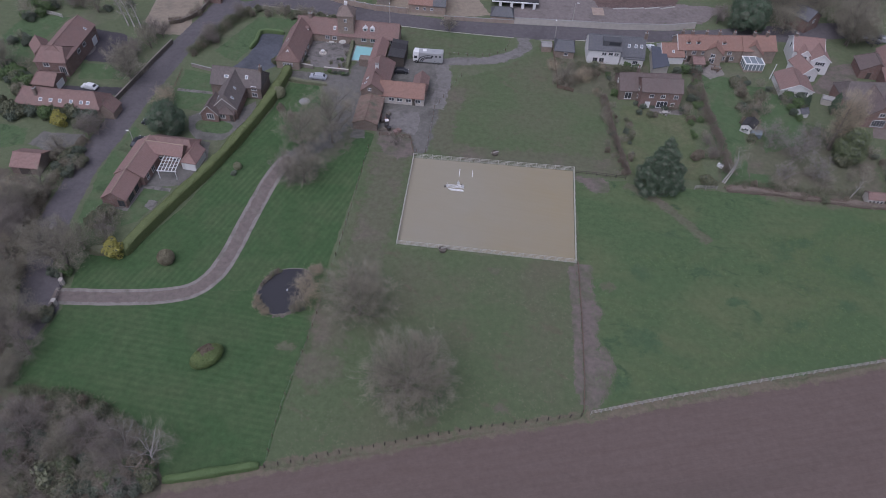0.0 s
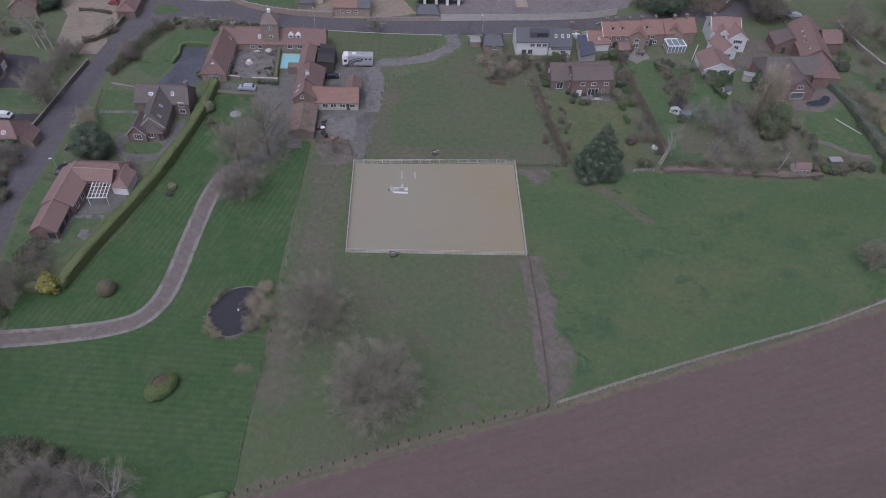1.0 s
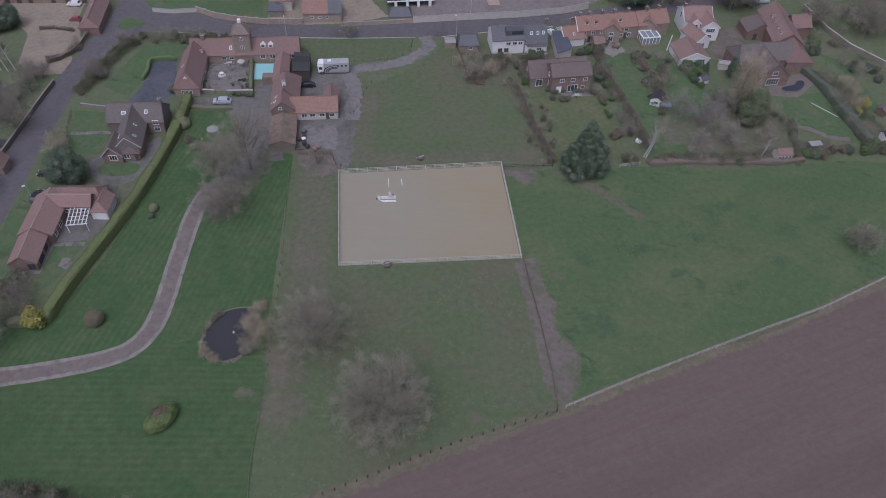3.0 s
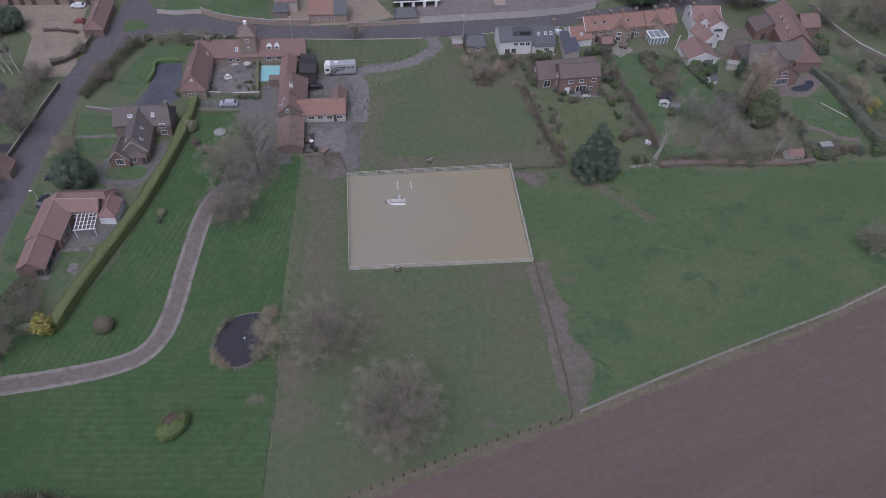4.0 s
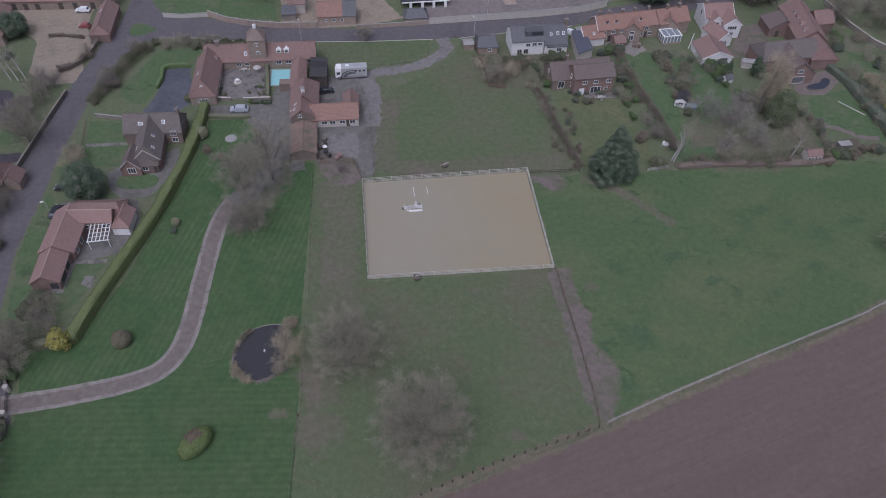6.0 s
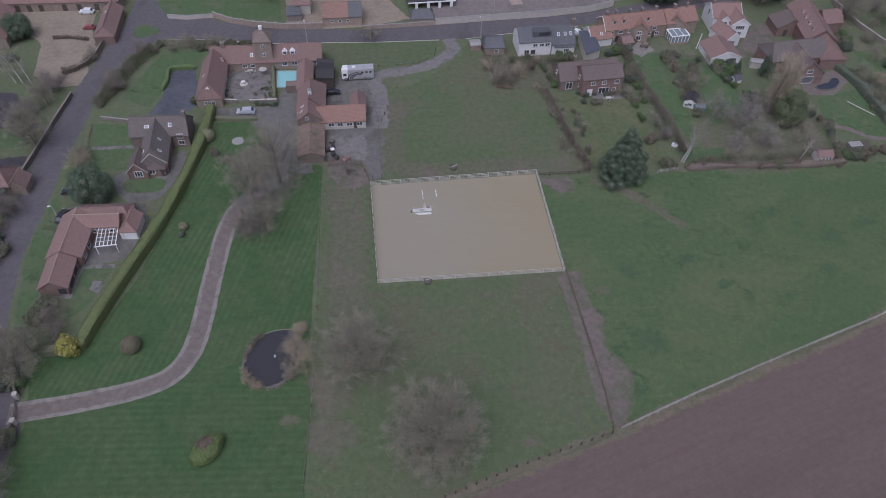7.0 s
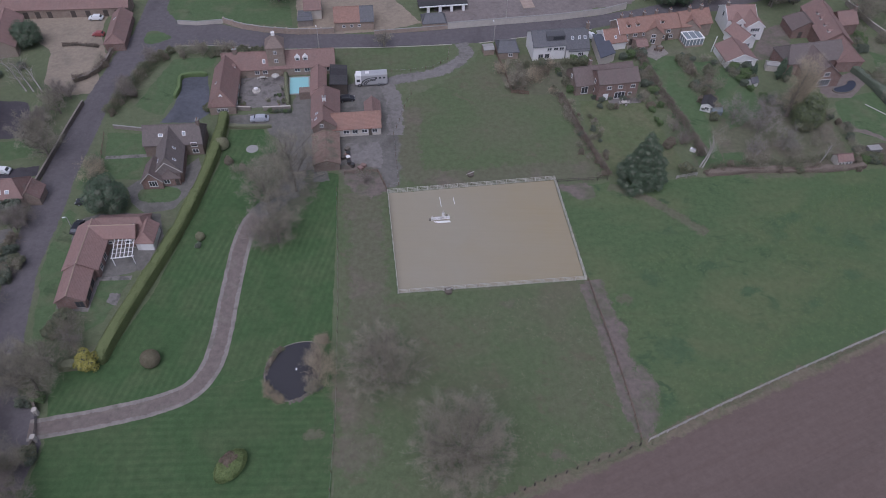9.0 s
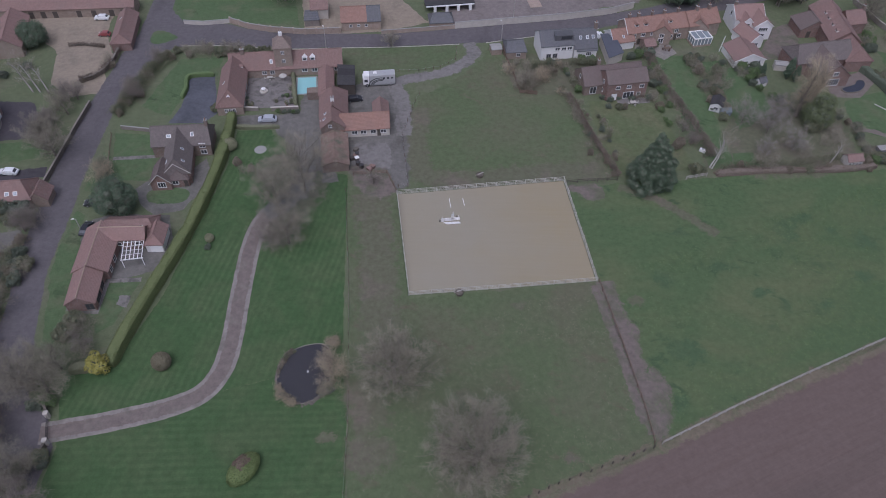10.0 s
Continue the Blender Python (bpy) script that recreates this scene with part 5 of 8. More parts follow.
v3 = Block(vh, (105.90, 88.90), (108.20, 81.80), 4.9, 3.0, 2.5, M["white_wall"], M["tile_pink"])
v3.window("b", 0.5, 0.9, 1.4, 1.3)
bargeboards(v3, "b")
v4 = Block(vh, (102.60, 81.90), (102.90, 73.20), 4.3, 2.3, 4.5, M["white_wall"], M["tile_red"])
v4.window("b", 0.3, 0.5, 2.4, 1.6, 3)
v4.window("b", 0.75, 0.5, 2.0, 1.6, 2)
bargeboards(v4, "b")

lh = own(("large_red_house", "rambling red brick house with steep tiled roofs", "house"))
e1 = Block(lh, (115.08, 72.36), (130.67, 73.84), 7.2, 4.0, 4.2, M["brick_red"], M["tile_grey"], hip=(1.5, 0.0))
e2 = Block(lh, (121.77, 71.94), (122.20, 62.03), 7.0, 3.4, 4.6, M["brick_red"], M["tile_brown"])
e2.window("b", 0.5, 0.4, 3.6, 2.2, 4)
e2.window("b", 0.5, 3.6, 1.6, 1.2, 1)
e3 = Block(lh, (135.09, 96.35), (132.45, 76.84), 7.6, 4.4, 4.4, M["brick_red"], M["tile_red"])
for f in (0.35, 0.5, 0.68, 0.85):
    e3.dormer("r", f, 0.45, 1.1, 1.0)
e4 = Block(lh, (132.94, 77.88), (132.69, 69.94), 6.6, 3.6, 3.8, M["brick_red"], M["tile_red"], hip=(0.0, 1.5))
e5 = Block(lh, (138.02, 89.85), (144.10, 90.42), 6.4, 3.8, 3.2, M["brick_red"], M["tile_red"])
e5.chimney(0.95, 0.0, 1.2)
cvx, cvy = (131.12, 71.37)
conservatory(cvx, cvy, 12, 5.0, 3.6, 2.7)
rg = own(("brick_garage", "brick garage block with brown hipped roof", "garage"))
k1 = Block(rg, (128.53, 92.47), (128.37, 86.44), 5.4, 2.8, 4.4, M["brick_red"], M["tile_brown"], hip=(1.5, 0.0))
k1.door("b", 0.3, 1.2, 2.1, M["dark_wood"])
k1.window("b", 0.7, 1.0, 1.4, 1.0)

ns = own(("northern_brick_house", "red brick house with a grey slate roof", "house"))
z1 = Block(ns, (111.01, 118.03), (116.08, 112.44), 6.4, 4.2, 3.4, M["brick_red"], M["slate"])
z1.window("b", 0.5, 2.6, 1.2, 1.2)
z1.chimney(0.1, 0.0, 1.0)
patch("earth_bank", [(44.0, 130.0), (78.0, 131.0), (74.5, 121.0), (62.0, 117.2), (48.8, 115.6)], M["red_earth"], 0.04, "heap of dark red earth on the bare ground", 0.5, rim=1.5)
bo = thing("board", "flat pale board lying on the bare ground", "board", (48.5, 112.4, 0), "", 4)
part("sheet", box_bm(-1.9, -2.4, 0, 1.9, 2.4, 0.12, 0.02), M["brick_pale"], bo)
for k_ in range(4):
    pk = thing("plank", "long pale plank on the bare earth", "plank", (56.0 + 5.2 * k_, 115.6 + 1.1 * k_, 0), "planks on the earth", 12 + 4 * k_)
    part("board", box_bm(-2.6, -0.18, 0, 2.6, 0.18, 0.22, 0.02), M["grey_wood"], pk)



# ---- trees, shrubs and hedges ----
def grow(seed, height, spread, limbs, twigs, spring=0.35, lean=0.0, droop=0.0, thick=0.03, open_top=1.0, twig_r=0.012, twig_len=1.5, dome=(0.56, 0.46)):
    """Trunk-and-limb tubes and a crown of fine twigs of a leafless tree, as two lists of vertices and faces."""
    rng = np.random.default_rng(seed)
    wood, fine = ([], []), ([], [])

    def tube(store, pts, r0, r1, sides):
        vs, fs = store
        base, k = len(vs), len(pts)
        for i, p in enumerate(pts):
            d = np.array(pts[min(i + 1, k - 1)]) - np.array(pts[max(i - 1, 0)])
            d = d / (np.linalg.norm(d) + 1e-9)
            u = np.cross(d, (0.31, 0.87, 0.37))
            u /= np.linalg.norm(u) + 1e-9
            v, r = np.cross(d, u), r0 + (r1 - r0) * i / (k - 1)
            for s in range(sides):
                a = math.tau * s / sides
                vs.append(tuple(np.array(p) + r * (math.cos(a) * u + math.sin(a) * v)))
            if i:
                for s in range(sides):
                    q = base + (i - 1) * sides
                    fs.append((q + s, q + (s + 1) % sides, q + sides + (s + 1) % sides, q + sides + s))

    def bend(p, d, length, wander, rise, k=4):
        pts, p, d = [np.array(p)], np.array(p, float), np.array(d, float)
        for _ in range(k):
            d = d + rng.normal(0, wander, 3) + (0, 0, rise)
            d /= np.linalg.norm(d)
            p = p + d * length / k
            pts.append(p)
        return pts, d

    r0 = thick * height
    trunk, d = bend((0, 0, -0.1), (lean, 0, 1), height * 0.62, 0.06, 0.06, 5)
    tube(wood, trunk, r0, r0 * 0.35, 8)
    tips = []
    for i in range(limbs):
        f = spring + (1 - spring) * (i + rng.random()) / limbs
        x = f * 5
        j = min(int(x), 4)
        start = trunk[j] + (trunk[j + 1] - trunk[j]) * (x - j)
        a = i * 2.4 + rng.normal(0, 0.4)
        up = 0.25 + 0.95 * f * open_top
        out = np.array((math.cos(a), math.sin(a), up))
        out /= np.linalg.norm(out)
        length = spread * (1.05 - 0.35 * f) * rng.uniform(0.8, 1.1)
        pts, d1 = bend(start, out, length, 0.14, 0.04 - droop)
        tube(wood, pts, r0 * 0.42 * (1.1 - 0.5 * f), r0 * 0.1, 5)
        for _ in range(7):
            g = rng.uniform(0.25, 1.0) * 4
            jj = min(int(g), 3)
            st = pts[jj] + (pts[jj + 1] - pts[jj]) * (g - jj)
            dd = (pts[jj + 1] - pts[jj]) / np.linalg.norm(pts[jj + 1] - pts[jj]) + rng.normal(0, 0.55, 3) + (0, 0, 0.15)
            dd /= np.linalg.norm(dd)
            sub, d2 = bend(st, dd, length * rng.uniform(0.35, 0.6), 0.2, 0.03 - droop, 3)
            tube(wood, sub, r0 * 0.14, r0 * 0.04, 3)
            tips.append(sub)
    ends = np.array([q[-1] for q in tips])
    sprays = []
    for k in range(max(10, twigs // 60)):
        # side branches fill a rounded, uneven crown
        e = rng.normal(0, 1, 3)
        e /= np.linalg.norm(e)
        k3 = (1.0 + 0.2 * noise.noise(Vector(e) * 1.7 + Vector((seed, 0, 0)))) * rng.uniform(0.12, 1.0) ** 0.45
        p = np.array((lean * height * 0.4, 0, height * dome[0])) + e * k3 * (spread * 1.02, spread * 1.02, height * dome[1])
        if p[2] < 0.12 * height:
            continue
        q = ends[np.argmin(((ends - p) ** 2).sum(1))]
        mid = (p + q) / 2 + rng.normal(0, 0.25, 3) + (0, 0, 0.1)
        tube(wood, [q, mid, p], r0 * 0.06, twig_r * 1.6, 3)
        way = p - q
        sprays.append((p, way / (np.linalg.norm(way) + 1e-9) * 0.5 + e * 0.6))
    # most twigs leave the side branches' ends, the rest the limbs
    def unit(a):
        return a / (np.linalg.norm(a, axis=1, keepdims=True) + 1e-9)

    k1 = int(twigs * 0.62)
    pick = rng.integers(len(sprays), size=k1)
    sp, se = np.array([q[0] for q in sprays])[pick], np.array([q[1] for q in sprays])[pick]
    d1 = unit(se + rng.normal(0, 0.6, (k1, 3)) + (0, 0, 0.25 - droop * 3))
    st1 = sp - d1 * twig_len * 0.35 + rng.normal(0, 0.42, (k1, 3))
    k2 = twigs - k1
    limb = np.array(tips)[rng.integers(len(tips), size=k2)]
    j, g = rng.integers(3, size=k2), rng.random((k2, 1))
    lo, hi = limb[np.arange(k2), j], limb[np.arange(k2), j + 1]
    st2 = lo + (hi - lo) * g + rng.normal(0, 0.15, (k2, 3))
    d2 = unit(unit(hi - lo) * 0.8 + rng.normal(0, 0.65, (k2, 3)) + (0, 0, 0.2 - droop * 2))
    st, dd = np.vstack((st1, st2)), np.vstack((d1, d2))
    ln = twig_len * rng.uniform(0.5, 1.25, (twigs, 1))
    mid = st + dd * ln * 0.5 + rng.normal(0, 0.1, (twigs, 3))
    end = st + dd * ln + rng.normal(0, 0.18, (twigs, 3))
    u = unit(np.cross(dd, rng.normal(0, 1, (twigs, 3))))
    w, r = np.cross(dd, u), twig_r * rng.uniform(0.7, 1.3, (twigs, 1))
    vs = np.stack((st + u * r, st - u * r * 0.5 + w * r * 0.87, st - u * r * 0.5 - w * r * 0.87, mid + u * r, mid - u * r * 0.5 + w * r * 0.87, end), 1).reshape(-1, 3)
    fs = [tuple(6 * i + c for c in f) for i in range(twigs) for f in ((0, 1, 4, 3), (1, 2, 4), (2, 0, 3, 4), (3, 4, 5))]
    fine = (vs.tolist(), fs)
    return wood, fine


def bare_tree(name, label, seed, height, spread, limbs, twigs, twig="twig", bark="bark", **more):
    t = thing(name, label, "tree", (0, 0, -200))
    wood, fine = grow(seed, height, spread, limbs, twigs, **more)
    part("trunk", mesh_of("trunk", *wood, M[bark], True), None, t)
    part("crown", mesh_of("crown", *fine, M[twig]), None, t)
    return t


def leaf_mesh(name, seed, lobes, leaves, size, mat, floor=0.0):
    """Many small leaf sprays on the lobes of a crown; a lobe is x, y, z and its three radii."""
    rng = np.random.default_rng(seed)
    weight = np.array([q[3] * q[4] + q[4] * q[5] + q[3] * q[5] for q in lobes])
    which = rng.choice(len(lobes), leaves, p=weight / weight.sum())
    vs, fs = [], []
    for k in which:
        x, y, z, a, b, c = lobes[k]
        d = rng.normal(0, 1, 3)
        d /= np.linalg.norm(d)
        r = rng.uniform(0.78, 1.08) if rng.random() < 0.8 else rng.uniform(0.45, 0.8)
        p = np.array((x, y, z)) + d * (a, b, c) * r
        if p[2] < floor:
            continue
        nrm = d + rng.normal(0, 0.55, 3)
        nrm /= np.linalg.norm(nrm)
        u = np.cross(nrm, rng.normal(0, 1, 3))
        u /= np.linalg.norm(u) + 1e-9
        v = np.cross(nrm, u)
        s, i = size * rng.uniform(0.6, 1.4), len(vs)
        vs.extend((tuple(p + u * s), tuple(p + v * s * 0.55 + nrm * s * 0.25), tuple(p - u * s), tuple(p - v * s * 0.55 + nrm * s * 0.1)))
        fs.append((i, i + 1, i + 2, i + 3))
    return mesh_of(name, vs, fs, mat)


def lobed(seed, n, r, h, base=0.0, flat=1.0, taper=0.0):
    """Lobes that make up an uneven crown r wide and h high."""
    rng = np.random.default_rng(seed)
    out = [(0, 0, base + h * 0.5, r * (0.72 - 0.3 * taper), r * (0.72 - 0.3 * taper), h * 0.5)]
    for i in range(n):
        a, f = i * 2.4 + rng.normal(0, 0.3), rng.uniform(0.12, 0.92)
        k = r * math.sqrt(max(0.1, 1 - (2 * f - 0.9) ** 2)) * 0.68
        q = r * rng.uniform(0.24, 0.46) * (1 - taper * 0.6 * f)
        k *= 1 - taper * f
        out.append((math.cos(a) * k, math.sin(a) * k, base + h * f, q, q, q * flat))
    return out


def core_mesh(name, lobes, mat):
    bm = bmesh.new()
    for x, y, z, a, b, c in lobes:
        bmesh.ops.create_icosphere(bm, subdivisions=1, radius=0.8, matrix=Matrix.Translation((x, y, z)) @ Matrix.Diagonal((a, b, c, 1)))
    me = bpy.data.meshes.new(name)
    bm.to_mesh(me)
    bm.free()
    me.materials.append(mat)
    return me


def evergreen(name, label, seed, r, h, leaves, leaf, base=1.2, lobes=16, size=0.3, category="tree", taper=0.0, shape=None):
    t = thing(name, label, category, (0, 0, -200))
    ls = shape or lobed(seed, lobes, r, h - base, base, 1.0, taper)
    if category == "tree":
        bm = tube_bm((0, 0, -0.1), (0, 0, h * 0.6), 0.035 * h, 0.012 * h, 8)
        for k in range(5):
            tube_bm((0, 0, base + k * h * 0.1), (math.cos(k * 2.4) * r * 0.5, math.sin(k * 2.4) * r * 0.5, base + k * h * 0.12 + 0.8), 0.012 * h, 0.004 * h, 6, bm)
        part("trunk", bm, M["bark"], t)
    else:
        part("stems", tube_bm((0, 0, -0.05), (0, 0, h * 0.5), 0.12, 0.05, 6), M["bark"], t)
    # filler lobes close the crown; their colour carries its inner shade
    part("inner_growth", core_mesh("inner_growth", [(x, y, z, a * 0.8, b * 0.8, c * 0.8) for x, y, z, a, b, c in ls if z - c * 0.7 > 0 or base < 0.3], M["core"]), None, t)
    part("crown" if category == "tree" else "leaves", leaf_mesh("crown", seed, ls, leaves, size, M[leaf]), None, t)
    return t


PLANTED = set()


def put(model, p, size=1.0, turn=0.0, label="", wide=1.0):
    """The first call moves the model to its place, later ones copy it."""
    k = (size * wide, size * wide, size)
    m = pose(p[0], p[1], 0, 0, 0, turn)
    if model.name in PLANTED:
        ob = copy_thing(model, m)
    else:
        PLANTED.add(model.name)
        ob = model
        ob.matrix_basis = m
    ob.scale = k
    if label:
        ob["label"] = label
    return ob


oak = bare_tree("bare_tree", "large leafless broadleaf tree with a rounded grey-brown crown", 3, 13.5, 9.3, 30, 18500, spring=0.26, twig_r=0.0135, twig_len=1.3)
oak_b = bare_tree("bare_tree", "leafless broadleaf tree with a wide twiggy crown", 14, 12.0, 7.9, 24, 9600, spring=0.22, twig_r=0.0135, twig_len=1.3)
tall = bare_tree("tall_bare_tree", "tall leafless tree with an open airy crown", 11, 17.0, 8.2, 26, 5200, spring=0.24, thick=0.019, twig_r=0.0125, dome=(0.58, 0.42))
airy = bare_tree("bare_tree", "airy leafless tree with thin grey branches", 17, 12.5, 7.6, 22, 4000, spring=0.20, twig_r=0.013)
copse_tree = bare_tree("bare_tree", "leafless copse tree with purplish-brown twigs", 19, 9.5, 5.4, 18, 4400, twig="twig_red", spring=0.2, twig_r=0.0125)
mauve = bare_tree("bare_tree", "thin leafless garden tree with grey-mauve twigs", 23, 8.0, 4.4, 15, 2300, twig="twig_mauve", spring=0.2, twig_len=1.1, twig_r=0.012, thick=0.018)
small = bare_tree("small_bare_tree", "small leafless grey garden tree", 21, 7.0, 3.6, 14, 1900, spring=0.2, twig_len=1.0, twig_r=0.0095)
small_b = bare_tree("small_bare_tree", "small leafless tree with reddish twigs", 25, 6.5, 3.4, 14, 1800, twig="twig_red", spring=0.18, twig_len=1.1, twig_r=0.0095)
scrub = bare_tree("bare_shrub", "bushy leafless grey-brown garden shrub", 31, 3.4, 2.2, 12, 1000, spring=0.05, twig_len=0.8, thick=0.018, twig_r=0.010)
scrub_t = bare_tree("tan_shrub", "tan leafless shrub with drooping stems", 35, 4.0, 2.8, 18, 1700, twig="twig_tan", bark="bark", spring=0.08, twig_len=1.0, thick=0.018, droop=0.06, twig_r=0.010)
poplar = bare_tree("upswept_bare_tree", "tan leafless tree with upswept branches", 41, 17.0, 3.0, 24, 4600, twig="twig_tan", spring=0.06, open_top=2.8, twig_r=0.010)
birch = bare_tree("birch_tree", "slender white-barked birch without leaves", 51, 12.0, 2.2, 7, 420, twig="twig", bark="birch", spring=0.35, lean=0.3, thick=0.016, twig_len=1.2)
birch_w = bare_tree("white_barked_tree", "pale-limbed leafless tree at the lawn's edge", 55, 9.5, 5.2, 13, 1500, twig="twig", bark="birch", spring=0.1, thick=0.017, twig_r=0.009)
def tiers(seed, r, h, rows, per):
    """Lobes of a conifer: drooping, uneven boughs that shorten upwards."""
    rng = np.random.default_rng(seed)
    out = [(0, 0, h * 0.34, r * 0.68, r * 0.68, h * 0.32), (0, 0, h * 0.6, r * 0.42, r * 0.42, h * 0.3)]
    for i in range(rows):
        f = i / (rows - 1)
        reach = r * (1 - 0.82 * f ** 1.15)
        for k in range(max(3, int(per * (1 - 0.6 * f)))):
            a = k * math.tau / max(3, int(per * (1 - 0.6 * f))) + i * 1.1 + rng.normal(0, 0.25)
            d, q = reach * rng.uniform(0.55, 0.92), r * rng.uniform(0.12, 0.24) * (1 - 0.3 * f)
            out.append((math.cos(a) * d, math.sin(a) * d, 1.2 + (h - 2.0) * f + rng.normal(0, 0.5), q, q, q * 0.8))
    return out


pine = evergreen("evergreen_tree", "dense dark evergreen tree", 61, 6.3, 13.5, 52000, "leaf_pine", 1.0, 110, 0.125, shape=tiers(61, 6.5, 13.5, 12, 22))
yew = evergreen("dark_yew_tree", "broad dark evergreen tree", 64, 5.0, 8.5, 17000, "leaf_pine", 0.8, 40, 0.17)
laurel = evergreen("green_shrub", "rounded leafy green garden shrub", 71, 1.5, 2.4, 1500, "leaf_green", 0.0, 9, 0.16, "shrub")
olive = evergreen("olive_shrub", "rounded olive-green garden shrub", 74, 1.5, 2.3, 1500, "leaf_olive", 0.0, 9, 0.16, "shrub")
dark_sh = evergreen("dark_shrub", "low dark evergreen shrub", 77, 1.5, 2.2, 1300, "leaf_dark", 0.0, 9, 0.16, "shrub")
brown_sh = evergreen("brown_shrub", "brown winter shrub with withered leaves", 79, 1.5, 2.2, 1500, "leaf_brown", 0.0, 9, 0.15, "shrub")
gold_sh = evergreen("yellow_shrub", "bright yellow evergreen shrub", 83, 1.6, 3.2, 1700, "leaf_yellow", 0.0, 10, 0.17, "shrub")
ivy = evergreen("green_leafy_tree", "bushy dull green evergreen tree", 86, 4.4, 9.0, 15000, "leaf_ivy", 0.6, 60, 0.15, taper=0.55)

cone = evergreen("upright_conifer", "narrow dark green upright conifer", 91, 1.7, 6.2, 5200, "leaf_pine", 0.3, 26, 0.14, taper=0.75)


def clipped(name, label, p, rx, ry, h, turn, leaf, leaves, top=""):
    """A shrub clipped to a smooth egg, with leaf sprays all over."""
    t = thing(name, label, "bush", (p[0], p[1], 0), "", turn)
    rng = np.random.default_rng(int(rx * 100 + leaves))
    bm = bmesh.new()
    bmesh.ops.create_icosphere(bm, subdivisions=3, radius=1.0)
    for v in bm.verts:
        k = 0.96 + 0.10 * noise.noise(v.co * 2.2 + Vector((rx, 0, h)))
        v.co = Vector((v.co.x * rx * k, v.co.y * ry * k, max(-0.02, h * 0.42 + v.co.z * h * 0.56 * k)))
    part("body", bm, M[leaf], t)
    vs, fs, caps = [], [], ([], [])
    for _ in range(leaves):
        d = rng.normal(0, 1, 3)
        d /= np.linalg.norm(d)
        q = d * (rx, ry, h * 0.56) * rng.uniform(0.96, 1.05) + (0, 0, h * 0.42)
        if q[2] < 0:
            continue
        brown = top and d[2] > 0.35 and -0.25 < d[0] < 0.5 and d[1] > -0.25 + 0.1 * rng.normal()
        a, b = caps if brown else (vs, fs)
        nn = d + rng.normal(0, 0.5, 3)
        nn /= np.linalg.norm(nn)
        u = np.cross(nn, rng.normal(0, 1, 3))
        u /= np.linalg.norm(u) + 1e-9
        w, s, i = np.cross(nn, u), (0.2 if brown else 0.14) * rng.uniform(0.6, 1.4), len(a)
        q = q + d * 0.06 if brown else q
        a.extend((tuple(q + u * s), tuple(q + w * s * 0.6 + nn * s * 0.3), tuple(q - u * s), tuple(q - w * s * 0.6)))
        b.append((i, i + 1, i + 2, i + 3))
    part("leaves", mesh_of("leaves", vs, fs, M[leaf]), None, t)
    if top:
        part("brown_top", mesh_of("brown_top", *caps, M[top]), None, t, "reddish-brown withered top growth")
    return t


# the two great trees of the paddock and those by the house
put(oak, (8.24, -38.07), 1.0, 0, "large leafless paddock tree with a rounded twiggy crown")
put(oak_b, (-4.26, -20.47), 1.0, 40, "large leafless paddock tree beside the pond")
put(tall, (-21.70, 33.00), 1.0, 10, "tall leafless tree over the drive")
put(tall, (-27.40, 27.20), 0.85, 130)
put(airy, (-25.10, 17.00), 0.85, 60, "leafless tree with a dense grey crown beside the drive")
put(small_b, (-28.92, 17.46), 1.2, 160)
put(small_b, (-5.66, 34.25), 0.6, 10)
# scattered trees of the east pasture and the north verge
put(oak_b, (117.53, -1.30), 0.55, 100, "small leafless tree alone in the pasture")
put(airy, (2.02, 92.06), 0.42, 20, "small leafless tree on the road verge")
# evergreens
put(pine, (60.36, 28.96), 1.0, 0, "dense dark evergreen tree at the field corner")
put(yew, (-63.73, 30.52), 0.95, 0, "broad dark evergreen by the cottage drive")
put(yew, (-99.05, 101.02), 0.8, 80, "broad dark evergreen in the gravel court")
# birches by the gravel court and in the gardens
put(birch, (-94.60, 78.50), 1.15, 165)
put(birch, (-92.61, 78.07), 1.15, 160)
put(birch, (-90.39, 77.88), 1.0, 150)
put(birch, (76.72, 32.75), 1.1, 20, "slender white birch leaning over the garden")
put(birch, (77.13, 32.30), 1.0, 30, "slender white birch leaning over the garden")
put(birch, (107.51, 31.73), 0.7, 20)
put(birch_w, (-33.54, -56.60), 1.0, 30)
put(birch_w, (-38.60, -55.60), 0.8, 140, "pale grey-limbed leafless tree in the copse")

# shrubs of the lawn
put(gold_sh, (-59.37, -12.16), 1.4, 0, "bright yellow shrub at the hedge's end")
clipped("round_bush", "round brown clipped bush on the lawn", (-47.93, -12.16), 1.75, 1.75, 3.0, 0, "leaf_russet", 3600)
put(dark_sh, (-42.45, 17.20), 0.55, 30)
put(scrub, (-36.71, 41.21), 0.6, 0)
put(brown_sh, (-34.73, 41.64), 0.7, 70)
put(scrub_t, (-15.71, -18.61), 1.15, 0, "tan willow shrub overhanging the pond")
put(scrub_t, (-16.32, -15.54), 1.0, 80, "tan willow shrub overhanging the pond")
clipped("oval_bush", "oblong clipped green bush with a brown top on the lawn", (-30.96, -35.48), 3.3, 2.0, 3.0, 50, "leaf_lime", 5200, "leaf_rust")
clipped("ball_bush", "small pale clipped ball on a dark stem", (-42.30, 19.60), 0.95, 0.95, 1.8, 0, "leaf_pale", 1000)
clipped("ball_bush", "rounded pale green bush on the lawn", (-40.45, 50.50), 1.8, 1.8, 2.8, 0, "leaf_pale", 3000)

SPOTS = random.Random(7)


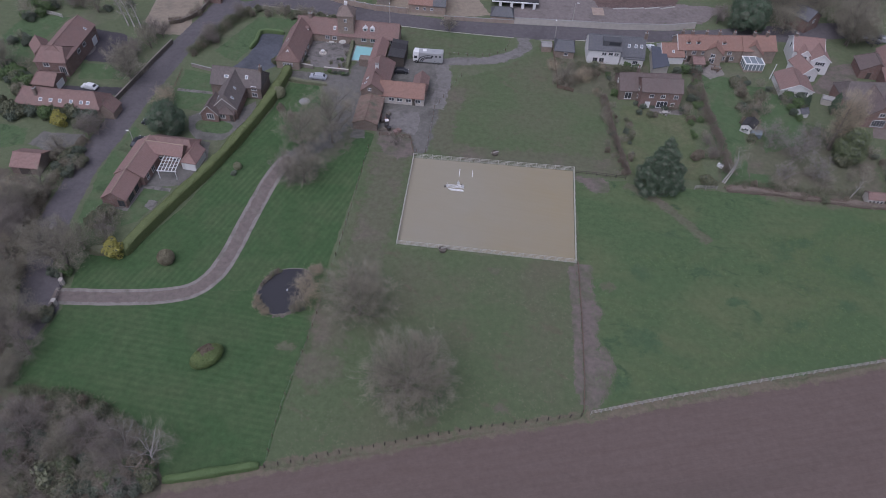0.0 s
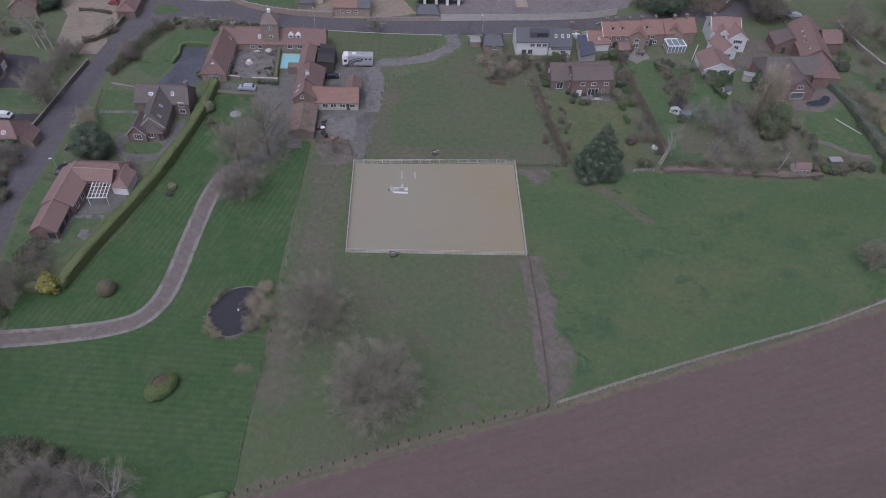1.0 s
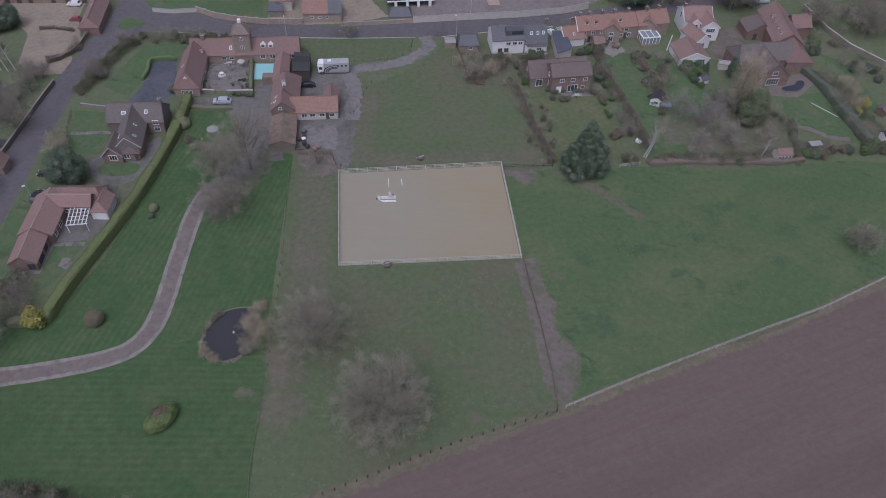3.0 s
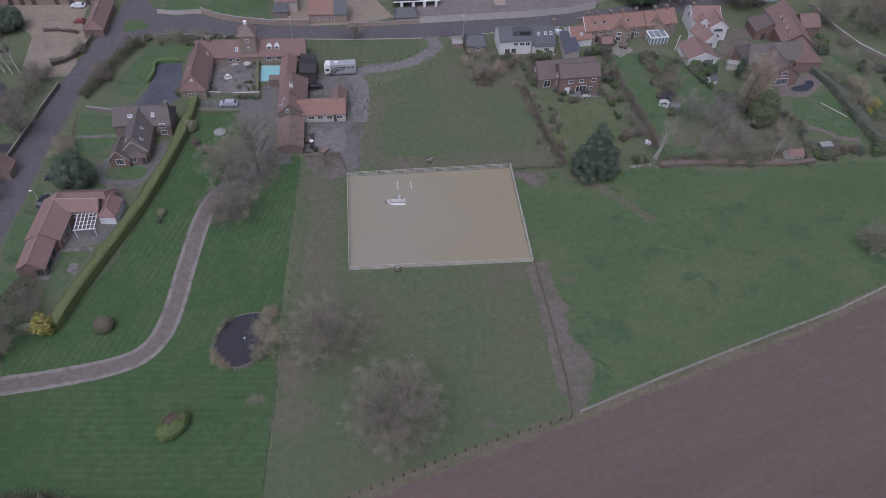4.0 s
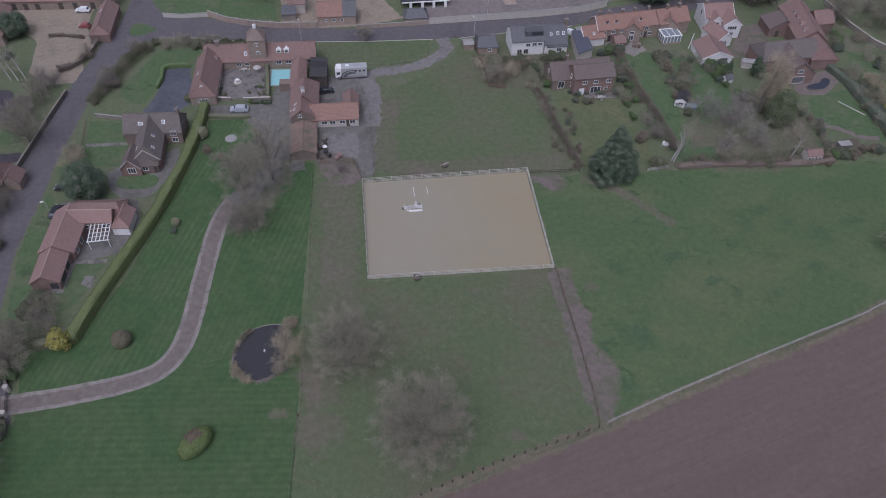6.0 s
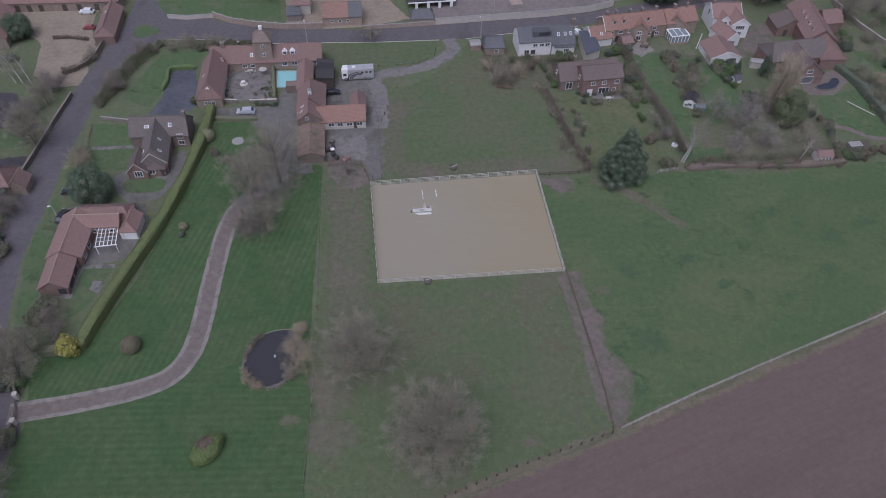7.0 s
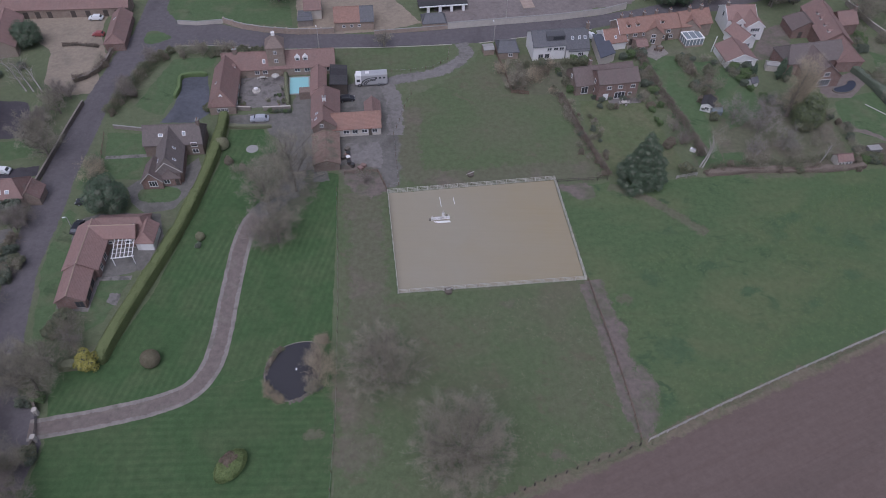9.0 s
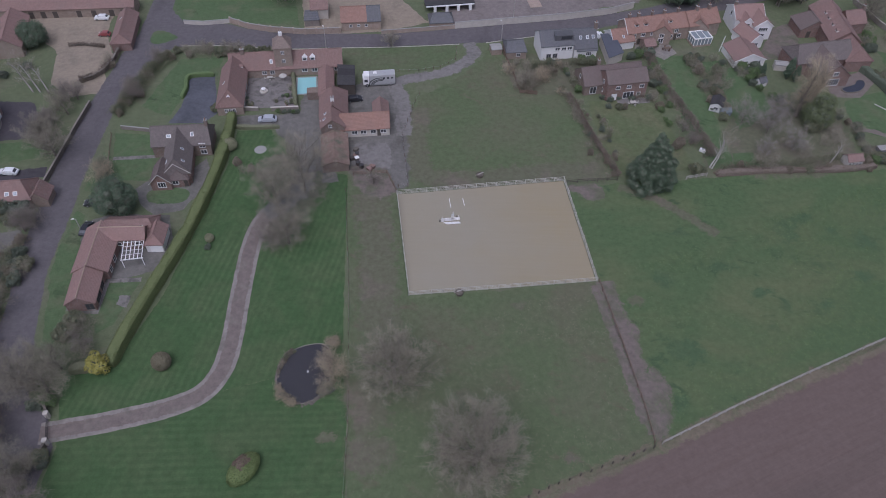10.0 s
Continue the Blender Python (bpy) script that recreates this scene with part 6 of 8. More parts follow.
def scatter(models, corners, count, low, high, avoid=()):
    """Plants strewn in a quadrilateral of the ground."""
    a, b, c, d = (Vector(p) for p in corners)
    for _ in range(count):
        u, v = SPOTS.random(), SPOTS.random()
        p = a.lerp(b, u).lerp(d.lerp(c, u), v)
        put(SPOTS.choice(models), (p.x, p.y), SPOTS.uniform(low, high), SPOTS.uniform(0, 360))


# the copse in the south-west
scatter([small, small_b, small, scrub_t], [(-55.51, -66.24), (-35.03, -63.57), (-40.15, -53.88), (-63.39, -51.94)], 10, 0.75, 1.1)
scatter([dark_sh, dark_sh, brown_sh, olive, scrub], [(-55.91, -67.26), (-30.63, -62.51), (-36.55, -53.94), (-64.28, -50.33)], 50, 0.9, 1.7)
scatter([olive, laurel, scrub], [(-33.12, -62.34), (-30.84, -60.23), (-35.19, -54.31), (-37.79, -54.65)], 6, 0.7, 1.1)
scatter([small, oak_b, small_b], [(-95.0, -75.0), (-58.0, -85.0), (-62.0, -62.0), (-95.0, -52.0)], 7, 0.6, 1.0)
# roadside trees and scrub
put(small, (-67.50, -16.83), 1.45, 0, "leafless grey tree at the drive gate")
put(small, (-68.69, -34.03), 1.5, 90)
put(small_b, (-69.39, -35.89), 1.3, 30)
put(small, (-74.55, -25.15), 1.1, 200)
put(small, (-66.70, -11.17), 1.1, 140)
put(small_b, (-63.37, -7.22), 0.8, 20)
put(small, (-82.49, 3.78), 1.2, 250)
put(small_b, (-83.79, -10.26), 1.3, 100)
put(small, (-88.36, -3.77), 1.0, 160)
scatter([dark_sh, olive, laurel], [(-70.20, -19.60), (-64.60, -18.20), (-66.63, -15.34), (-70.33, -16.69)], 4, 0.7, 1.1)
scatter([dark_sh, olive, scrub], [(-69.92, -35.96), (-63.90, -31.50), (-65.40, -29.40), (-69.41, -30.80)], 7, 0.7, 1.2)
scatter([laurel, olive, dark_sh, dark_sh, olive], [(-105.55, 28.62), (-82.50, 27.57), (-86.71, 35.11), (-107.79, 34.17)], 24, 0.9, 1.7)
put(gold_sh, (-91.68, 28.94), 1.3, 20, "yellow shrub in a mixed bed")
scatter([scrub, small_b, dark_sh], [(-81.80, 22.83), (-79.86, 38.75), (-83.61, 42.00), (-85.86, 26.80)], 8, 0.7, 1.0)
scatter([scrub, small, brown_sh], [(-84.78, 12.54), (-82.47, 21.15), (-85.86, 20.61), (-87.91, 17.41)], 6, 0.7, 1.0)
scatter([small, small_b, scrub], [(-85.55, 53.91), (-80.27, 69.71), (-90.73, 74.27), (-88.24, 62.20)], 9, 0.6, 1.1)
scatter([scrub, dark_sh, small], [(-117.94, 48.44), (-111.82, 52.31), (-119.00, 66.12), (-131.75, 73.62)], 9, 0.7, 1.2)
scatter([small, dark_sh, small_b], [(-124.41, 81.77), (-96.96, 84.94), (-101.63, 100.56), (-131.23, 95.11)], 9, 0.7, 1.2)
scatter([scrub, brown_sh, dark_sh, small_b], [(-70.81, 65.99), (-66.37, 69.16), (-62.77, 84.06), (-66.95, 81.77)], 6, 0.5, 0.9)
scatter([scrub, olive, brown_sh], [(-63.65, 90.12), (-44.98, 90.79), (-32.39, 92.59), (-59.54, 94.28)], 14, 0.7, 1.1)
scatter([olive, scrub], [(-70.85, 41.34), (-67.19, 39.07), (-68.03, 47.10), (-70.72, 47.34)], 3, 0.7, 1.0)
put(scrub_t, (-69.35, 41.60), 1.2, 0, "tan leafless shrub by the cottage gate")
scatter([scrub, olive], [(-69.05, -2.76), (-62.72, -9.94), (-62.62, -2.71), (-67.23, 1.20)], 6, 0.8, 1.3)
scatter([laurel, dark_sh, olive], [(-46.91, 66.03), (-39.09, 64.39), (-40.00, 66.86), (-46.66, 67.93)], 5, 0.6, 0.9)
# courtyard corner, north range
scatter([dark_sh, scrub, brown_sh], [(-84.03, 78.09), (-75.55, 87.83), (-75.79, 97.64), (-78.14, 89.41)], 6, 0.5, 0.8)
scatter([scrub, small_b], [(-86.47, 72.85), (-80.10, 73.27), (-81.89, 74.90), (-87.04, 75.35)], 3, 0.7, 0.9)
# behind the road
scatter([small, small_b, oak_b], [(-54.83, 124.31), (-26.64, 118.66), (-19.79, 141.66), (-60.66, 144.76)], 10, 0.7, 1.0)
scatter([small, oak_b, small_b], [(85.15, 109.78), (111.14, 109.45), (132.77, 134.06), (93.50, 137.02)], 14, 0.7, 1.1)
scatter([oak_b, small, tall, small], [(118.66, 100.34), (132.67, 102.58), (158.53, 132.12), (132.77, 134.06)], 12, 0.7, 1.0)
# gardens
scatter([scrub, olive, scrub, brown_sh, scrub_t], [(33.91, 66.66), (47.58, 64.71), (50.69, 78.55), (34.05, 81.34)], 16, 0.45, 0.8)
put(small, (37.01, 68.18), 0.9, 20)
scatter([dark_sh, laurel, olive], [(43.29, 78.34), (59.63, 78.07), (61.01, 80.21), (43.73, 80.53)], 9, 0.6, 0.9)
scatter([scrub, dark_sh, brown_sh], [(47.88, 59.20), (53.25, 31.01), (55.30, 30.82), (51.66, 58.87)], 8, 0.35, 0.6)
scatter([olive, dark_sh, scrub], [(53.01, 61.23), (71.34, 59.63), (71.95, 61.59), (53.49, 63.19)], 9, 0.5, 0.8)
scatter([dark_sh, olive, laurel], [(68.19, 79.04), (77.86, 80.51), (77.52, 84.90), (70.28, 83.45)], 8, 0.7, 1.1)
scatter([scrub, brown_sh, small_b], [(70.98, 53.55), (74.58, 35.25), (77.06, 36.08), (74.76, 55.63)], 6, 0.4, 0.7)
scatter([olive, scrub, brown_sh, dark_sh], [(82.94, 61.15), (85.90, 49.86), (90.99, 53.00), (86.28, 66.04)], 9, 0.6, 1.0)
scatter([scrub, olive, brown_sh], [(83.67, 70.26), (92.60, 65.50), (96.09, 74.72), (85.50, 75.61)], 7, 0.7, 1.1)
scatter([small, small_b, scrub, small], [(81.17, 31.52), (99.81, 30.87), (107.23, 54.03), (91.14, 49.40)], 3, 0.7, 1.0)
scatter([scrub, small], [(97.95, 30.00), (110.79, 29.25), (116.50, 43.65), (106.09, 44.57)], 5, 0.6, 1.0)
put(poplar, (106.87, 50.40), 1.15, 0, "tan upswept leafless tree among the gardens")
put(poplar, (110.26, 52.29), 1.0, 70, "tan upswept leafless tree among the gardens")
put(ivy, (109.90, 46.10), 1.1, 0, "bushy green evergreen among bare trees")
put(olive, (108.26, 43.92), 1.5, 60, "yellow-green upright conifer among bare trees")
put(cone, (111.40, 66.60), 1.1, 0)
put(cone, (113.00, 65.20), 0.85, 60)
put(cone, (104.80, 68.50), 0.7, 120)
scatter([laurel, dark_sh, olive], [(98.31, 71.75), (104.76, 67.12), (107.54, 73.75), (100.11, 76.35)], 8, 0.8, 1.3)
scatter([dark_sh, scrub, olive], [(137.49, 65.93), (137.19, 33.63), (141.61, 34.63), (141.35, 68.74)], 20, 0.8, 1.2)
scatter([gold_sh, olive, scrub_t], [(141.74, 60.15), (140.46, 46.88), (144.93, 49.31), (144.72, 62.88)], 6, 0.7, 1.0)
scatter([olive, dark_sh, brown_sh, laurel], [(115.53, 29.86), (141.85, 31.16), (143.02, 33.42), (116.45, 32.08)], 22, 0.7, 1.1)
scatter([scrub, small_b, oak_b], [(148.37, 90.60), (170.54, 86.80), (183.32, 111.59), (157.78, 111.95)], 22, 0.7, 1.0)
scatter([dark_sh, scrub, olive], [(144.89, 74.64), (151.11, 49.11), (160.97, 68.23), (152.42, 87.18)], 14, 0.8, 1.2)
# distant trees beyond the village
scatter([oak_b, tall, oak_b, small], [(-190.0, 150.0), (240.0, 150.0), (300.0, 260.0), (-260.0, 260.0)], 40, 0.8, 1.1)


def hedge(name, label, points, width, height, leaf="leaf_hedge", per=26, size=0.17, seed=1, uneven=0.15):
    """A clipped hedge: an uneven body with leaf sprays over it."""
    line = rounded(points, False, 0.9)
    t = own((name, label, "hedge"))
    rng = np.random.default_rng(seed)
    vs, fs = [], []
    prof = [(-0.5, 0), (-0.5, 0.5), (-0.46, 0.9), (-0.28, 1.0), (0.28, 1.0), (0.46, 0.9), (0.5, 0.5), (0.5, 0)]
    k = len(prof)
    lv, lf = [], []
    for i, v in enumerate(line):
        d = (line[min(i + 1, len(line) - 1)] - line[max(i - 1, 0)]).normalized()
        nrm = Vector((-d.y, d.x))
        s = 1 + uneven * noise.noise(Vector((v.x * 0.15, v.y * 0.15, seed)))
        s *= 0.62 if i in (0, len(line) - 1) else 0.9 if i in (1, len(line) - 2) else 1.0
        for a, b in prof:
            j = 1 + 0.5 * uneven * noise.noise(Vector((v.x * 0.5 + a * 3, v.y * 0.5, b * 4 + seed)))
            q = v + nrm * a * width * j * s
            vs.append((q.x, q.y, b * height * s * j))
        if i:
            o = k * (i - 1)
            fs += [(o + m, o + m + 1, o + k + m + 1, o + k + m) for m in range(k - 1)]
    fs += [tuple(range(k)), tuple(range(k * (len(line) - 1), k * len(line)))[::-1]]
    part("body", mesh_of("body", vs, fs, M[leaf]), None, t)
    for i in range(len(line) - 1):
        o = k * i
        for _ in range(per):
            m = rng.integers(k - 1)
            a, b, c = (np.array(vs[o + q]) for q in (m, m + 1, k + m))
            p = a + (b - a) * rng.random() + (c - a) * rng.random()
            nn = np.cross(c - a, b - a)
            nn = nn / (np.linalg.norm(nn) + 1e-9)
            if np.dot(nn, p - (line[i].x, line[i].y, height * 0.45)) < 0:
                nn = -nn
            nn = nn + rng.normal(0, 0.6, 3)
            nn /= np.linalg.norm(nn)
            u = np.cross(nn, rng.normal(0, 1, 3))
            u /= np.linalg.norm(u) + 1e-9
            w = np.cross(nn, u)
            s, q = size * rng.uniform(0.6, 1.4), len(lv)
            p = p + nn * 0.04
            lv.extend((tuple(p + u * s), tuple(p + w * s * 0.6 + nn * s * 0.5), tuple(p - u * s), tuple(p - w * s * 0.6 + nn * s * 0.2)))
            lf.append((q, q + 1, q + 2, q + 3))
    part("leaves", mesh_of("leaves", lv, lf, M[leaf]), None, t)
    return t


hedge("tall_hedge", "tall clipped yellow-green hedge beside the lawn", [(-57.59, -11.71), (-55.99, -5.38), (-53.12, 3.84), (-49.21, 15.30), (-46.48, 24.64), (-43.90, 35.97), (-41.64, 48.89), (-40.85, 59.41), (-40.83, 62.65)], 2.3, 2.5, per=130, size=0.13, uneven=0.2, seed=2)
hedge("low_hedge", "low clipped hedge at the field's edge", [(-30.28, -60.16), (-25.66, -58.84), (-20.34, -57.11), (-15.10, -55.48)], 1.3, 1.1, "leaf_green", 120, 0.11, 3, 0.3)
hedge("garden_hedge", "clipped green hedge round the drive", [(-54.84, 71.82), (-54.12, 75.51), (-53.89, 81.18), (-47.25, 81.67)], 1.0, 1.3, "leaf_green", 16, 0.14, 4)
hedge("yard_hedge", "low clipped hedge by the yard", [(-39.64, 58.39), (-35.04, 57.52), (-28.63, 57.41)], 1.0, 1.0, "leaf_olive", 16, 0.14, 5)


def shrub_row(models, points, gap, low, high, wander=0.4):
    """Overgrown hedgerow shrubs along a line."""
    line = rounded(points, False, gap)
    for v in line:
        put(SPOTS.choice(models), (v.x + SPOTS.gauss(0, wander), v.y + SPOTS.gauss(0, wander)), SPOTS.uniform(low, high), SPOTS.uniform(0, 360))


shrub_row([scrub, brown_sh, olive], [(80.94, 30.93), (89.47, 30.56), (96.37, 29.73), (106.38, 29.23), (116.64, 29.14)], 3.6, 0.5, 0.8, 0.8)
def thicket(name, label, points, width, height, mat, per=150, seed=1, twig=0.8):
    """An unclipped hedge of bare stems and sprays, thick and thin along its line."""
    line = rounded(points, False, 1.0)
    rng = np.random.default_rng(seed)
    t = own((name, label, "hedge"))
    vs, fs, stems = [], [], bmesh.new()
    for a, b in zip(line[:-1], line[1:]):
        k = 0.55 + 0.75 * (noise.noise(Vector((a.x * 0.3, a.y * 0.3, seed))) + 0.5)
        e = (b - a).normalized()
        for _ in range(2):
            q = a.lerp(b, rng.random())
            tube_bm((q.x, q.y, -0.05), (q.x + rng.normal(0, 0.3), q.y + rng.normal(0, 0.3), height * k * 0.8), 0.05, 0.02, 4, stems)
        for _ in range(int(per * min(k, 1.4))):
            q, off = a.lerp(b, rng.random()), rng.normal(0, width * 0.27)
            c = np.array((q.x - e.y * off, q.y + e.x * off, height * k * rng.uniform(0.1, 1.0) * max(0.25, 1 - (off / width) ** 2 * 1.6)))
            d = np.array((-e.y * off, e.x * off, 0.7)) + rng.normal(0, 0.5, 3)
            d *= twig * rng.uniform(0.4, 1.0) / (np.linalg.norm(d) + 1e-9)
            u = np.cross(d, rng.normal(0, 1, 3))
            u *= 0.045 / (np.linalg.norm(u) + 1e-9)
            i = len(vs)
            vs.extend((tuple(c + u), tuple(c - u), tuple(c + d * 0.6 - u * 0.8), tuple(c + d)))
            fs.extend(((i, i + 1, i + 2), (i, i + 2, i + 3)))
    tagged(part("stems", stems, M["bark"], t), kind="stuff")
    tagged(part("sprays", mesh_of("sprays", vs, fs, M[mat]), None, t), kind="stuff")
    return t


thicket("thorn_hedge", "leafless brown hedge between long gardens", [(75.10, 85.00), (75.60, 77.00), (76.10, 64.50), (77.50, 54.30), (78.70, 42.60), (78.30, 36.00)], 2.6, 1.7, "leaf_thorn", 170, 21)
thicket("thorn_hedge", "ragged brown hedge between paddock and gardens", [(48.30, 64.40), (49.70, 52.00), (51.20, 42.00), (53.20, 31.20)], 1.7, 1.5, "leaf_thorn", 120, 22)
thicket("field_hedge", "ragged purplish-brown hedge along the pasture", [(77.20, 29.90), (89.40, 30.00), (100.20, 29.20), (111.00, 28.80), (118.00, 29.30)], 1.5, 1.1, "leaf_thorn", 50, 24)
thicket("field_hedge", "ragged olive scrub along the garden end", [(79.00, 31.60), (88.00, 32.20), (99.00, 31.60), (110.00, 32.60), (117.00, 31.50)], 2.6, 1.6, "leaf_olive", 70, 26)
thicket("court_hedge", "low brown hedge across the gravel court", [(-90.00, 99.69), (-85.66, 99.91), (-79.83, 98.27)], 1.0, 0.9, "leaf_thorn", 110, 27)
thicket("court_hedge", "brown scrub over the court wall", [(-82.96, 81.32), (-79.87, 82.87), (-77.45, 85.84), (-75.96, 90.05), (-74.90, 98.00)], 1.6, 1.9, "leaf_thorn", 130, 28)
thicket("lane_hedge", "ragged bare hedge on the bank of the lane", [(-82.60, 24.00), (-83.20, 12.00), (-82.30, 0.00), (-79.20, -12.00), (-76.00, -21.50)], 2.4, 1.9, "leaf_brown", 150, 29)
thicket("bed_scrub", "bare border shrubs beside the long lawn", [(88.00, 78.00), (88.40, 70.00), (89.00, 62.00), (89.20, 54.00)], 2.6, 1.7, "leaf_brown", 120, 31)
thicket("bed_scrub", "mixed border scrub behind the white house", [(41.00, 78.50), (48.00, 78.00), (54.00, 78.60), (60.00, 77.50)], 3.6, 2.0, "leaf_olive", 190, 33)
thicket("bed_scrub", "bare grey scrub in the corner garden", [(36.50, 67.50), (40.00, 70.00), (43.00, 73.50), (47.00, 74.50)], 4.2, 2.2, "leaf_brown", 190, 34)
thicket("bed_scrub", "rough planting round the patio of the red house", [(139.00, 66.00), (141.50, 58.00), (143.00, 48.00), (143.50, 38.00)], 3.4, 1.8, "leaf_olive", 150, 35)
hedge("dark_hedge", "dark evergreen hedge beside the far garden", [(134.60, 70.00), (137.00, 60.00), (137.40, 48.00), (138.20, 34.50)], 2.2, 2.0, "leaf_dark", 110, 0.16, 23, 0.35)
hedge("field_hedge", "low purplish-brown hedge along the pasture", [(77.20, 29.90), (89.40, 30.00), (100.20, 29.20), (111.00, 28.80), (118.00, 29.30)], 1.5, 1.0, "leaf_thorn", 80, 0.13, 24, 0.5)
hedge("gate_hedge", "clipped green hedge from the yellow shrub to the lane", [(-59.60, -11.90), (-61.80, -11.60), (-64.90, -11.90)], 2.0, 1.6, "leaf_olive", 120, 0.14, 25, 0.25)
shrub_row([scrub, scrub, brown_sh], [(48.39, 64.14), (49.39, 49.59), (51.14, 36.32), (52.67, 30.46)], 2.4, 0.4, 0.7, 1.0)
shrub_row([dark_sh, scrub, brown_sh], [(117.50, 49.47), (119.48, 43.39), (118.17, 33.45)], 1.7, 0.7, 1.0)
shrub_row([scrub, olive], [(137.49, 65.93), (136.82, 49.56), (137.53, 34.31)], 4.0, 0.7, 1.0)
shrub_row([scrub, brown_sh, olive], [(-60.82, 92.12), (-56.42, 94.59), (-45.23, 93.66), (-32.34, 91.44)], 1.7, 0.6, 0.9)
shrub_row([scrub, dark_sh, brown_sh, small_b], [(-71.03, 67.18), (-68.14, 75.46), (-65.54, 84.29), (-62.87, 90.05)], 2.0, 0.6, 0.9, 0.8)


def tussocks(name, corners, count, mat, label, seed):
    """Tufts of longer grass, past counting."""
    rng = np.random.default_rng(seed)
    a, b, c, d = (np.array(p) for p in corners)
    vs, fs = [], []
    for _ in range(count):
        u, v = rng.random(2)
        p = (a + (b - a) * u) * (1 - v) + (d + (c - d) * u) * v
        if noise.noise(Vector((p[0] * 0.05, p[1] * 0.09, seed))) < rng.uniform(-0.3, 0.4):
            continue
        r = rng.uniform(0.12, 0.4)
        for _ in range(7):
            t, k = rng.uniform(0, math.tau), len(vs)
            q = p + rng.normal(0, r * 0.5, 2)
            o = (math.cos(t) * r * 0.6, math.sin(t) * r * 0.6)
            vs.extend(((q[0] - o[1] * 0.3, q[1] + o[0] * 0.3, 0.0), (q[0] + o[1] * 0.3, q[1] - o[0] * 0.3, 0.0), (q[0] + o[0], q[1] + o[1], r * rng.uniform(0.3, 0.7))))
            fs.append((k, k + 1, k + 2))
    return tagged(new(name, mesh_of(name, vs, fs, mat)), label, "grass", kind="stuff")


tussocks("pasture_tussocks", [(42.47, 1.00), (43.83, -36.27), (186.0, 14.0), (124.0, 27.0)], 9000, M["leaf_green"], "tufts of longer pasture grass", 4)
tussocks("margin_grass", [(-13.89, -55.53), (40.66, -38.01), (40.65, -38.72), (-13.66, -56.34)], 1500, M["leaf_olive"], "tufts of rough margin grass", 5)
tussocks("margin_grass_east", [(42.23, -37.44), (100.37, -18.20), (100.21, -18.76), (42.21, -38.27)], 1500, M["leaf_olive"], "tufts of rough margin grass", 6)
tussocks("paddock_tufts", [(-13.17, -54.60), (39.62, -37.67), (39.43, -1.48), (-12.11, -9.82)], 3500, M["leaf_olive"], "tufts of paddock grass", 7)
scatter([brown_sh, scrub, dark_sh], [(-25.57, -21.61), (-22.45, -23.22), (-22.98, -22.23), (-25.41, -20.44)], 5, 0.25, 0.4)
scatter([brown_sh, scrub, dark_sh], [(-18.86, -22.29), (-15.73, -20.80), (-16.77, -18.50), (-18.34, -21.14)], 7, 0.3, 0.5)
scatter([brown_sh, scrub, scrub_t], [(-17.28, -10.78), (-14.54, -11.05), (-14.30, -10.01), (-16.73, -9.63)], 6, 0.3, 0.6)
scatter([dark_sh, scrub, olive], [(-39.55, 76.82), (-36.32, 66.54), (-37.35, 66.63), (-40.01, 76.86)], 5, 0.3, 0.5)
scatter([dark_sh, scrub, brown_sh], [(-39.60, 81.82), (-26.44, 80.97), (-26.40, 79.63), (-39.49, 80.22)], 12, 0.25, 0.5)
scatter([dark_sh, scrub, olive, laurel], [(-31.16, 65.85), (-24.98, 66.04), (-25.52, 75.62), (-26.75, 75.73)], 9, 0.3, 0.55)
scatter([dark_sh, laurel, olive], [(-31.07, 63.92), (-24.04, 63.79), (-24.02, 62.83), (-31.02, 62.97)], 8, 0.3, 0.5)
# the wooded strip west of the lane
scatter([small, small_b, small, scrub_t], [(-94.47, 1.94), (-83.30, 2.68), (-79.72, -13.10), (-83.05, -18.55)], 12, 0.85, 1.2)
scatter([small, small_b, small], [(-82.79, -20.12), (-78.56, -19.51), (-70.45, -36.04), (-70.88, -41.40)], 8, 0.9, 1.3)
scatter([scrub, dark_sh, brown_sh], [(-95.99, 4.67), (-83.12, 3.68), (-76.08, -22.30), (-76.52, -31.32)], 22, 0.7, 1.1)
scatter([small, scrub, small_b], [(-69.33, -41.18), (-65.01, -36.63), (-63.10, -46.59), (-65.50, -48.12)], 7, 0.8, 1.2)
# scrub and dead growth in the eastern gardens
put(brown_sh, (70.82, 40.52), 1.1, 10, "reddish-brown dying garden shrub")
put(brown_sh, (72.25, 41.71), 0.9, 70, "reddish-brown dying garden shrub")
put(olive, (72.11, 31.11), 1.2, 10, "yellow-green shrub at the field fence")
put(olive, (73.63, 30.57), 0.9, 60, "yellow-green shrub at the field fence")
shrub_row([dark_sh, scrub, laurel], [(76.21, 80.64), (75.25, 66.98), (74.39, 56.89)], 2.0, 0.5, 0.8)
shrub_row([scrub, laurel, dark_sh], [(97.22, 75.47), (98.88, 68.97), (101.84, 62.09), (104.43, 56.76)], 2.2, 0.6, 0.9)
shrub_row([laurel, dark_sh], [(120.04, 63.00), (119.89, 69.30), (118.32, 76.82)], 2.0, 0.6, 0.9)
scatter([scrub, dark_sh, olive, brown_sh], [(53.32, 56.30), (53.23, 36.13), (55.32, 35.94), (55.57, 56.10)], 10, 0.4, 0.7)
scatter([scrub, brown_sh, laurel], [(69.83, 57.29), (70.64, 47.71), (73.22, 50.98), (72.87, 59.50)], 8, 0.4, 0.7)
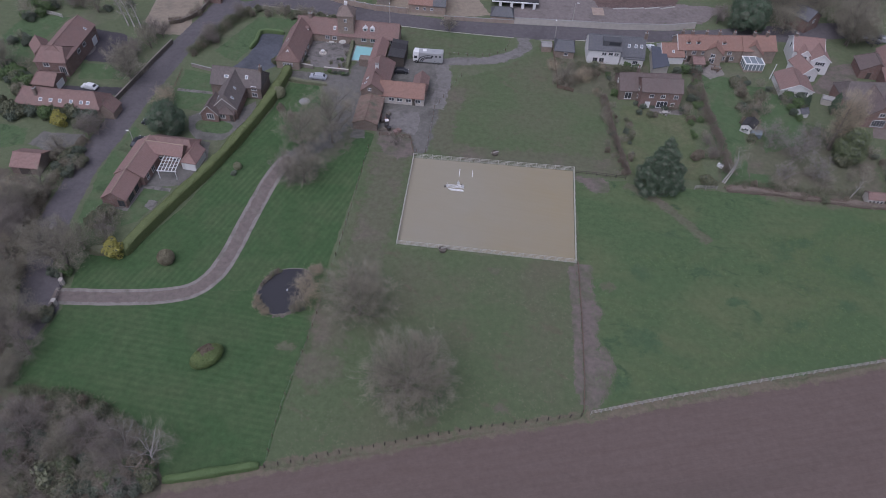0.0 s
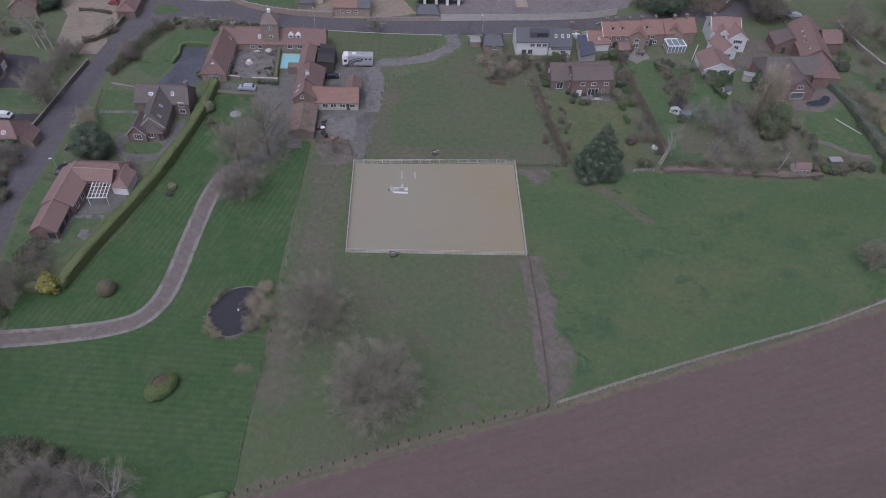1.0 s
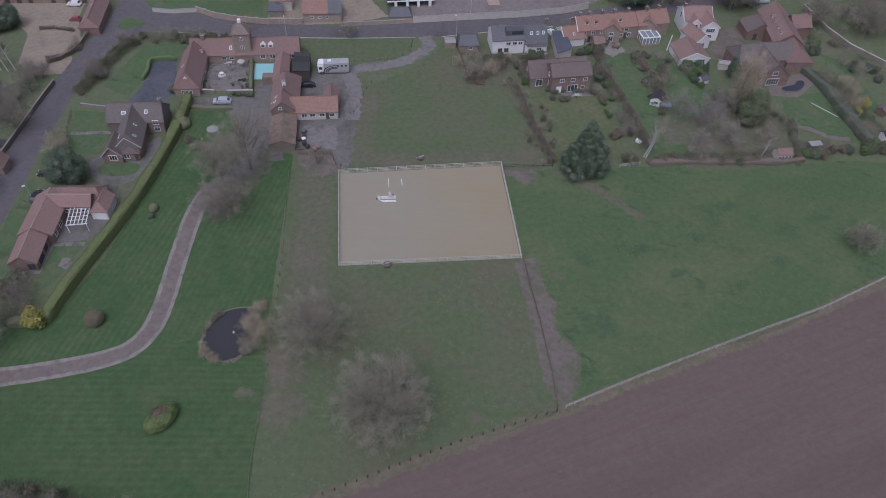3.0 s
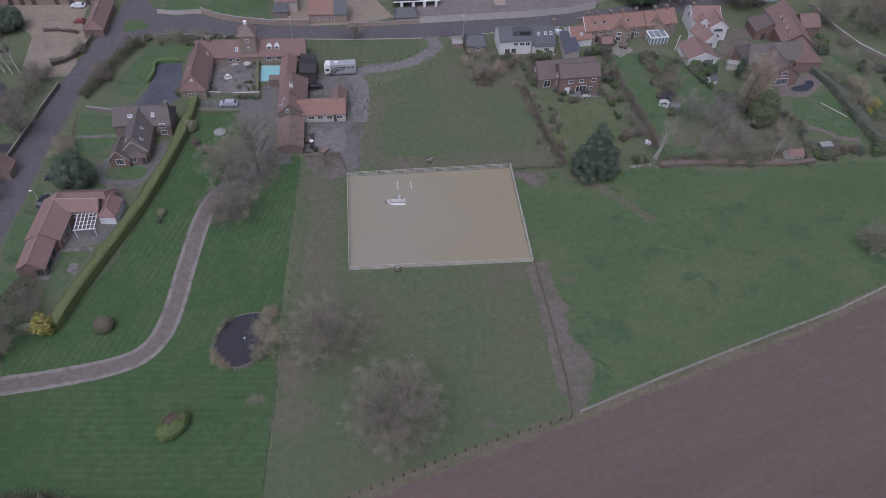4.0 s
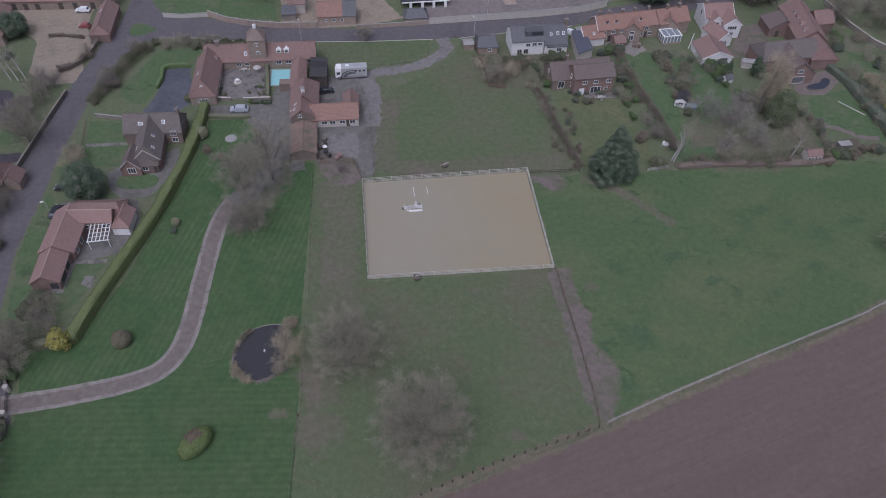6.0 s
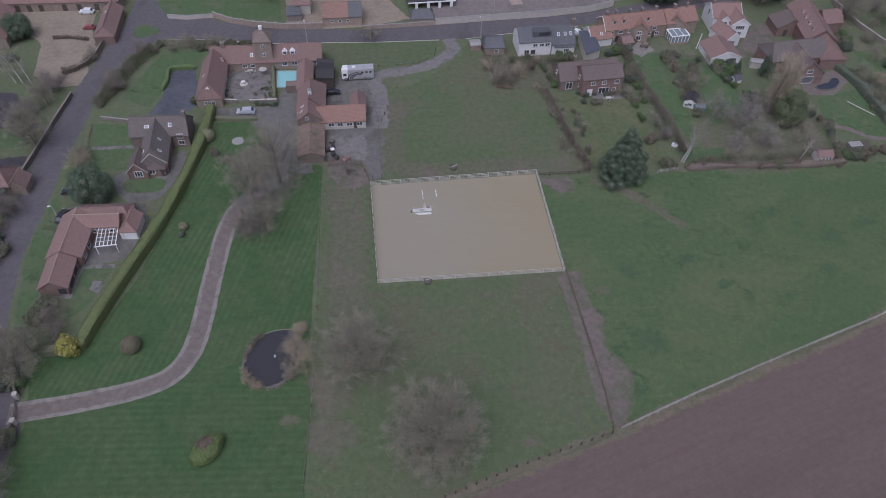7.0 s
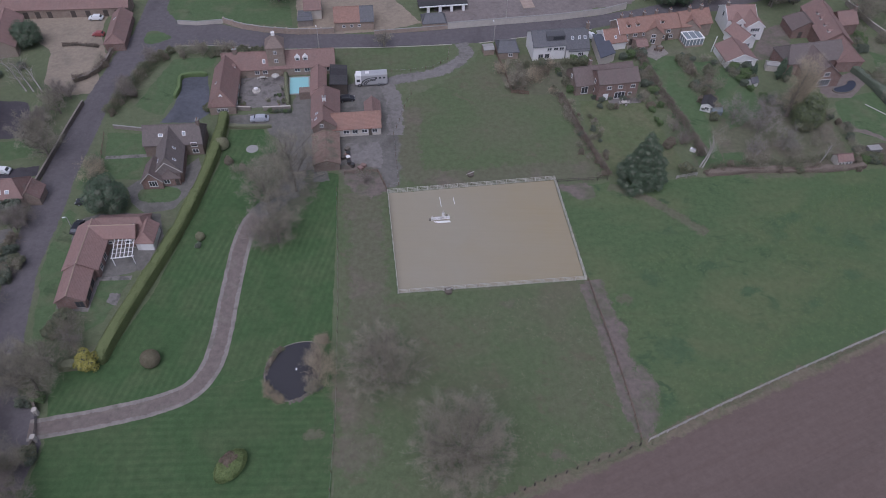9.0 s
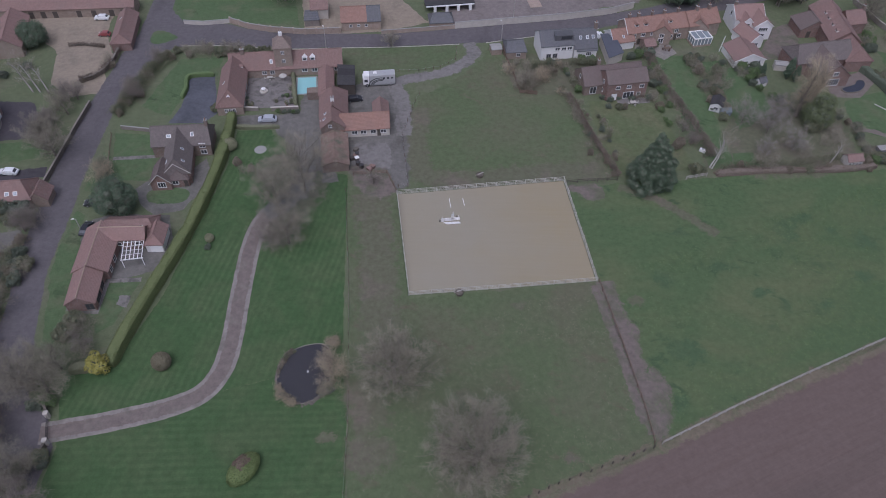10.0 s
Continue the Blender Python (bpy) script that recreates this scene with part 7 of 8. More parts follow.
scatter([dark_sh, olive, scrub], [(73.76, 83.75), (79.93, 84.41), (80.66, 86.72), (73.44, 85.54)], 6, 0.4, 0.7)
scatter([dark_sh, laurel, scrub], [(146.52, 90.64), (144.69, 76.18), (141.37, 74.73), (141.18, 82.55)], 8, 0.7, 1.1)
hedge("courtyard_hedge", "overgrown hedge between patio and pool", [(-25.82, 80.92), (-25.31, 73.03), (-24.67, 65.53)], 1.0, 1.3, "leaf_olive", 26, 0.16, 13, 0.3)

# larger bare trees along the lane
put(airy, (-81.96, 50.42), 0.8, 15, "leafless tree with an olive-grey crown by the lane wall")
put(airy, (-86.19, 55.88), 0.7, 95, "leafless tree with an olive-grey crown by the lane wall")
thicket("lane_scrub", "olive scrub along the lane's edge", [(-70.60, 66.00), (-68.60, 73.00), (-66.40, 80.00), (-63.60, 87.00), (-60.00, 91.50)], 3.4, 2.4, "leaf_olive", 220, 37, 1.0)
put(small, (-67.60, 76.00), 0.7, 200, "small leafless tree at the lane's edge")
put(oak_b, (-71.50, -15.24), 0.85, 45, "leafless grey tree at the drive gate")
put(oak_b, (-69.66, 45.21), 0.3, 145, "small leafless tree by the cottage gate")
put(brown_sh, (-38.26, 43.99), 0.9, 30)
put(scrub, (-33.99, 40.36), 0.8, 30)
# the copse's larger trees and evergreens
for p_, k_, m_ in (((-44.22, -55.51), 0.85, copse_tree), ((-55.33, -55.36), 0.9, copse_tree), ((-47.59, -61.72), 0.5, airy), ((-56.22, -61.33), 0.8, copse_tree), ((-38.33, -58.13), 0.75, copse_tree)):
    put(m_, p_, k_, 360 * k_ * 7)
put(olive, (-47.91, -62.07), 2.3, 10, "large olive-green bush in the copse")
put(olive, (-52.30, -64.05), 1.7, 50)
scatter([dark_sh, brown_sh, dark_sh, olive], [(-55.51, -66.24), (-32.01, -62.69), (-38.27, -54.72), (-63.10, -52.48)], 26, 0.9, 1.5)
scatter([brown_sh, scrub, olive], [(-61.50, -47.58), (-48.82, -47.28), (-37.68, -52.44), (-38.97, -54.27)], 14, 0.6, 1.0)
scatter([laurel, olive], [(-35.20, -60.60), (-30.80, -60.84), (-32.53, -57.68), (-36.25, -57.12)], 8, 0.7, 1.0)
for p_, k_, m_ in (((-50.0, -55.7), 1.5, olive), ((-48.2, -60.2), 1.9, olive), ((-38.8, -61.6), 1.5, laurel), ((-36.2, -59.0), 1.2, laurel), ((-33.9, -58.3), 1.0, laurel), ((-55.0, -60.5), 1.7, laurel), ((-43.5, -59.5), 1.4, dark_sh), ((-52.0, -52.0), 1.3, olive), ((-58.0, -56.0), 1.8, dark_sh), ((-41.0, -57.5), 1.2, brown_sh)):
    put(m_, p_, k_, 80 * k_)
put(ivy, (-46.0, -61.0), 0.55, 40, "olive evergreen in the copse")
put(ivy, (-56.5, -57.5), 0.5, 140, "olive evergreen in the copse")
thicket("copse_edge", "pale dead grass and brambles at the copse's edge", [(-62.0, -47.0), (-52.0, -46.8), (-44.0, -49.2), (-38.5, -52.6)], 2.4, 1.2, "leaf_olive", 130, 36)
# planting round the brick house and the terrace
scatter([olive, dark_sh, scrub, laurel], [(51.99, 77.05), (53.61, 66.24), (51.45, 65.14), (49.29, 75.90)], 9, 0.5, 0.9)
scatter([olive, dark_sh, brown_sh], [(56.82, 57.93), (62.60, 56.45), (63.14, 58.36), (57.63, 59.83)], 6, 0.4, 0.7)
scatter([dark_sh, olive, laurel, scrub], [(70.56, 62.22), (75.29, 63.09), (76.95, 74.94), (73.79, 73.83)], 10, 0.6, 1.0)
scatter([scrub, olive, dark_sh], [(83.16, 78.63), (94.35, 79.13), (93.95, 75.74), (82.79, 75.00)], 9, 0.6, 1.0)
scatter([scrub, olive, dark_sh], [(85.60, 61.43), (91.79, 61.66), (94.07, 69.38), (88.16, 68.53)], 7, 0.7, 1.1)
shrub_row([dark_sh, laurel, olive], [(99.68, 75.26), (101.23, 70.68), (103.75, 66.67)], 1.6, 0.7, 1.0)
put(yew, (94.89, 108.90), 1.25, 30, "broad evergreen tree behind the terrace")
put(oak_b, (106.75, 108.91), 0.7, 30)
put(oak_b, (127.93, 112.62), 0.9, 130, "leafless tree beside the far lane")
# west gardens
scatter([dark_sh, olive, laurel, scrub], [(-110.62, 33.71), (-107.08, 44.75), (-112.88, 52.13), (-118.68, 48.32)], 14, 0.9, 1.5)
scatter([dark_sh, scrub, laurel], [(-122.83, 75.20), (-120.71, 85.25), (-129.44, 87.99), (-130.99, 77.14)], 12, 0.9, 1.5)
scatter([dark_sh, olive, scrub], [(-85.44, 12.44), (-81.89, 19.91), (-79.14, 15.55), (-81.13, 7.96)], 12, 0.8, 1.4)
# reeds and dead growth at the pond's edge
scatter([scrub_t, scrub, brown_sh, scrub_t], [(-26.30, -21.54), (-22.95, -23.40), (-23.82, -21.79), (-25.75, -19.80)], 9, 0.25, 0.42)
scatter([scrub_t, scrub, brown_sh], [(-26.79, -19.70), (-25.75, -19.80), (-25.35, -13.63), (-26.40, -14.17)], 7, 0.22, 0.36)
scatter([brown_sh, olive, scrub], [(-24.81, -13.69), (-22.72, -11.56), (-23.28, -10.72), (-25.39, -12.60)], 6, 0.25, 0.4)
scatter([scrub, olive, dark_sh], [(-18.65, -22.31), (-15.73, -20.80), (-15.50, -18.63), (-17.61, -20.01)], 7, 0.35, 0.6)
# thin grey trees over the garden scrub
for p_, k_ in (((91.0, 48.5), 0.95), ((96.0, 44.0), 1.0), ((100.5, 50.0), 0.85), ((100.0, 37.5), 0.8), ((92.0, 36.5), 0.6)):
    put(mauve, p_, k_, 300 * k_)


# ---- fences and walls ----
def along(points, gap):
    """Points at even steps of about gap along a line, with its direction."""
    out = []
    for a, b in zip(points[:-1], points[1:]):
        a, b = Vector(a), Vector(b)
        k = max(1, round((b - a).length / gap))
        out += [a.lerp(b, i / k) for i in range(k)]
    return out + [Vector(points[-1])]


def fence(name, label, points, gap, height, post, rail, mat, rails=(0.5, 0.95), wire=False, wander=0.0, rail_mat=None):
    t = own((name, label, "fence"))
    line = along(points, gap)
    rng = random.Random(len(line))
    bm = box_bm(-post / 2, -post / 2, -0.05, post / 2, post / 2, height, 0.012)
    post_me = bpy.data.meshes.new("post")
    bm.to_mesh(post_me)
    bm.free()
    post_me.materials.append(mat)
    rail_me = {}
    for i, v in enumerate(line):
        d = (line[min(i + 1, len(line) - 1)] - line[max(i - 1, 0)])
        a = math.degrees(math.atan2(d.y, d.x))
        o = part("post", post_me, None, t)
        o.matrix_basis = pose(v.x, v.y, 0, rng.gauss(0, wander), rng.gauss(0, wander), a)
        o.scale.z = 1 + rng.gauss(0, 0.02)
        if i + 1 < len(line):
            e = line[i + 1] - v
            a = math.degrees(math.atan2(e.y, e.x))
            for z in rails:
                if wire:
                    me = bpy.data.meshes.new("wire")
                    q = tube_bm((0, 0, 0), (e.length, 0, 0), rail / 2, rail / 2, 3)
                else:
                    me = bpy.data.meshes.new("rail")
                    q = box_bm(0, -0.03, -rail / 2, e.length, 0.03, rail / 2, 0.01)
                q.to_mesh(me)
                q.free()
                me.materials.append(rail_mat or mat)
                o = part("wire" if wire else "rail", me, None, t)
                off = 0 if wire else post / 2 + 0.02
                o.matrix_basis = pose(v.x, v.y, z + rng.gauss(0, 0.012), 0, 0, a) @ pose(0, off, 0)
    return t


def kerb(name, points):
    """A line of pale kerbstones, a low step beside the road."""
    line = rounded(points, False, 1.5)
    vs, fs = [], []
    for i, v in enumerate(line):
        d = (line[min(i + 1, len(line) - 1)] - line[max(i - 1, 0)]).normalized()
        n = Vector((-d.y, d.x)) * 0.09
        vs += [(v.x - n.x, v.y - n.y, -0.02), (v.x - n.x, v.y - n.y, 0.12), (v.x + n.x, v.y + n.y, 0.12), (v.x + n.x, v.y + n.y, -0.02)]
        if i:
            o = 4 * i - 4
            fs += [(o + k, o + k + 1, o + k + 5, o + k + 4) for k in range(3)]
    return tagged(new(name, mesh_of(name, vs, fs, M["pale_wall"])), "pale kerbstones beside the road", kind="structure")


fence("arena_fence", "pale post-and-rail fence round the sand arena", [(0, 0), (40, 0), (39.85, 31.45), (-0.45, 30.4), (0, 0)], 2.4, 1.3, 0.12, 0.09, M["arena_rail"], (0.14, 0.45, 0.85, 1.24))
fence("field_rail_fence", "pale post-and-rail fence along the ploughed field", [(42.23, -37.68), (57.79, -32.06), (72.96, -26.97), (86.11, -22.70), (101.33, -17.93), (190.0, 18.5)], 2.2, 1.25, 0.11, 0.06, M["grey_wood"], (0.38, 0.78, 1.18), wander=1.5)
fence("post_and_wire_fence", "dark wooden posts with wire along the ploughed field", [(-14.09, -55.56), (-5.71, -52.55), (7.48, -47.96), (22.21, -43.06), (40.45, -38.27)], 2.0, 1.15, 0.16, 0.012, M["dark_wood"], (0.4, 0.75, 1.05), True, 2.5, M["dark_wood"])
fence("paddock_wire_fence", "thin dark posts with wire between lawn and paddock", [(-14.14, -55.36), (-14.51, -46.85), (-14.27, -41.14), (-13.21, -28.01), (-13.00, -21.71), (-12.35, 1.26), (-12.32, 32.27)], 3.2, 1.15, 0.12, 0.01, M["brown_wood"], (0.4, 0.75, 1.05), True, 2.0, M["metal"])
fence("long_paddock_fence", "dark wooden rail fence beside the mud track", [(40.28, -0.35), (40.91, -16.90), (41.12, -30.29), (40.84, -37.39)], 2.4, 1.2, 0.12, 0.05, M["brown_wood"], (0.4, 0.8, 1.12))
fence("north_paddock_fence", "thin wire fence along the stable track", [(0.06, 32.52), (2.35, 32.69), (2.37, 51.50), (6.84, 65.23), (8.16, 68.12)], 2.8, 1.15, 0.12, 0.01, M["brown_wood"], (0.4, 0.75, 1.05), True, 1.5, M["metal"])
fence("garden_rail_fence", "dark rail fence between paddock and gardens", [(40.24, 30.21), (45.39, 30.33), (52.57, 30.07)], 2.2, 1.15, 0.12, 0.1, M["dark_wood"], (0.45, 0.95))
fence("field_gate_rails", "pale wooden rails by the garden hedge", [(69.37, 28.94), (74.73, 29.66)], 2.4, 1.15, 0.13, 0.12, M["grey_wood"], (0.4, 0.75, 1.08))
fence("garden_boundary_fence", "brown board rails along the gardens", [(76.68, 30.29), (86.43, 30.22), (96.20, 29.33), (108.99, 28.58)], 2.4, 1.2, 0.12, 0.10, M["brown_wood"], (0.45, 0.95))
fence("verge_posts", "short posts along the gravel track", [(0.90, 79.19), (8.81, 79.06), (15.29, 80.15), (19.89, 83.66), (20.91, 89.32)], 2.6, 0.9, 0.14, 0.02, M["brown_wood"], (0.7,), True, 2.0, M["metal"])
fence("house_garden_fence", "brown board fence beside the garage", [(33.51, 90.04), (34.95, 77.12), (35.45, 66.52), (39.91, 65.38)], 2.4, 1.2, 0.12, 0.18, M["brown_wood"], (0.3, 0.6, 0.9, 1.1))
kerb("south_kerb", [(-58.00, 97.20), (-45.40, 96.30), (-29.20, 93.20), (-13.00, 92.40), (3.30, 91.60), (22.00, 91.50)])
kerb("east_kerb", [(30.00, 91.60), (44.70, 93.70), (65.20, 96.30)])


def garden_wall(name, label, points, thick, height, mat, cap):
    """A wall along a line, each straight run with its coping."""
    t = own((name, label, "wall"))
    for a, b in zip(points[:-1], points[1:]):
        a, b = Vector(a), Vector(b)
        e = b - a
        m = pose(a.x, a.y, 0, 0, 0, math.degrees(math.atan2(e.y, e.x)))
        part("run", box_bm(0, -thick / 2, -0.05, e.length + thick * 0.3, thick / 2, height, 0.02, m), mat, t)
        part("coping", box_bm(-0.05, -thick / 2 - 0.05, height, e.length + thick * 0.3, thick / 2 + 0.05, height + 0.09, 0.02, m), cap, t)
    return t


garden_wall("roadside_wall", "old brick wall beside the lane", [(-78.15, 71.34), (-79.77, 60.68), (-80.98, 50.76), (-82.35, 40.91)], 0.35, 1.3, M["stone_dark"], M["stone_wall"])
garden_wall("court_wall", "curved stone wall of the gravel court", [(-82.96, 81.32), (-79.87, 82.87), (-77.45, 85.84), (-75.96, 90.05), (-74.66, 101.94)], 0.4, 1.2, M["stone_dark"], M["stone_wall"])
garden_wall("inner_court_wall", "low wall across the gravel court", [(-90.00, 99.69), (-85.66, 99.91), (-79.83, 98.27)], 0.4, 0.5, M["stone_dark"], M["stone_dark"])
garden_wall("corner_wall", "pale stone wall round the corner green", [(-58.85, 109.19), (-53.11, 108.10), (-45.19, 108.71)], 0.4, 1.2, M["pale_wall"], M["concrete"])
brick_wall = garden_wall("curved_brick_wall", "red brick wall along the village road", [(-45.19, 108.71), (-39.61, 105.13), (-32.86, 102.73), (-22.87, 100.69), (-12.56, 100.46)], 0.35, 1.7, M["brick_pale"], M["concrete"])
for v in along([(-45.19, 108.71), (-39.61, 105.13), (-32.86, 102.73), (-22.87, 100.69), (-12.56, 100.46)], 3.0):
    part("pier", box_bm(v.x - 0.28, v.y - 0.34, -0.05, v.x + 0.28, v.y + 0.3, 1.95, 0.03), M["brick_pale"], brick_wall)
garden_wall("long_pale_wall", "long pale rendered wall along the road", [(21.72, 100.13), (38.29, 101.31), (56.07, 102.43), (70.86, 104.51), (78.87, 107.22)], 0.35, 2.0, M["pale_wall"], M["concrete"])
garden_wall("yard_brick_wall", "low red brick wall along the road", [(-0.41, 98.85), (13.30, 99.57), (21.55, 100.14)], 0.3, 1.2, M["brick_pale"], M["concrete"])
garden_wall("patio_wall", "low stone wall before the patio", [(-39.32, 65.60), (-34.47, 64.94)], 0.4, 1.1, M["stone_wall"], M["pale_wall"])
garden_wall("patio_wall", "low stone wall before the patio", [(-31.10, 64.64), (-24.06, 64.51)], 0.4, 1.1, M["stone_wall"], M["pale_wall"])
garden_wall("cottage_wall", "stone wall of the cottage garden", [(-68.42, 60.48), (-61.17, 58.71)], 0.3, 1.0, M["stone_wall"], M["concrete"])
garden_wall("lane_wall", "long garden wall by the east lane", [(150.64, 104.59), (152.08, 90.53), (154.89, 80.64), (161.72, 69.69)], 0.4, 1.6, M["stone_wall"], M["pale_wall"])


def gate_pier(p, label="square stone gate pier by the drive"):
    t = thing("gate_pier", label, "gate pier", (*p, 0), "drive gate piers")
    part("shaft", box_bm(-0.35, -0.35, -0.05, 0.35, 0.35, 1.6, 0.02), M["pale_wall"], t)
    part("cap", box_bm(-0.43, -0.43, 1.6, 0.43, 0.43, 1.74, 0.03), M["pale_wall"], t)


gate_pier((-66.60, -21.40), "pale square gate pier by the drive")
gate_pier((-65.50, -26.80), "pale square gate pier by the drive")
dg = thing("drive_gate", "dark closed metal gate across the drive", "gate", (-66.60, -21.40, 0), "", math.degrees(math.atan2(-5.4, 1.1)))
for z_ in (0.15, 0.6, 1.05):
    part("rail", box_bm(0.28, -0.03, z_, 5.25, 0.03, z_ + 0.06, 0.008), M["black"], dg)
for k_ in range(21):
    part("bar", box_bm(0.30 + k_ * 0.245, -0.015, 0.12, 0.33 + k_ * 0.245, 0.015, 1.25, 0), M["black"], dg)
garden_wall("gate_wall", "dark curved wall beside the drive gate", [(-65.60, -27.20), (-66.10, -28.70), (-67.10, -30.20), (-68.40, -31.30)], 0.35, 1.3, M["stone_dark"], M["stone_dark"])
garden_wall("gate_wall", "dark curved wall beside the drive gate", [(-66.70, -21.00), (-67.40, -19.60), (-68.60, -18.60)], 0.35, 1.3, M["stone_dark"], M["stone_dark"])


# ---- riding arena and paddocks ----
def wing_stand(t, x, y, m):
    part("upright", box_bm(x - 0.05, y - 0.05, 0.05, x + 0.05, y + 0.05, 1.5, 0.01, m), M["white"], t)
    part("foot", box_bm(x - 0.35, y - 0.06, 0.05, x + 0.35, y + 0.06, 0.14, 0.01, m), M["white"], t)
    part("panel", box_bm(x - 0.3, y + 0.06, 0.25, x + 0.3, y + 0.1, 0.9, 0.01, m), M["white"], t)


def jump(p, turn):
    t = thing("horse_jump", "white painted show jump with stacked poles", "jump", (*p, 0), "", turn)
    i = Matrix()
    wing_stand(t, -1.9, 0, i)
    wing_stand(t, 1.9, 0, i)
    wing_stand(t, 0.8, 1.2, i)
    for k, z in enumerate((0.15, 0.5, 0.85)):
        part("pole", tube_bm((-1.8, 0.0, z), (1.8, 0.05, z), 0.075, 0.075, 8), M["white"], t)
    for k in range(3):
        part("ground_pole", tube_bm((-1.6 + 0.3 * k, -0.5 - 0.25 * k, 0.12), (2.0 + 0.1 * k, -0.7 - 0.2 * k, 0.12), 0.075, 0.075, 8), M["white"], t)
    part("filler", box_bm(-1.2, 0.3, 0.05, -0.2, 0.45, 0.7, 0.02), M["grey_wood"], t)
    part("filler", box_bm(0.1, 0.3, 0.05, 0.9, 0.42, 0.6, 0.02), M["stone_dark"], t)
    part("block", box_bm(-2.6, -0.2, 0.05, -2.2, 0.25, 0.5, 0.03), M["stone_dark"], t)
    part("block", box_bm(1.4, 0.5, 0.05, 1.75, 1.0, 0.6, 0.03), M["stone_dark"], t)


jump((11.04, 20.56), 2)


def lone_pole(a, b):
    t = own(("jump_pole", "white jump pole laid on the sand", "pole", "jump poles"))
    part("pole", tube_bm((*a, 0.13), (*b, 0.13), 0.07, 0.07, 8), M["white"], t)


lone_pole((11.61, 27.62), (11.66, 24.63))
lone_pole((14.77, 27.33), (14.88, 25.07))


def trough(p, turn, size=1.0):
    t = thing("water_trough", "grey-brown round feed tub by the fence", "trough", (*p, 0), "feed tubs")
    bm = bmesh.new()
    bmesh.ops.create_cone(bm, cap_ends=True, segments=20, radius1=0.75 * size, radius2=0.85 * size, depth=0.7, matrix=Matrix.Translation((0, 0, 0.35)))
    top = max(bm.faces, key=lambda f: f.calc_center_median().z)
    bmesh.ops.inset_region(bm, faces=[top], thickness=0.1)
    bmesh.ops.translate(bm, verts=list(top.verts), vec=(0, 0, -0.35))
    part("tub", bm, M["stone_dark"], t)
    part("rim", tube_bm((-0.95, 0.4, 0.05), (0.95, 0.4, 0.9), 0.12, 0.12, 6), M["grey_wood"], t)


trough((19.83, 34.66), 0)
trough((10.48, -0.52), 0)


# ---- pond and pool ----
def pond():
    ring = [(-25.96, -19.78), (-26.32, -16.07), (-25.36, -13.38), (-23.27, -11.25), (-20.02, -10.24), (-16.95, -10.81), (-15.89, -14.57), (-16.77, -19.48), (-19.37, -22.59), (-22.96, -22.93)]
    t = own(("pond", "dark garden pond edged with rough stones", "pond"))
    line = rounded(ring, True, 0.7)
    m, n, l, b = shader("pond_water", 0.08, spec=0.5)
    b.inputs["Base Color"].default_value = (0.050, 0.047, 0.050, 1)
    w = grain(n, l, place(n, l), 2.5, 3.0)
    relief(n, l, b, w, 0.02, 0.3)
    part("water", mesh_of("water", [(v.x, v.y, 0.06) for v in line], [tuple(range(len(line)))[::-1]], m), None, t)
    rng = random.Random(5)
    bm = bmesh.new()
    bmesh.ops.create_icosphere(bm, subdivisions=2, radius=0.5)
    for v in bm.verts:
        v.co *= 1 + 0.35 * noise.noise(v.co * 2.3)
    me = bpy.data.meshes.new("edge_stone")
    bm.to_mesh(me)
    bm.free()
    me.materials.append(M["stone_dark"])
    for a, c in zip(line, line[1:] + line[:1]):
        part("rim_slab", tube_bm((a.x, a.y, 0.05), (c.x, c.y, 0.05), 0.1, 0.1, 6), M["stone_wall"], t)
    mx = sum(v.x for v in line) / len(line)
    my = sum(v.y for v in line) / len(line)
    for k, v in enumerate(line):
        if (v.x < mx - 1.5 or v.y < my - 3.0) and rng.random() < 0.85:
            for _ in range(2 if rng.random() < 0.5 else 1):
                o = part("edge_stone", me, None, t)
                s = rng.uniform(0.4, 1.0)
                o.matrix_basis = pose(v.x + rng.gauss(0, 0.3), v.y + rng.gauss(0, 0.3), 0.05, 0, 0, rng.uniform(0, 360)) @ Matrix.Diagonal((s, s * rng.uniform(0.6, 1), s * 0.5, 1))


pond()
fx, fy = (-20.48, -16.39)
fl = thing("pond_float", "small white float on the pond", "float", (fx, fy, 0.06))
part("body", (lambda bm: (bmesh.ops.create_icosphere(bm, subdivisions=2, radius=0.2, matrix=Matrix.Diagonal((0.8, 1.3, 0.6, 1))), bm)[1])(bmesh.new()), M["white"], fl)
part("stem", tube_bm((0, 0.1, 0.05), (0, 0.16, 0.35), 0.05, 0.03, 6), M["white"], fl)


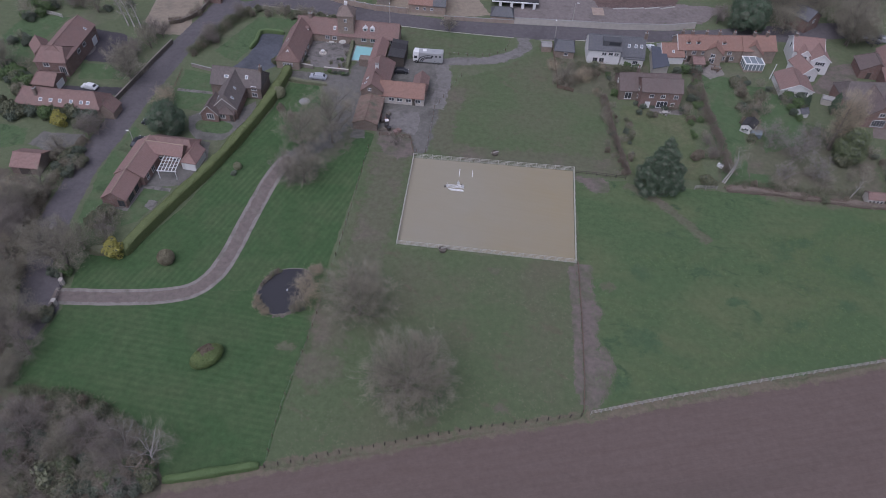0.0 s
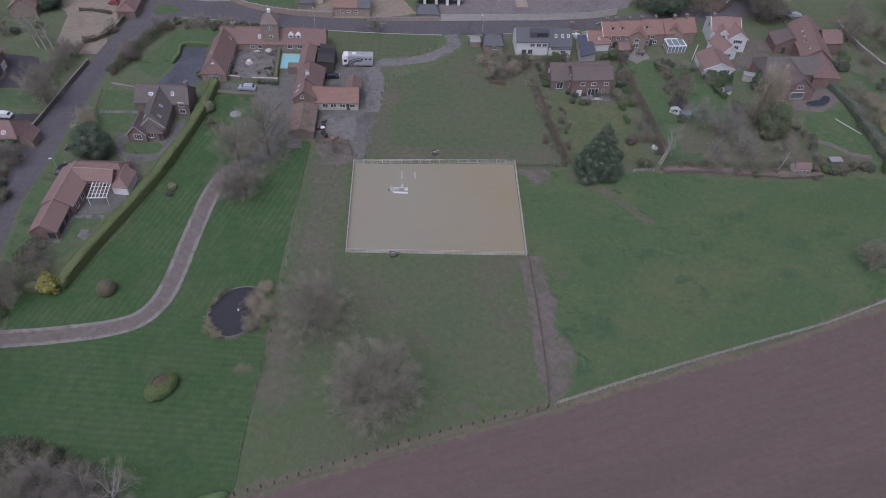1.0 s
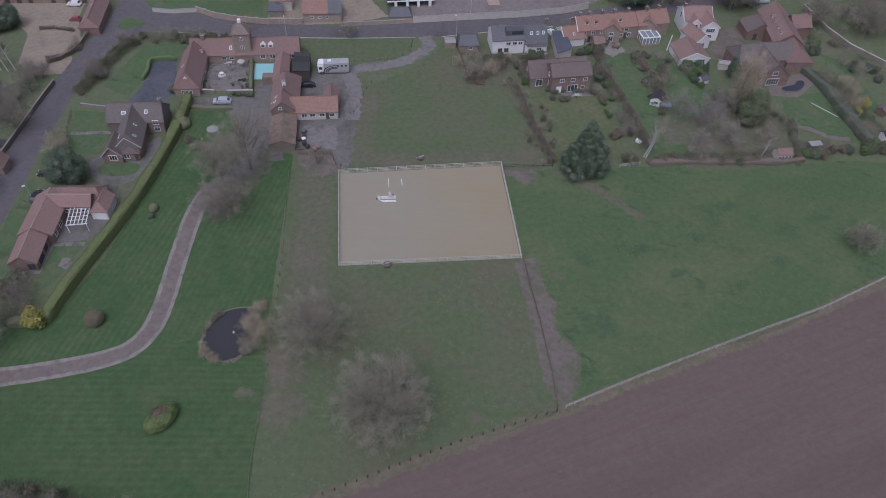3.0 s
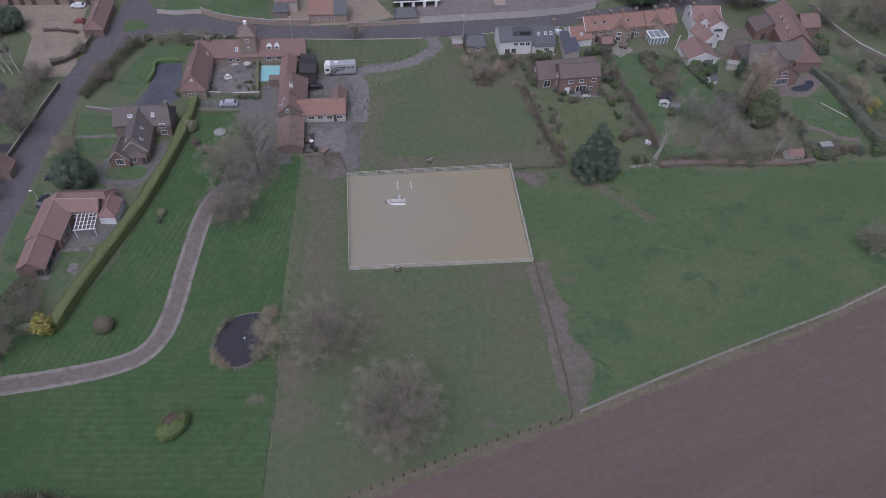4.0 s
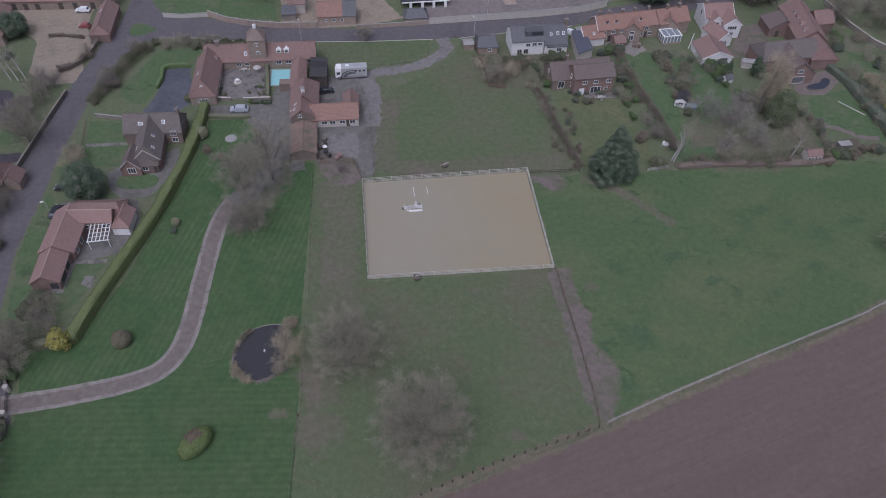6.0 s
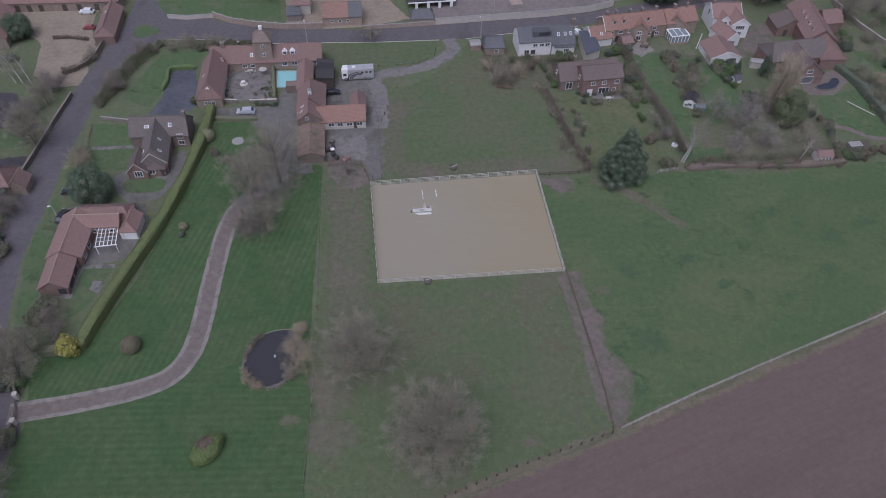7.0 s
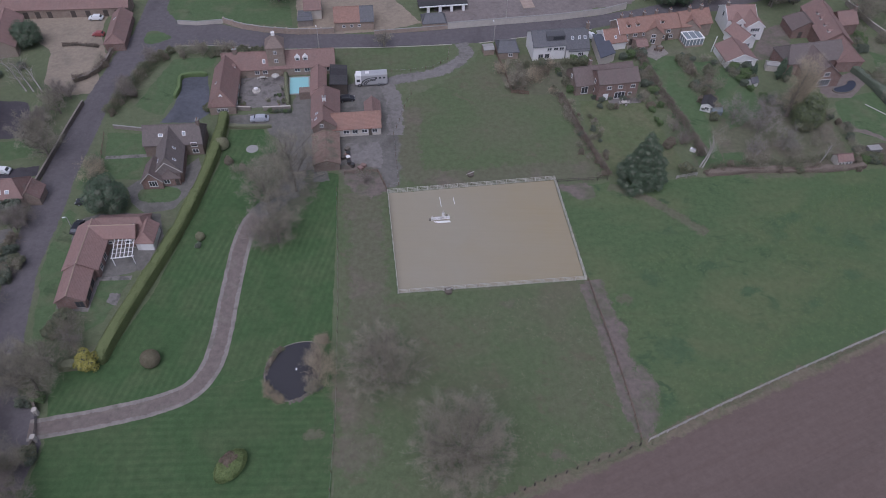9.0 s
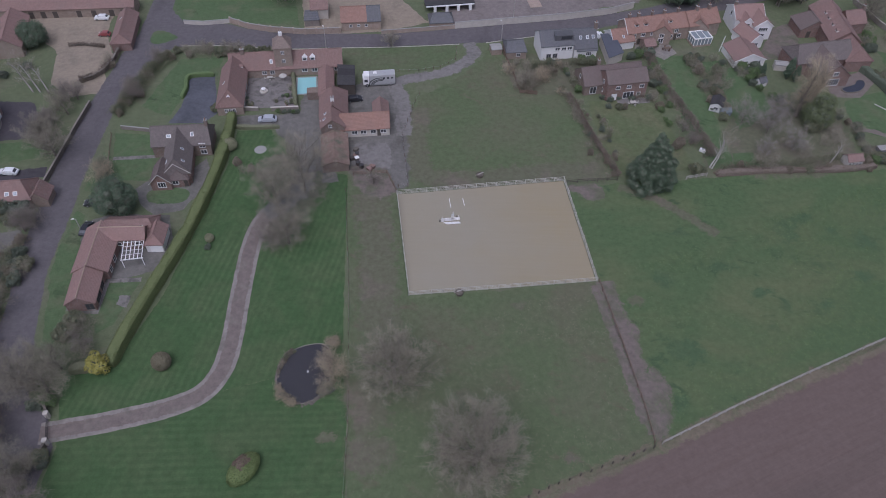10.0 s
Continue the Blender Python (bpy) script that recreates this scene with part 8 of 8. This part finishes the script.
def pool():
    t = own(("swimming_pool", "bright turquoise covered swimming pool", "pool"))
    c = [(-24.51, 71.19), (-19.39, 71.25), (-19.58, 78.52), (-24.52, 78.68)]
    mid = centre(*c)
    m = plain("turquoise_pool_cover", (0.300, 0.560, 0.570), 0.4, vary=0.12, scale=0.6)
    part("cover", mesh_of("cover", [(*p, 0.10) for p in c] + [(*p, 0.0) for p in c], [(0, 1, 2, 3), (0, 4, 5, 1), (1, 5, 6, 2), (2, 6, 7, 3), (3, 7, 4, 0)], m), None, t)
    out = [(mid[0] + (p[0] - mid[0]) * 1.16, mid[1] + (p[1] - mid[1]) * 1.1) for p in c]
    vs = [(*p, 0.14) for p in c] + [(*p, 0.14) for p in out] + [(*p, 0.0) for p in c] + [(*p, 0.0) for p in out]
    for i in range(4):
        j = (i + 1) % 4
        k = [vs[i], vs[j], vs[4 + j], vs[4 + i], vs[8 + i], vs[8 + j], vs[12 + j], vs[12 + i]]
        part("coping", mesh_of("coping", k, [(0, 3, 2, 1), (0, 1, 5, 4), (2, 3, 7, 6), (4, 5, 6, 7)], M["concrete"]), None, t)


pool()
POTS = random.Random(3)
for k_ in range(14):
    x_, y_ = POTS.choice(((-38.6, 80.6), (-37.0, 67.4), (-27.2, 66.9), (-28.4, 80.4), (-33.0, 79.8)))
    pt = thing("plant_pot", "clay pot with a small dark plant on the patio", "plant pot", (x_ + POTS.uniform(-1.2, 1.2), y_ + POTS.uniform(-0.9, 0.9), 0.024), "patio pots")
    part("pot", tube_bm((0, 0, 0), (0, 0, 0.45), 0.22, 0.32, 10), M["tile_orange"], pt)
    part("plant", leaf_mesh("plant", k_, [(0, 0, 0.7, 0.4, 0.4, 0.4)], 60, 0.14, M["leaf_olive"]), None, pt)
fo = thing("garden_fountain", "round white stone ornament on the patio", "fountain", (*(-33.45, 73.23), 0))
bmf = tube_bm((0, 0, 0), (0, 0, 0.35), 1.1, 1.1, 20)
part("ring", bmf, M["pale_wall"], fo)
part("bowl", tube_bm((0, 0, 0.35), (0, 0, 1.0), 0.25, 0.6, 12), M["white"], fo)
ci = thing("stone_circle", "round pale stone set in the lawn", "paving", (*(-33.01, 49.18), 0))
part("slab", tube_bm((0, 0, 0), (0, 0, 0.07), 1.5, 1.5, 24), M["concrete"], ci)


# ---- vehicles ----
def car(name, label, p, turn, paint, long=4.4, wide=1.8, high=1.5, group=""):
    t = thing(name, label, "car", (*p, 0), group, turn)
    prof = [(-0.5, 0.3), (-0.5, 0.52), (-0.47, 0.6), (-0.42, 0.64), (-0.30, 0.98), (-0.24, 1.0), (0.10, 1.0), (0.16, 0.97), (0.30, 0.66), (0.46, 0.56), (0.5, 0.46), (0.5, 0.3), (0.45, 0.22), (-0.45, 0.22)]
    bm = bmesh.new()
    rows = []
    for s, k in ((-0.5, 0.93), (-0.44, 1.0), (0.44, 1.0), (0.5, 0.93)):
        row = []
        for x, z in prof:
            inset = 0.86 if z > 0.7 else 1.0
            row.append(bm.verts.new((x * long, s * wide * inset, (0.22 + (z - 0.22) * (k if z > 0.5 else 1)) * high)))
        rows.append(row)
    n = len(prof)
    for a, b in zip(rows[:-1], rows[1:]):
        for i in range(n):
            bm.faces.new((a[i], a[(i + 1) % n], b[(i + 1) % n], b[i]))
    bm.faces.new(rows[0][::-1])
    bm.faces.new(rows[-1])
    bmesh.ops.recalc_face_normals(bm, faces=bm.faces)
    body = part("body", bm, paint, t)
    z0, z1 = 0.67 * high, 0.93 * high
    part("windscreen", mesh_of("windscreen", [(0.305 * long, -0.36 * wide, z0), (0.305 * long, 0.36 * wide, z0), (0.175 * long, 0.36 * wide, z1), (0.175 * long, -0.36 * wide, z1), (0.29 * long, -0.36 * wide, z0), (0.29 * long, 0.36 * wide, z0), (0.16 * long, 0.36 * wide, z1), (0.16 * long, -0.36 * wide, z1)],
         [(0, 1, 2, 3), (7, 6, 5, 4), (0, 3, 7, 4), (1, 5, 6, 2), (3, 2, 6, 7), (0, 4, 5, 1)], M["glass"]), None, t)
    part("rear_window", mesh_of("rear_window", [(-0.425 * long, -0.34 * wide, z0), (-0.425 * long, 0.34 * wide, z0), (-0.325 * long, 0.34 * wide, z1), (-0.325 * long, -0.34 * wide, z1), (-0.40 * long, -0.34 * wide, z0), (-0.40 * long, 0.34 * wide, z0), (-0.30 * long, 0.34 * wide, z1), (-0.30 * long, -0.34 * wide, z1)],
         [(3, 2, 1, 0), (4, 5, 6, 7), (0, 4, 7, 3), (1, 2, 6, 5), (3, 7, 6, 2), (0, 1, 5, 4)], M["glass"]), None, t)
    for s in (-1, 1):
        part("side_window", box_bm(-0.3 * long, s * 0.437 * wide - 0.012, 0.70 * high, 0.16 * long, s * 0.437 * wide + 0.012, 0.90 * high, 0.005), M["glass"], t)
        part("headlight", box_bm(0.47 * long, s * 0.36 * wide - 0.15, 0.44 * high, 0.505 * long, s * 0.36 * wide + 0.15, 0.53 * high, 0.01), M["white"], t)
        for x in (-0.31, 0.31):
            wheel = part("wheel", tube_bm((x * long, s * wide * 0.40, 0.32), (x * long, s * wide * 0.505, 0.32), 0.32, 0.32, 16), M["black"], t)
            part("rim", tube_bm((x * long, s * wide * 0.5, 0.32), (x * long, s * wide * 0.515, 0.32), 0.2, 0.2, 12), M["metal"], wheel)
    return t


paint = {k: plain(k + "_car_paint", c, 0.3, vary=0.06, spec=0.5) for k, c in (("silver", (0.40, 0.41, 0.45)), ("white", (0.72, 0.72, 0.73)), ("black", (0.03, 0.03, 0.035)), ("blue", (0.05, 0.06, 0.10)), ("red", (0.26, 0.07, 0.07)))}
car("estate_car", "silver estate car parked in the yard", (-31.77, 60.45), 178, paint["silver"], 4.7, 1.85, 1.6)
car("hatchback", "white hatchback on the gravel court", (-83.45, 113.71), 176, paint["white"], 4.2)
car("hatchback", "small red and white car by the wall", (-80.88, 104.55), 176, paint["red"], 3.4, 1.6, 1.4)
car("saloon_car", "dark car parked before the cottage", (-69.49, 33.25), 178, paint["black"], 4.4)
car("saloon_car", "dark car beside the bungalow", (-69.55, 25.07), 80, paint["black"], 4.3)
car("saloon_car", "white car on the drive", (-91.59, 45.71), 172, paint["white"], 4.4)
car("saloon_car", "dark car in the drive", (-66.54, 32.24), 178, paint["blue"], 4.3)
car("hatchback", "dark car behind the shed", (-9.19, 67.12), 5, paint["black"], 4.2)
car("saloon_car", "white car between the houses", (63.98, 91.73), 110, paint["white"], 4.4)
car("saloon_car", "dark parked car behind the houses", (134.43, 107.79), 5, paint["blue"], 4.4)
car("saloon_car", "pale parked car behind the houses", (138.48, 109.22), 5, paint["silver"], 4.4)


def horsebox(p, turn):
    t = thing("horsebox_lorry", "large silver horsebox lorry with dark swirls", "lorry", (*p, 0), "", turn)
    silver = plain("silver_lorry_paint", (0.40, 0.395, 0.40), 0.4, vary=0.15)
    bm = box_bm(-2.7, -1.25, 0.55, 4.4, 1.25, 3.6, 0.12)
    body = part("box_body", bm, silver, t)
    cab = part("cab", box_bm(-4.4, -1.2, 0.5, -2.72, 1.2, 3.0, 0.2), M["white"], t)
    part("luton", box_bm(-4.1, -1.2, 2.85, -2.6, 1.2, 3.7, 0.2), M["white"], t)
    part("windscreen", box_bm(-4.43, -1.0, 1.5, -4.3, 1.0, 2.5, 0.03), M["glass"], cab)
    for s in (-1, 1):
        part("side_window", box_bm(-4.0, s * 1.21 - 0.02, 1.6, -3.1, s * 1.21 + 0.02, 2.4, 0.01), M["glass"], cab)
        for k in range(3):
            part("window", box_bm(1.0 + k * 1.1, s * 1.26 - 0.02, 2.3, 1.6 + k * 1.1, s * 1.26 + 0.02, 2.8, 0.01), M["glass"], body)
        part("skirt", box_bm(-2.5, s * 1.24 - 0.03, 0.4, 4.2, s * 1.24 + 0.03, 0.8, 0.01), M["metal"], t)
        for r, z0 in ((1.5, 0.7), (1.9, 0.7), (2.4, 0.8)):
            vs, fs = [], []
            for k, a in enumerate(math.radians(d) for d in range(70, 181, 10)):
                for q, off in ((r - 0.12, 1.255), (r + 0.12, 1.255), (r + 0.12, 1.285), (r - 0.12, 1.285)):
                    vs.append((0.4 + q * 1.3 * math.cos(a), s * off, z0 + q * math.sin(a) * 0.8))
                if k:
                    fs += [(4 * k - 4 + m, 4 * k - 4 + (m + 1) % 4, 4 * k + (m + 1) % 4, 4 * k + m) for m in range(4)]
            fs += [(0, 1, 2, 3), (len(vs) - 1, len(vs) - 2, len(vs) - 3, len(vs) - 4)]
            part("swirl", mesh_of("swirl", vs, fs, M["black"]), None, body)
        for x in (-3.3, 2.0, 3.1):
            wheel = part("wheel", tube_bm((x, s * 0.95, 0.48), (x, s * 1.25, 0.48), 0.48, 0.48, 18), M["black"], t)
            part("rim", tube_bm((x, s * 1.24, 0.48), (x, s * 1.27, 0.48), 0.26, 0.26, 12), M["metal"], wheel)
    part("roof_vent", box_bm(-1.5, -0.5, 3.6, -0.5, 0.5, 3.78, 0.04), M["white"], body)
    part("roof_vent", box_bm(1.0, -0.5, 3.6, 2.0, 0.5, 3.78, 0.04), M["metal"], body)


horsebox((-2.35, 74.16), 2)


# ---- street furniture and garden things ----
def pole_lamp(p, h, label, name="street_lamp", arm=1.2, turn=0):
    t = thing(name, label, "lamp post", (*p, 0), "", turn)
    part("post", tube_bm((0, 0, -0.1), (0, 0, h), 0.11, 0.07, 8), M["grey_wood"], t)
    part("arm", tube_bm((0, 0, h - 0.1), (arm, 0, h + 0.2), 0.04, 0.04, 6), M["metal"], t)
    part("lantern", box_bm(arm - 0.1, -0.15, h + 0.1, arm + 0.6, 0.15, h + 0.28, 0.04), M["white"], t)


wp = thing("flag_pole", "bare white pole on the terrace lawn", "pole", (97.5, 81.7, 0), "", 0)
part("pole", tube_bm((0, 0, -0.1), (0.4, 0.0, 5.0), 0.16, 0.12, 8), M["white"], wp)
pole_lamp((34.46, 91.74), 6.0, "tall pale street lamp by the track", turn=100)
pole_lamp((-16.75, 93.03), 6.0, "tall pale street lamp behind the house", turn=100)
pole_lamp((-70.6, 24.8), 4.0, "street lamp on the verge with a white head", turn=190, arm=0.3)
pole_lamp((40.00, 103.09), 7.0, "wooden pole behind the long wall", "utility_pole", 0.6)


def small_building(name, label, p, turn, w, d, eaves, top, wall, roof, cat="shed"):
    t = own((name, label, cat))
    c, s = math.cos(radians(turn)), math.sin(radians(turn))
    blk = Block(t, (p[0] - c * w / 2, p[1] - s * w / 2), (p[0] + c * w / 2, p[1] + s * w / 2), top, eaves, d / 2, wall, roof, over=0.15)
    return blk


sh = small_building("garden_shed", "white-fronted garden shed with dark roof", (86.88, 55.80), 60, 4.2, 3.2, 2.0, 2.8, M["white_wall"], M["felt"])
sh.window("a", 0.5, 0.7, 1.2, 0.9)
sm = small_building("greenhouse", "small pale greenhouse in the garden", (88.09, 52.77), 0, 2.6, 1.8, 1.4, 2.0, M["roof_glass"], M["roof_glass"], "greenhouse")
su = small_building("summerhouse", "small summerhouse with orange roof and pale front", (112.55, 31.09), 2, 4.0, 2.8, 1.8, 2.8, M["cream_wall"], M["tile_red"], "summerhouse")
for f in (0.15, 0.38, 0.62, 0.85):
    su.window("r", f, 0.5, 0.7, 1.0, 0)
pl = small_building("play_house", "small grey-white play house", (102.89, 64.61), 20, 2.4, 2.2, 1.5, 2.4, M["white_wall"], M["slate"], "play house")
kennel = small_building("brick_store", "small brick store by the road", (31.96, 86.65), 4, 3.0, 3.0, 1.8, 2.1, M["brick_buff"], M["concrete"], "outbuilding")


def plain_item(name, label, cat, p, turn, parts_):
    t = thing(name, label, cat, (*p, 0), "", turn)
    for nm, b, mt in parts_:
        part(nm, box_bm(*b, 0.02), M[mt], t)
    return t


cp = thing("carport", "long dark-roofed open shed with white posts and beam", "shed", (23.6, 109.9, 0), "", 3)
for x_ in (-6.9, -3.2, 0.4, 4.1):
    part("post", box_bm(x_ - 0.45, -0.12, 0, x_ + 0.45, 0.12, 1.9, 0.02), M["white"], cp)
part("beam", box_bm(-9.6, -0.16, 1.9, 5.4, 0.16, 2.2, 0.02), M["white"], cp)
part("roof", box_bm(-9.8, 0.2, 2.1, 5.6, 4.6, 2.3, 0.03), M["felt"], cp)
part("back_wall", box_bm(-9.6, 4.2, 0, 5.4, 4.4, 2.1, 0.02), M["dark_wood"], cp)

gp = thing("garden_pond", "dark kidney-shaped pond with a raised stone rim on the patio", "pond", (128.9, 61.3, 0))
ring_ = rounded([(-3.9, -0.6), (-3.4, -2.3), (0.2, -2.2), (3.2, 0.2), (3.8, 2.4), (2.0, 2.6), (0.4, 0.9)], True, 0.5)
part("water", mesh_of("water", [(v.x, v.y, 0.32) for v in ring_], [tuple(range(len(ring_)))], M["pond_blue"]), None, gp)
for a_, c_ in zip(ring_, ring_[1:] + ring_[:1]):
    part("rim_stone", tube_bm((a_.x, a_.y, 0.18), (c_.x, c_.y, 0.18), 0.2, 0.2, 6), M["stone_dark"], gp)
plain_item("garden_table", "pale wooden garden table", "table", (123.89, 62.89), 10, (("tabletop", (-0.9, -0.5, 0.68, 0.9, 0.5, 0.75), "white"), ("leg", (-0.8, -0.4, 0, -0.7, -0.3, 0.68), "white"), ("leg", (0.7, -0.4, 0, 0.8, -0.3, 0.68), "white"), ("leg", (-0.8, 0.3, 0, -0.7, 0.4, 0.68), "white"), ("leg", (0.7, 0.3, 0, 0.8, 0.4, 0.68), "white")))
plain_item("water_tank", "white water tank in the garden", "tank", (76.96, 38.67), 50, (("tank", (-0.4, -0.75, 0, 0.4, 0.75, 0.8), "white"), ("lid", (-0.3, -0.3, 0.8, 0.3, 0.3, 0.9), "metal")))
plain_item("leaning_board", "long pale plank leaning in the garden", "plank", (133.01, 50.20), -55, (("plank", (-4.0, -0.15, 0.0, 4.0, 0.15, 0.12), "grey_wood"),))
plain_item("skip", "grey metal container by the vegetable beds", "container", (123.16, 34.82), 3, (("box", (-1.6, -0.9, 0, 1.6, 0.9, 1.0), "metal"), ("rim", (-1.7, -1.0, 1.0, 1.7, 1.0, 1.1), "concrete")))
for k, (px_, py_) in enumerate(((-9.29, 44.71), (-9.34, 43.03), (-9.12, 41.36), (-8.33, 40.26))):
    plain_item("feed_bin", "dark plastic bin beside the stables", "bin", (px_, py_), 20 * k, (("tub", (-0.4, -0.4, 0, 0.4, 0.4, 1.0), "dark_wood"), ("lid", (-0.5, -0.5, 1.0, 0.5, 0.5, 1.1), "white" if k == 1 else "felt")))["group"] = "bins by the stables"


# garden clutter
for p_, t_, c_ in (((64.94, 59.19), 8, "grey_wood"), ((82.25, 83.63), 12, "brown_wood"), ((-32.06, 78.79), 3, "grey_wood")):
    plain_item("garden_table", "slatted garden table on a patio", "table", p_, t_, (("tabletop", (-0.8, -0.5, 0.68, 0.8, 0.5, 0.75), c_), ("leg", (-0.7, -0.4, 0, -0.6, -0.3, 0.68), c_), ("leg", (0.6, -0.4, 0, 0.7, -0.3, 0.68), c_), ("leg", (-0.7, 0.3, 0, -0.6, 0.4, 0.68), c_), ("leg", (0.6, 0.3, 0, 0.7, 0.4, 0.68), c_)))
    for k in range(4):
        a_ = radians(t_ + 90 * k)
        plain_item("garden_chair", "slatted garden chair beside a table", "chair", (p_[0] + 1.2 * math.cos(a_), p_[1] + 1.0 * math.sin(a_)), t_ + 90 * k + 90, (("seat", (-0.25, -0.25, 0.4, 0.25, 0.25, 0.46), c_), ("backrest", (-0.25, -0.27, 0.46, 0.25, -0.22, 0.95), c_), ("leg", (-0.24, -0.24, 0, -0.19, -0.19, 0.4), c_), ("leg", (0.19, -0.24, 0, 0.24, -0.19, 0.4), c_), ("leg", (-0.24, 0.19, 0, -0.19, 0.24, 0.4), c_), ("leg", (0.19, 0.19, 0, 0.24, 0.24, 0.4), c_)))["group"] = "garden chairs"
pa = thing("parasol", "pale closed garden parasol on the patio", "parasol", (*(-28.33, 77.42), 0))
part("pole", tube_bm((0, 0, 0), (0, 0, 2.4), 0.03, 0.03, 6), M["grey_wood"], pa)
part("canopy", tube_bm((0, 0, 1.9), (0, 0, 2.5), 1.1, 0.05, 10), M["grey_wood"], pa)
small_building("tool_shed", "small brown boarded tool shed", (148.51, 47.90), 30, 3.2, 2.4, 1.9, 2.5, M["brown_wood"], M["tile_brown"])
small_building("white_shed", "small white shed at the gardens' edge", (143.87, 36.91), 5, 3.0, 2.2, 1.9, 2.4, M["white_wall"], M["felt"])
small_building("garden_office", "white garden office beside the drive", (111.60, 71.60), -15, 3.6, 2.2, 1.9, 2.3, M["cream_wall"], M["concrete"], "garden office")
fence("garden_panel_fence", "brown panel fence between gardens", [(49.54, 61.03), (50.58, 48.35), (52.10, 34.57)], 2.4, 1.3, 0.1, 0.16, M["brown_wood"], (0.35, 0.7, 1.05))
fence("cottage_rail_fence", "wooden rail fence by the cottage garden", [(-70.31, 57.96), (-69.31, 48.24), (-68.03, 40.11), (-64.58, 38.83)], 2.2, 1.1, 0.11, 0.1, M["brown_wood"], (0.4, 0.9))
fence("villa_board_fence", "pale board fence behind the villa", [(-124.08, 81.13), (-118.17, 80.11), (-115.57, 79.20)], 2.2, 1.5, 0.1, 0.2, M["grey_wood"], (0.3, 0.6, 0.9, 1.2))

# odds and ends by the stables
for k, (p_, c_) in enumerate((((-11.69, 45.32), "brick_red"), ((-10.47, 43.52), "dark_wood"), ((-9.48, 46.69), "stone_dark"), ((-9.71, 44.39), "brick_red"), ((-11.69, 41.85), "concrete"), ((-6.47, 39.29), "tile_red"), ((-5.71, 40.13), "brick_red"))):
    plain_item("crate", "stacked storage crate beside the stables", "crate", p_, 25 * k, (("box", (-0.6, -0.45, 0, 0.6, 0.45, 0.7), c_), ("lid", (-0.64, -0.49, 0.7, 0.64, 0.49, 0.8), c_)))["group"] = "crates by the stables"
fence("stable_rail_fence", "old wooden rails behind the stables", [(-10.36, 37.71), (-6.21, 37.67), (-2.35, 37.57), (-0.53, 30.96)], 2.2, 1.15, 0.12, 0.1, M["brown_wood"], (0.4, 0.8, 1.1))
car("saloon_car", "pale car parked in the far lane", (133.97, 110.24), 5, paint["silver"], 4.4)
car("saloon_car", "dark car parked in the far lane", (137.82, 110.23), 5, paint["blue"], 4.4)

# ---- things rest at their own base ----
bpy.context.view_layer.update()
for e in [o for o in scene.objects if o.type == "EMPTY" and o.parent is None and o.matrix_world.translation.length < 1e-6]:
    pts = [c.matrix_world @ Vector(q) for c in e.children_recursive if c.type == "MESH" for q in c.bound_box]
    if not pts:
        continue
    lo = [min(p[i] for p in pts) for i in range(3)]
    hi = [max(p[i] for p in pts) for i in range(3)]
    e.location = ((lo[0] + hi[0]) / 2, (lo[1] + hi[1]) / 2, max(lo[2], 0.0))
    for c in e.children:
        c.matrix_parent_inverse = Matrix.Translation(e.location).inverted()
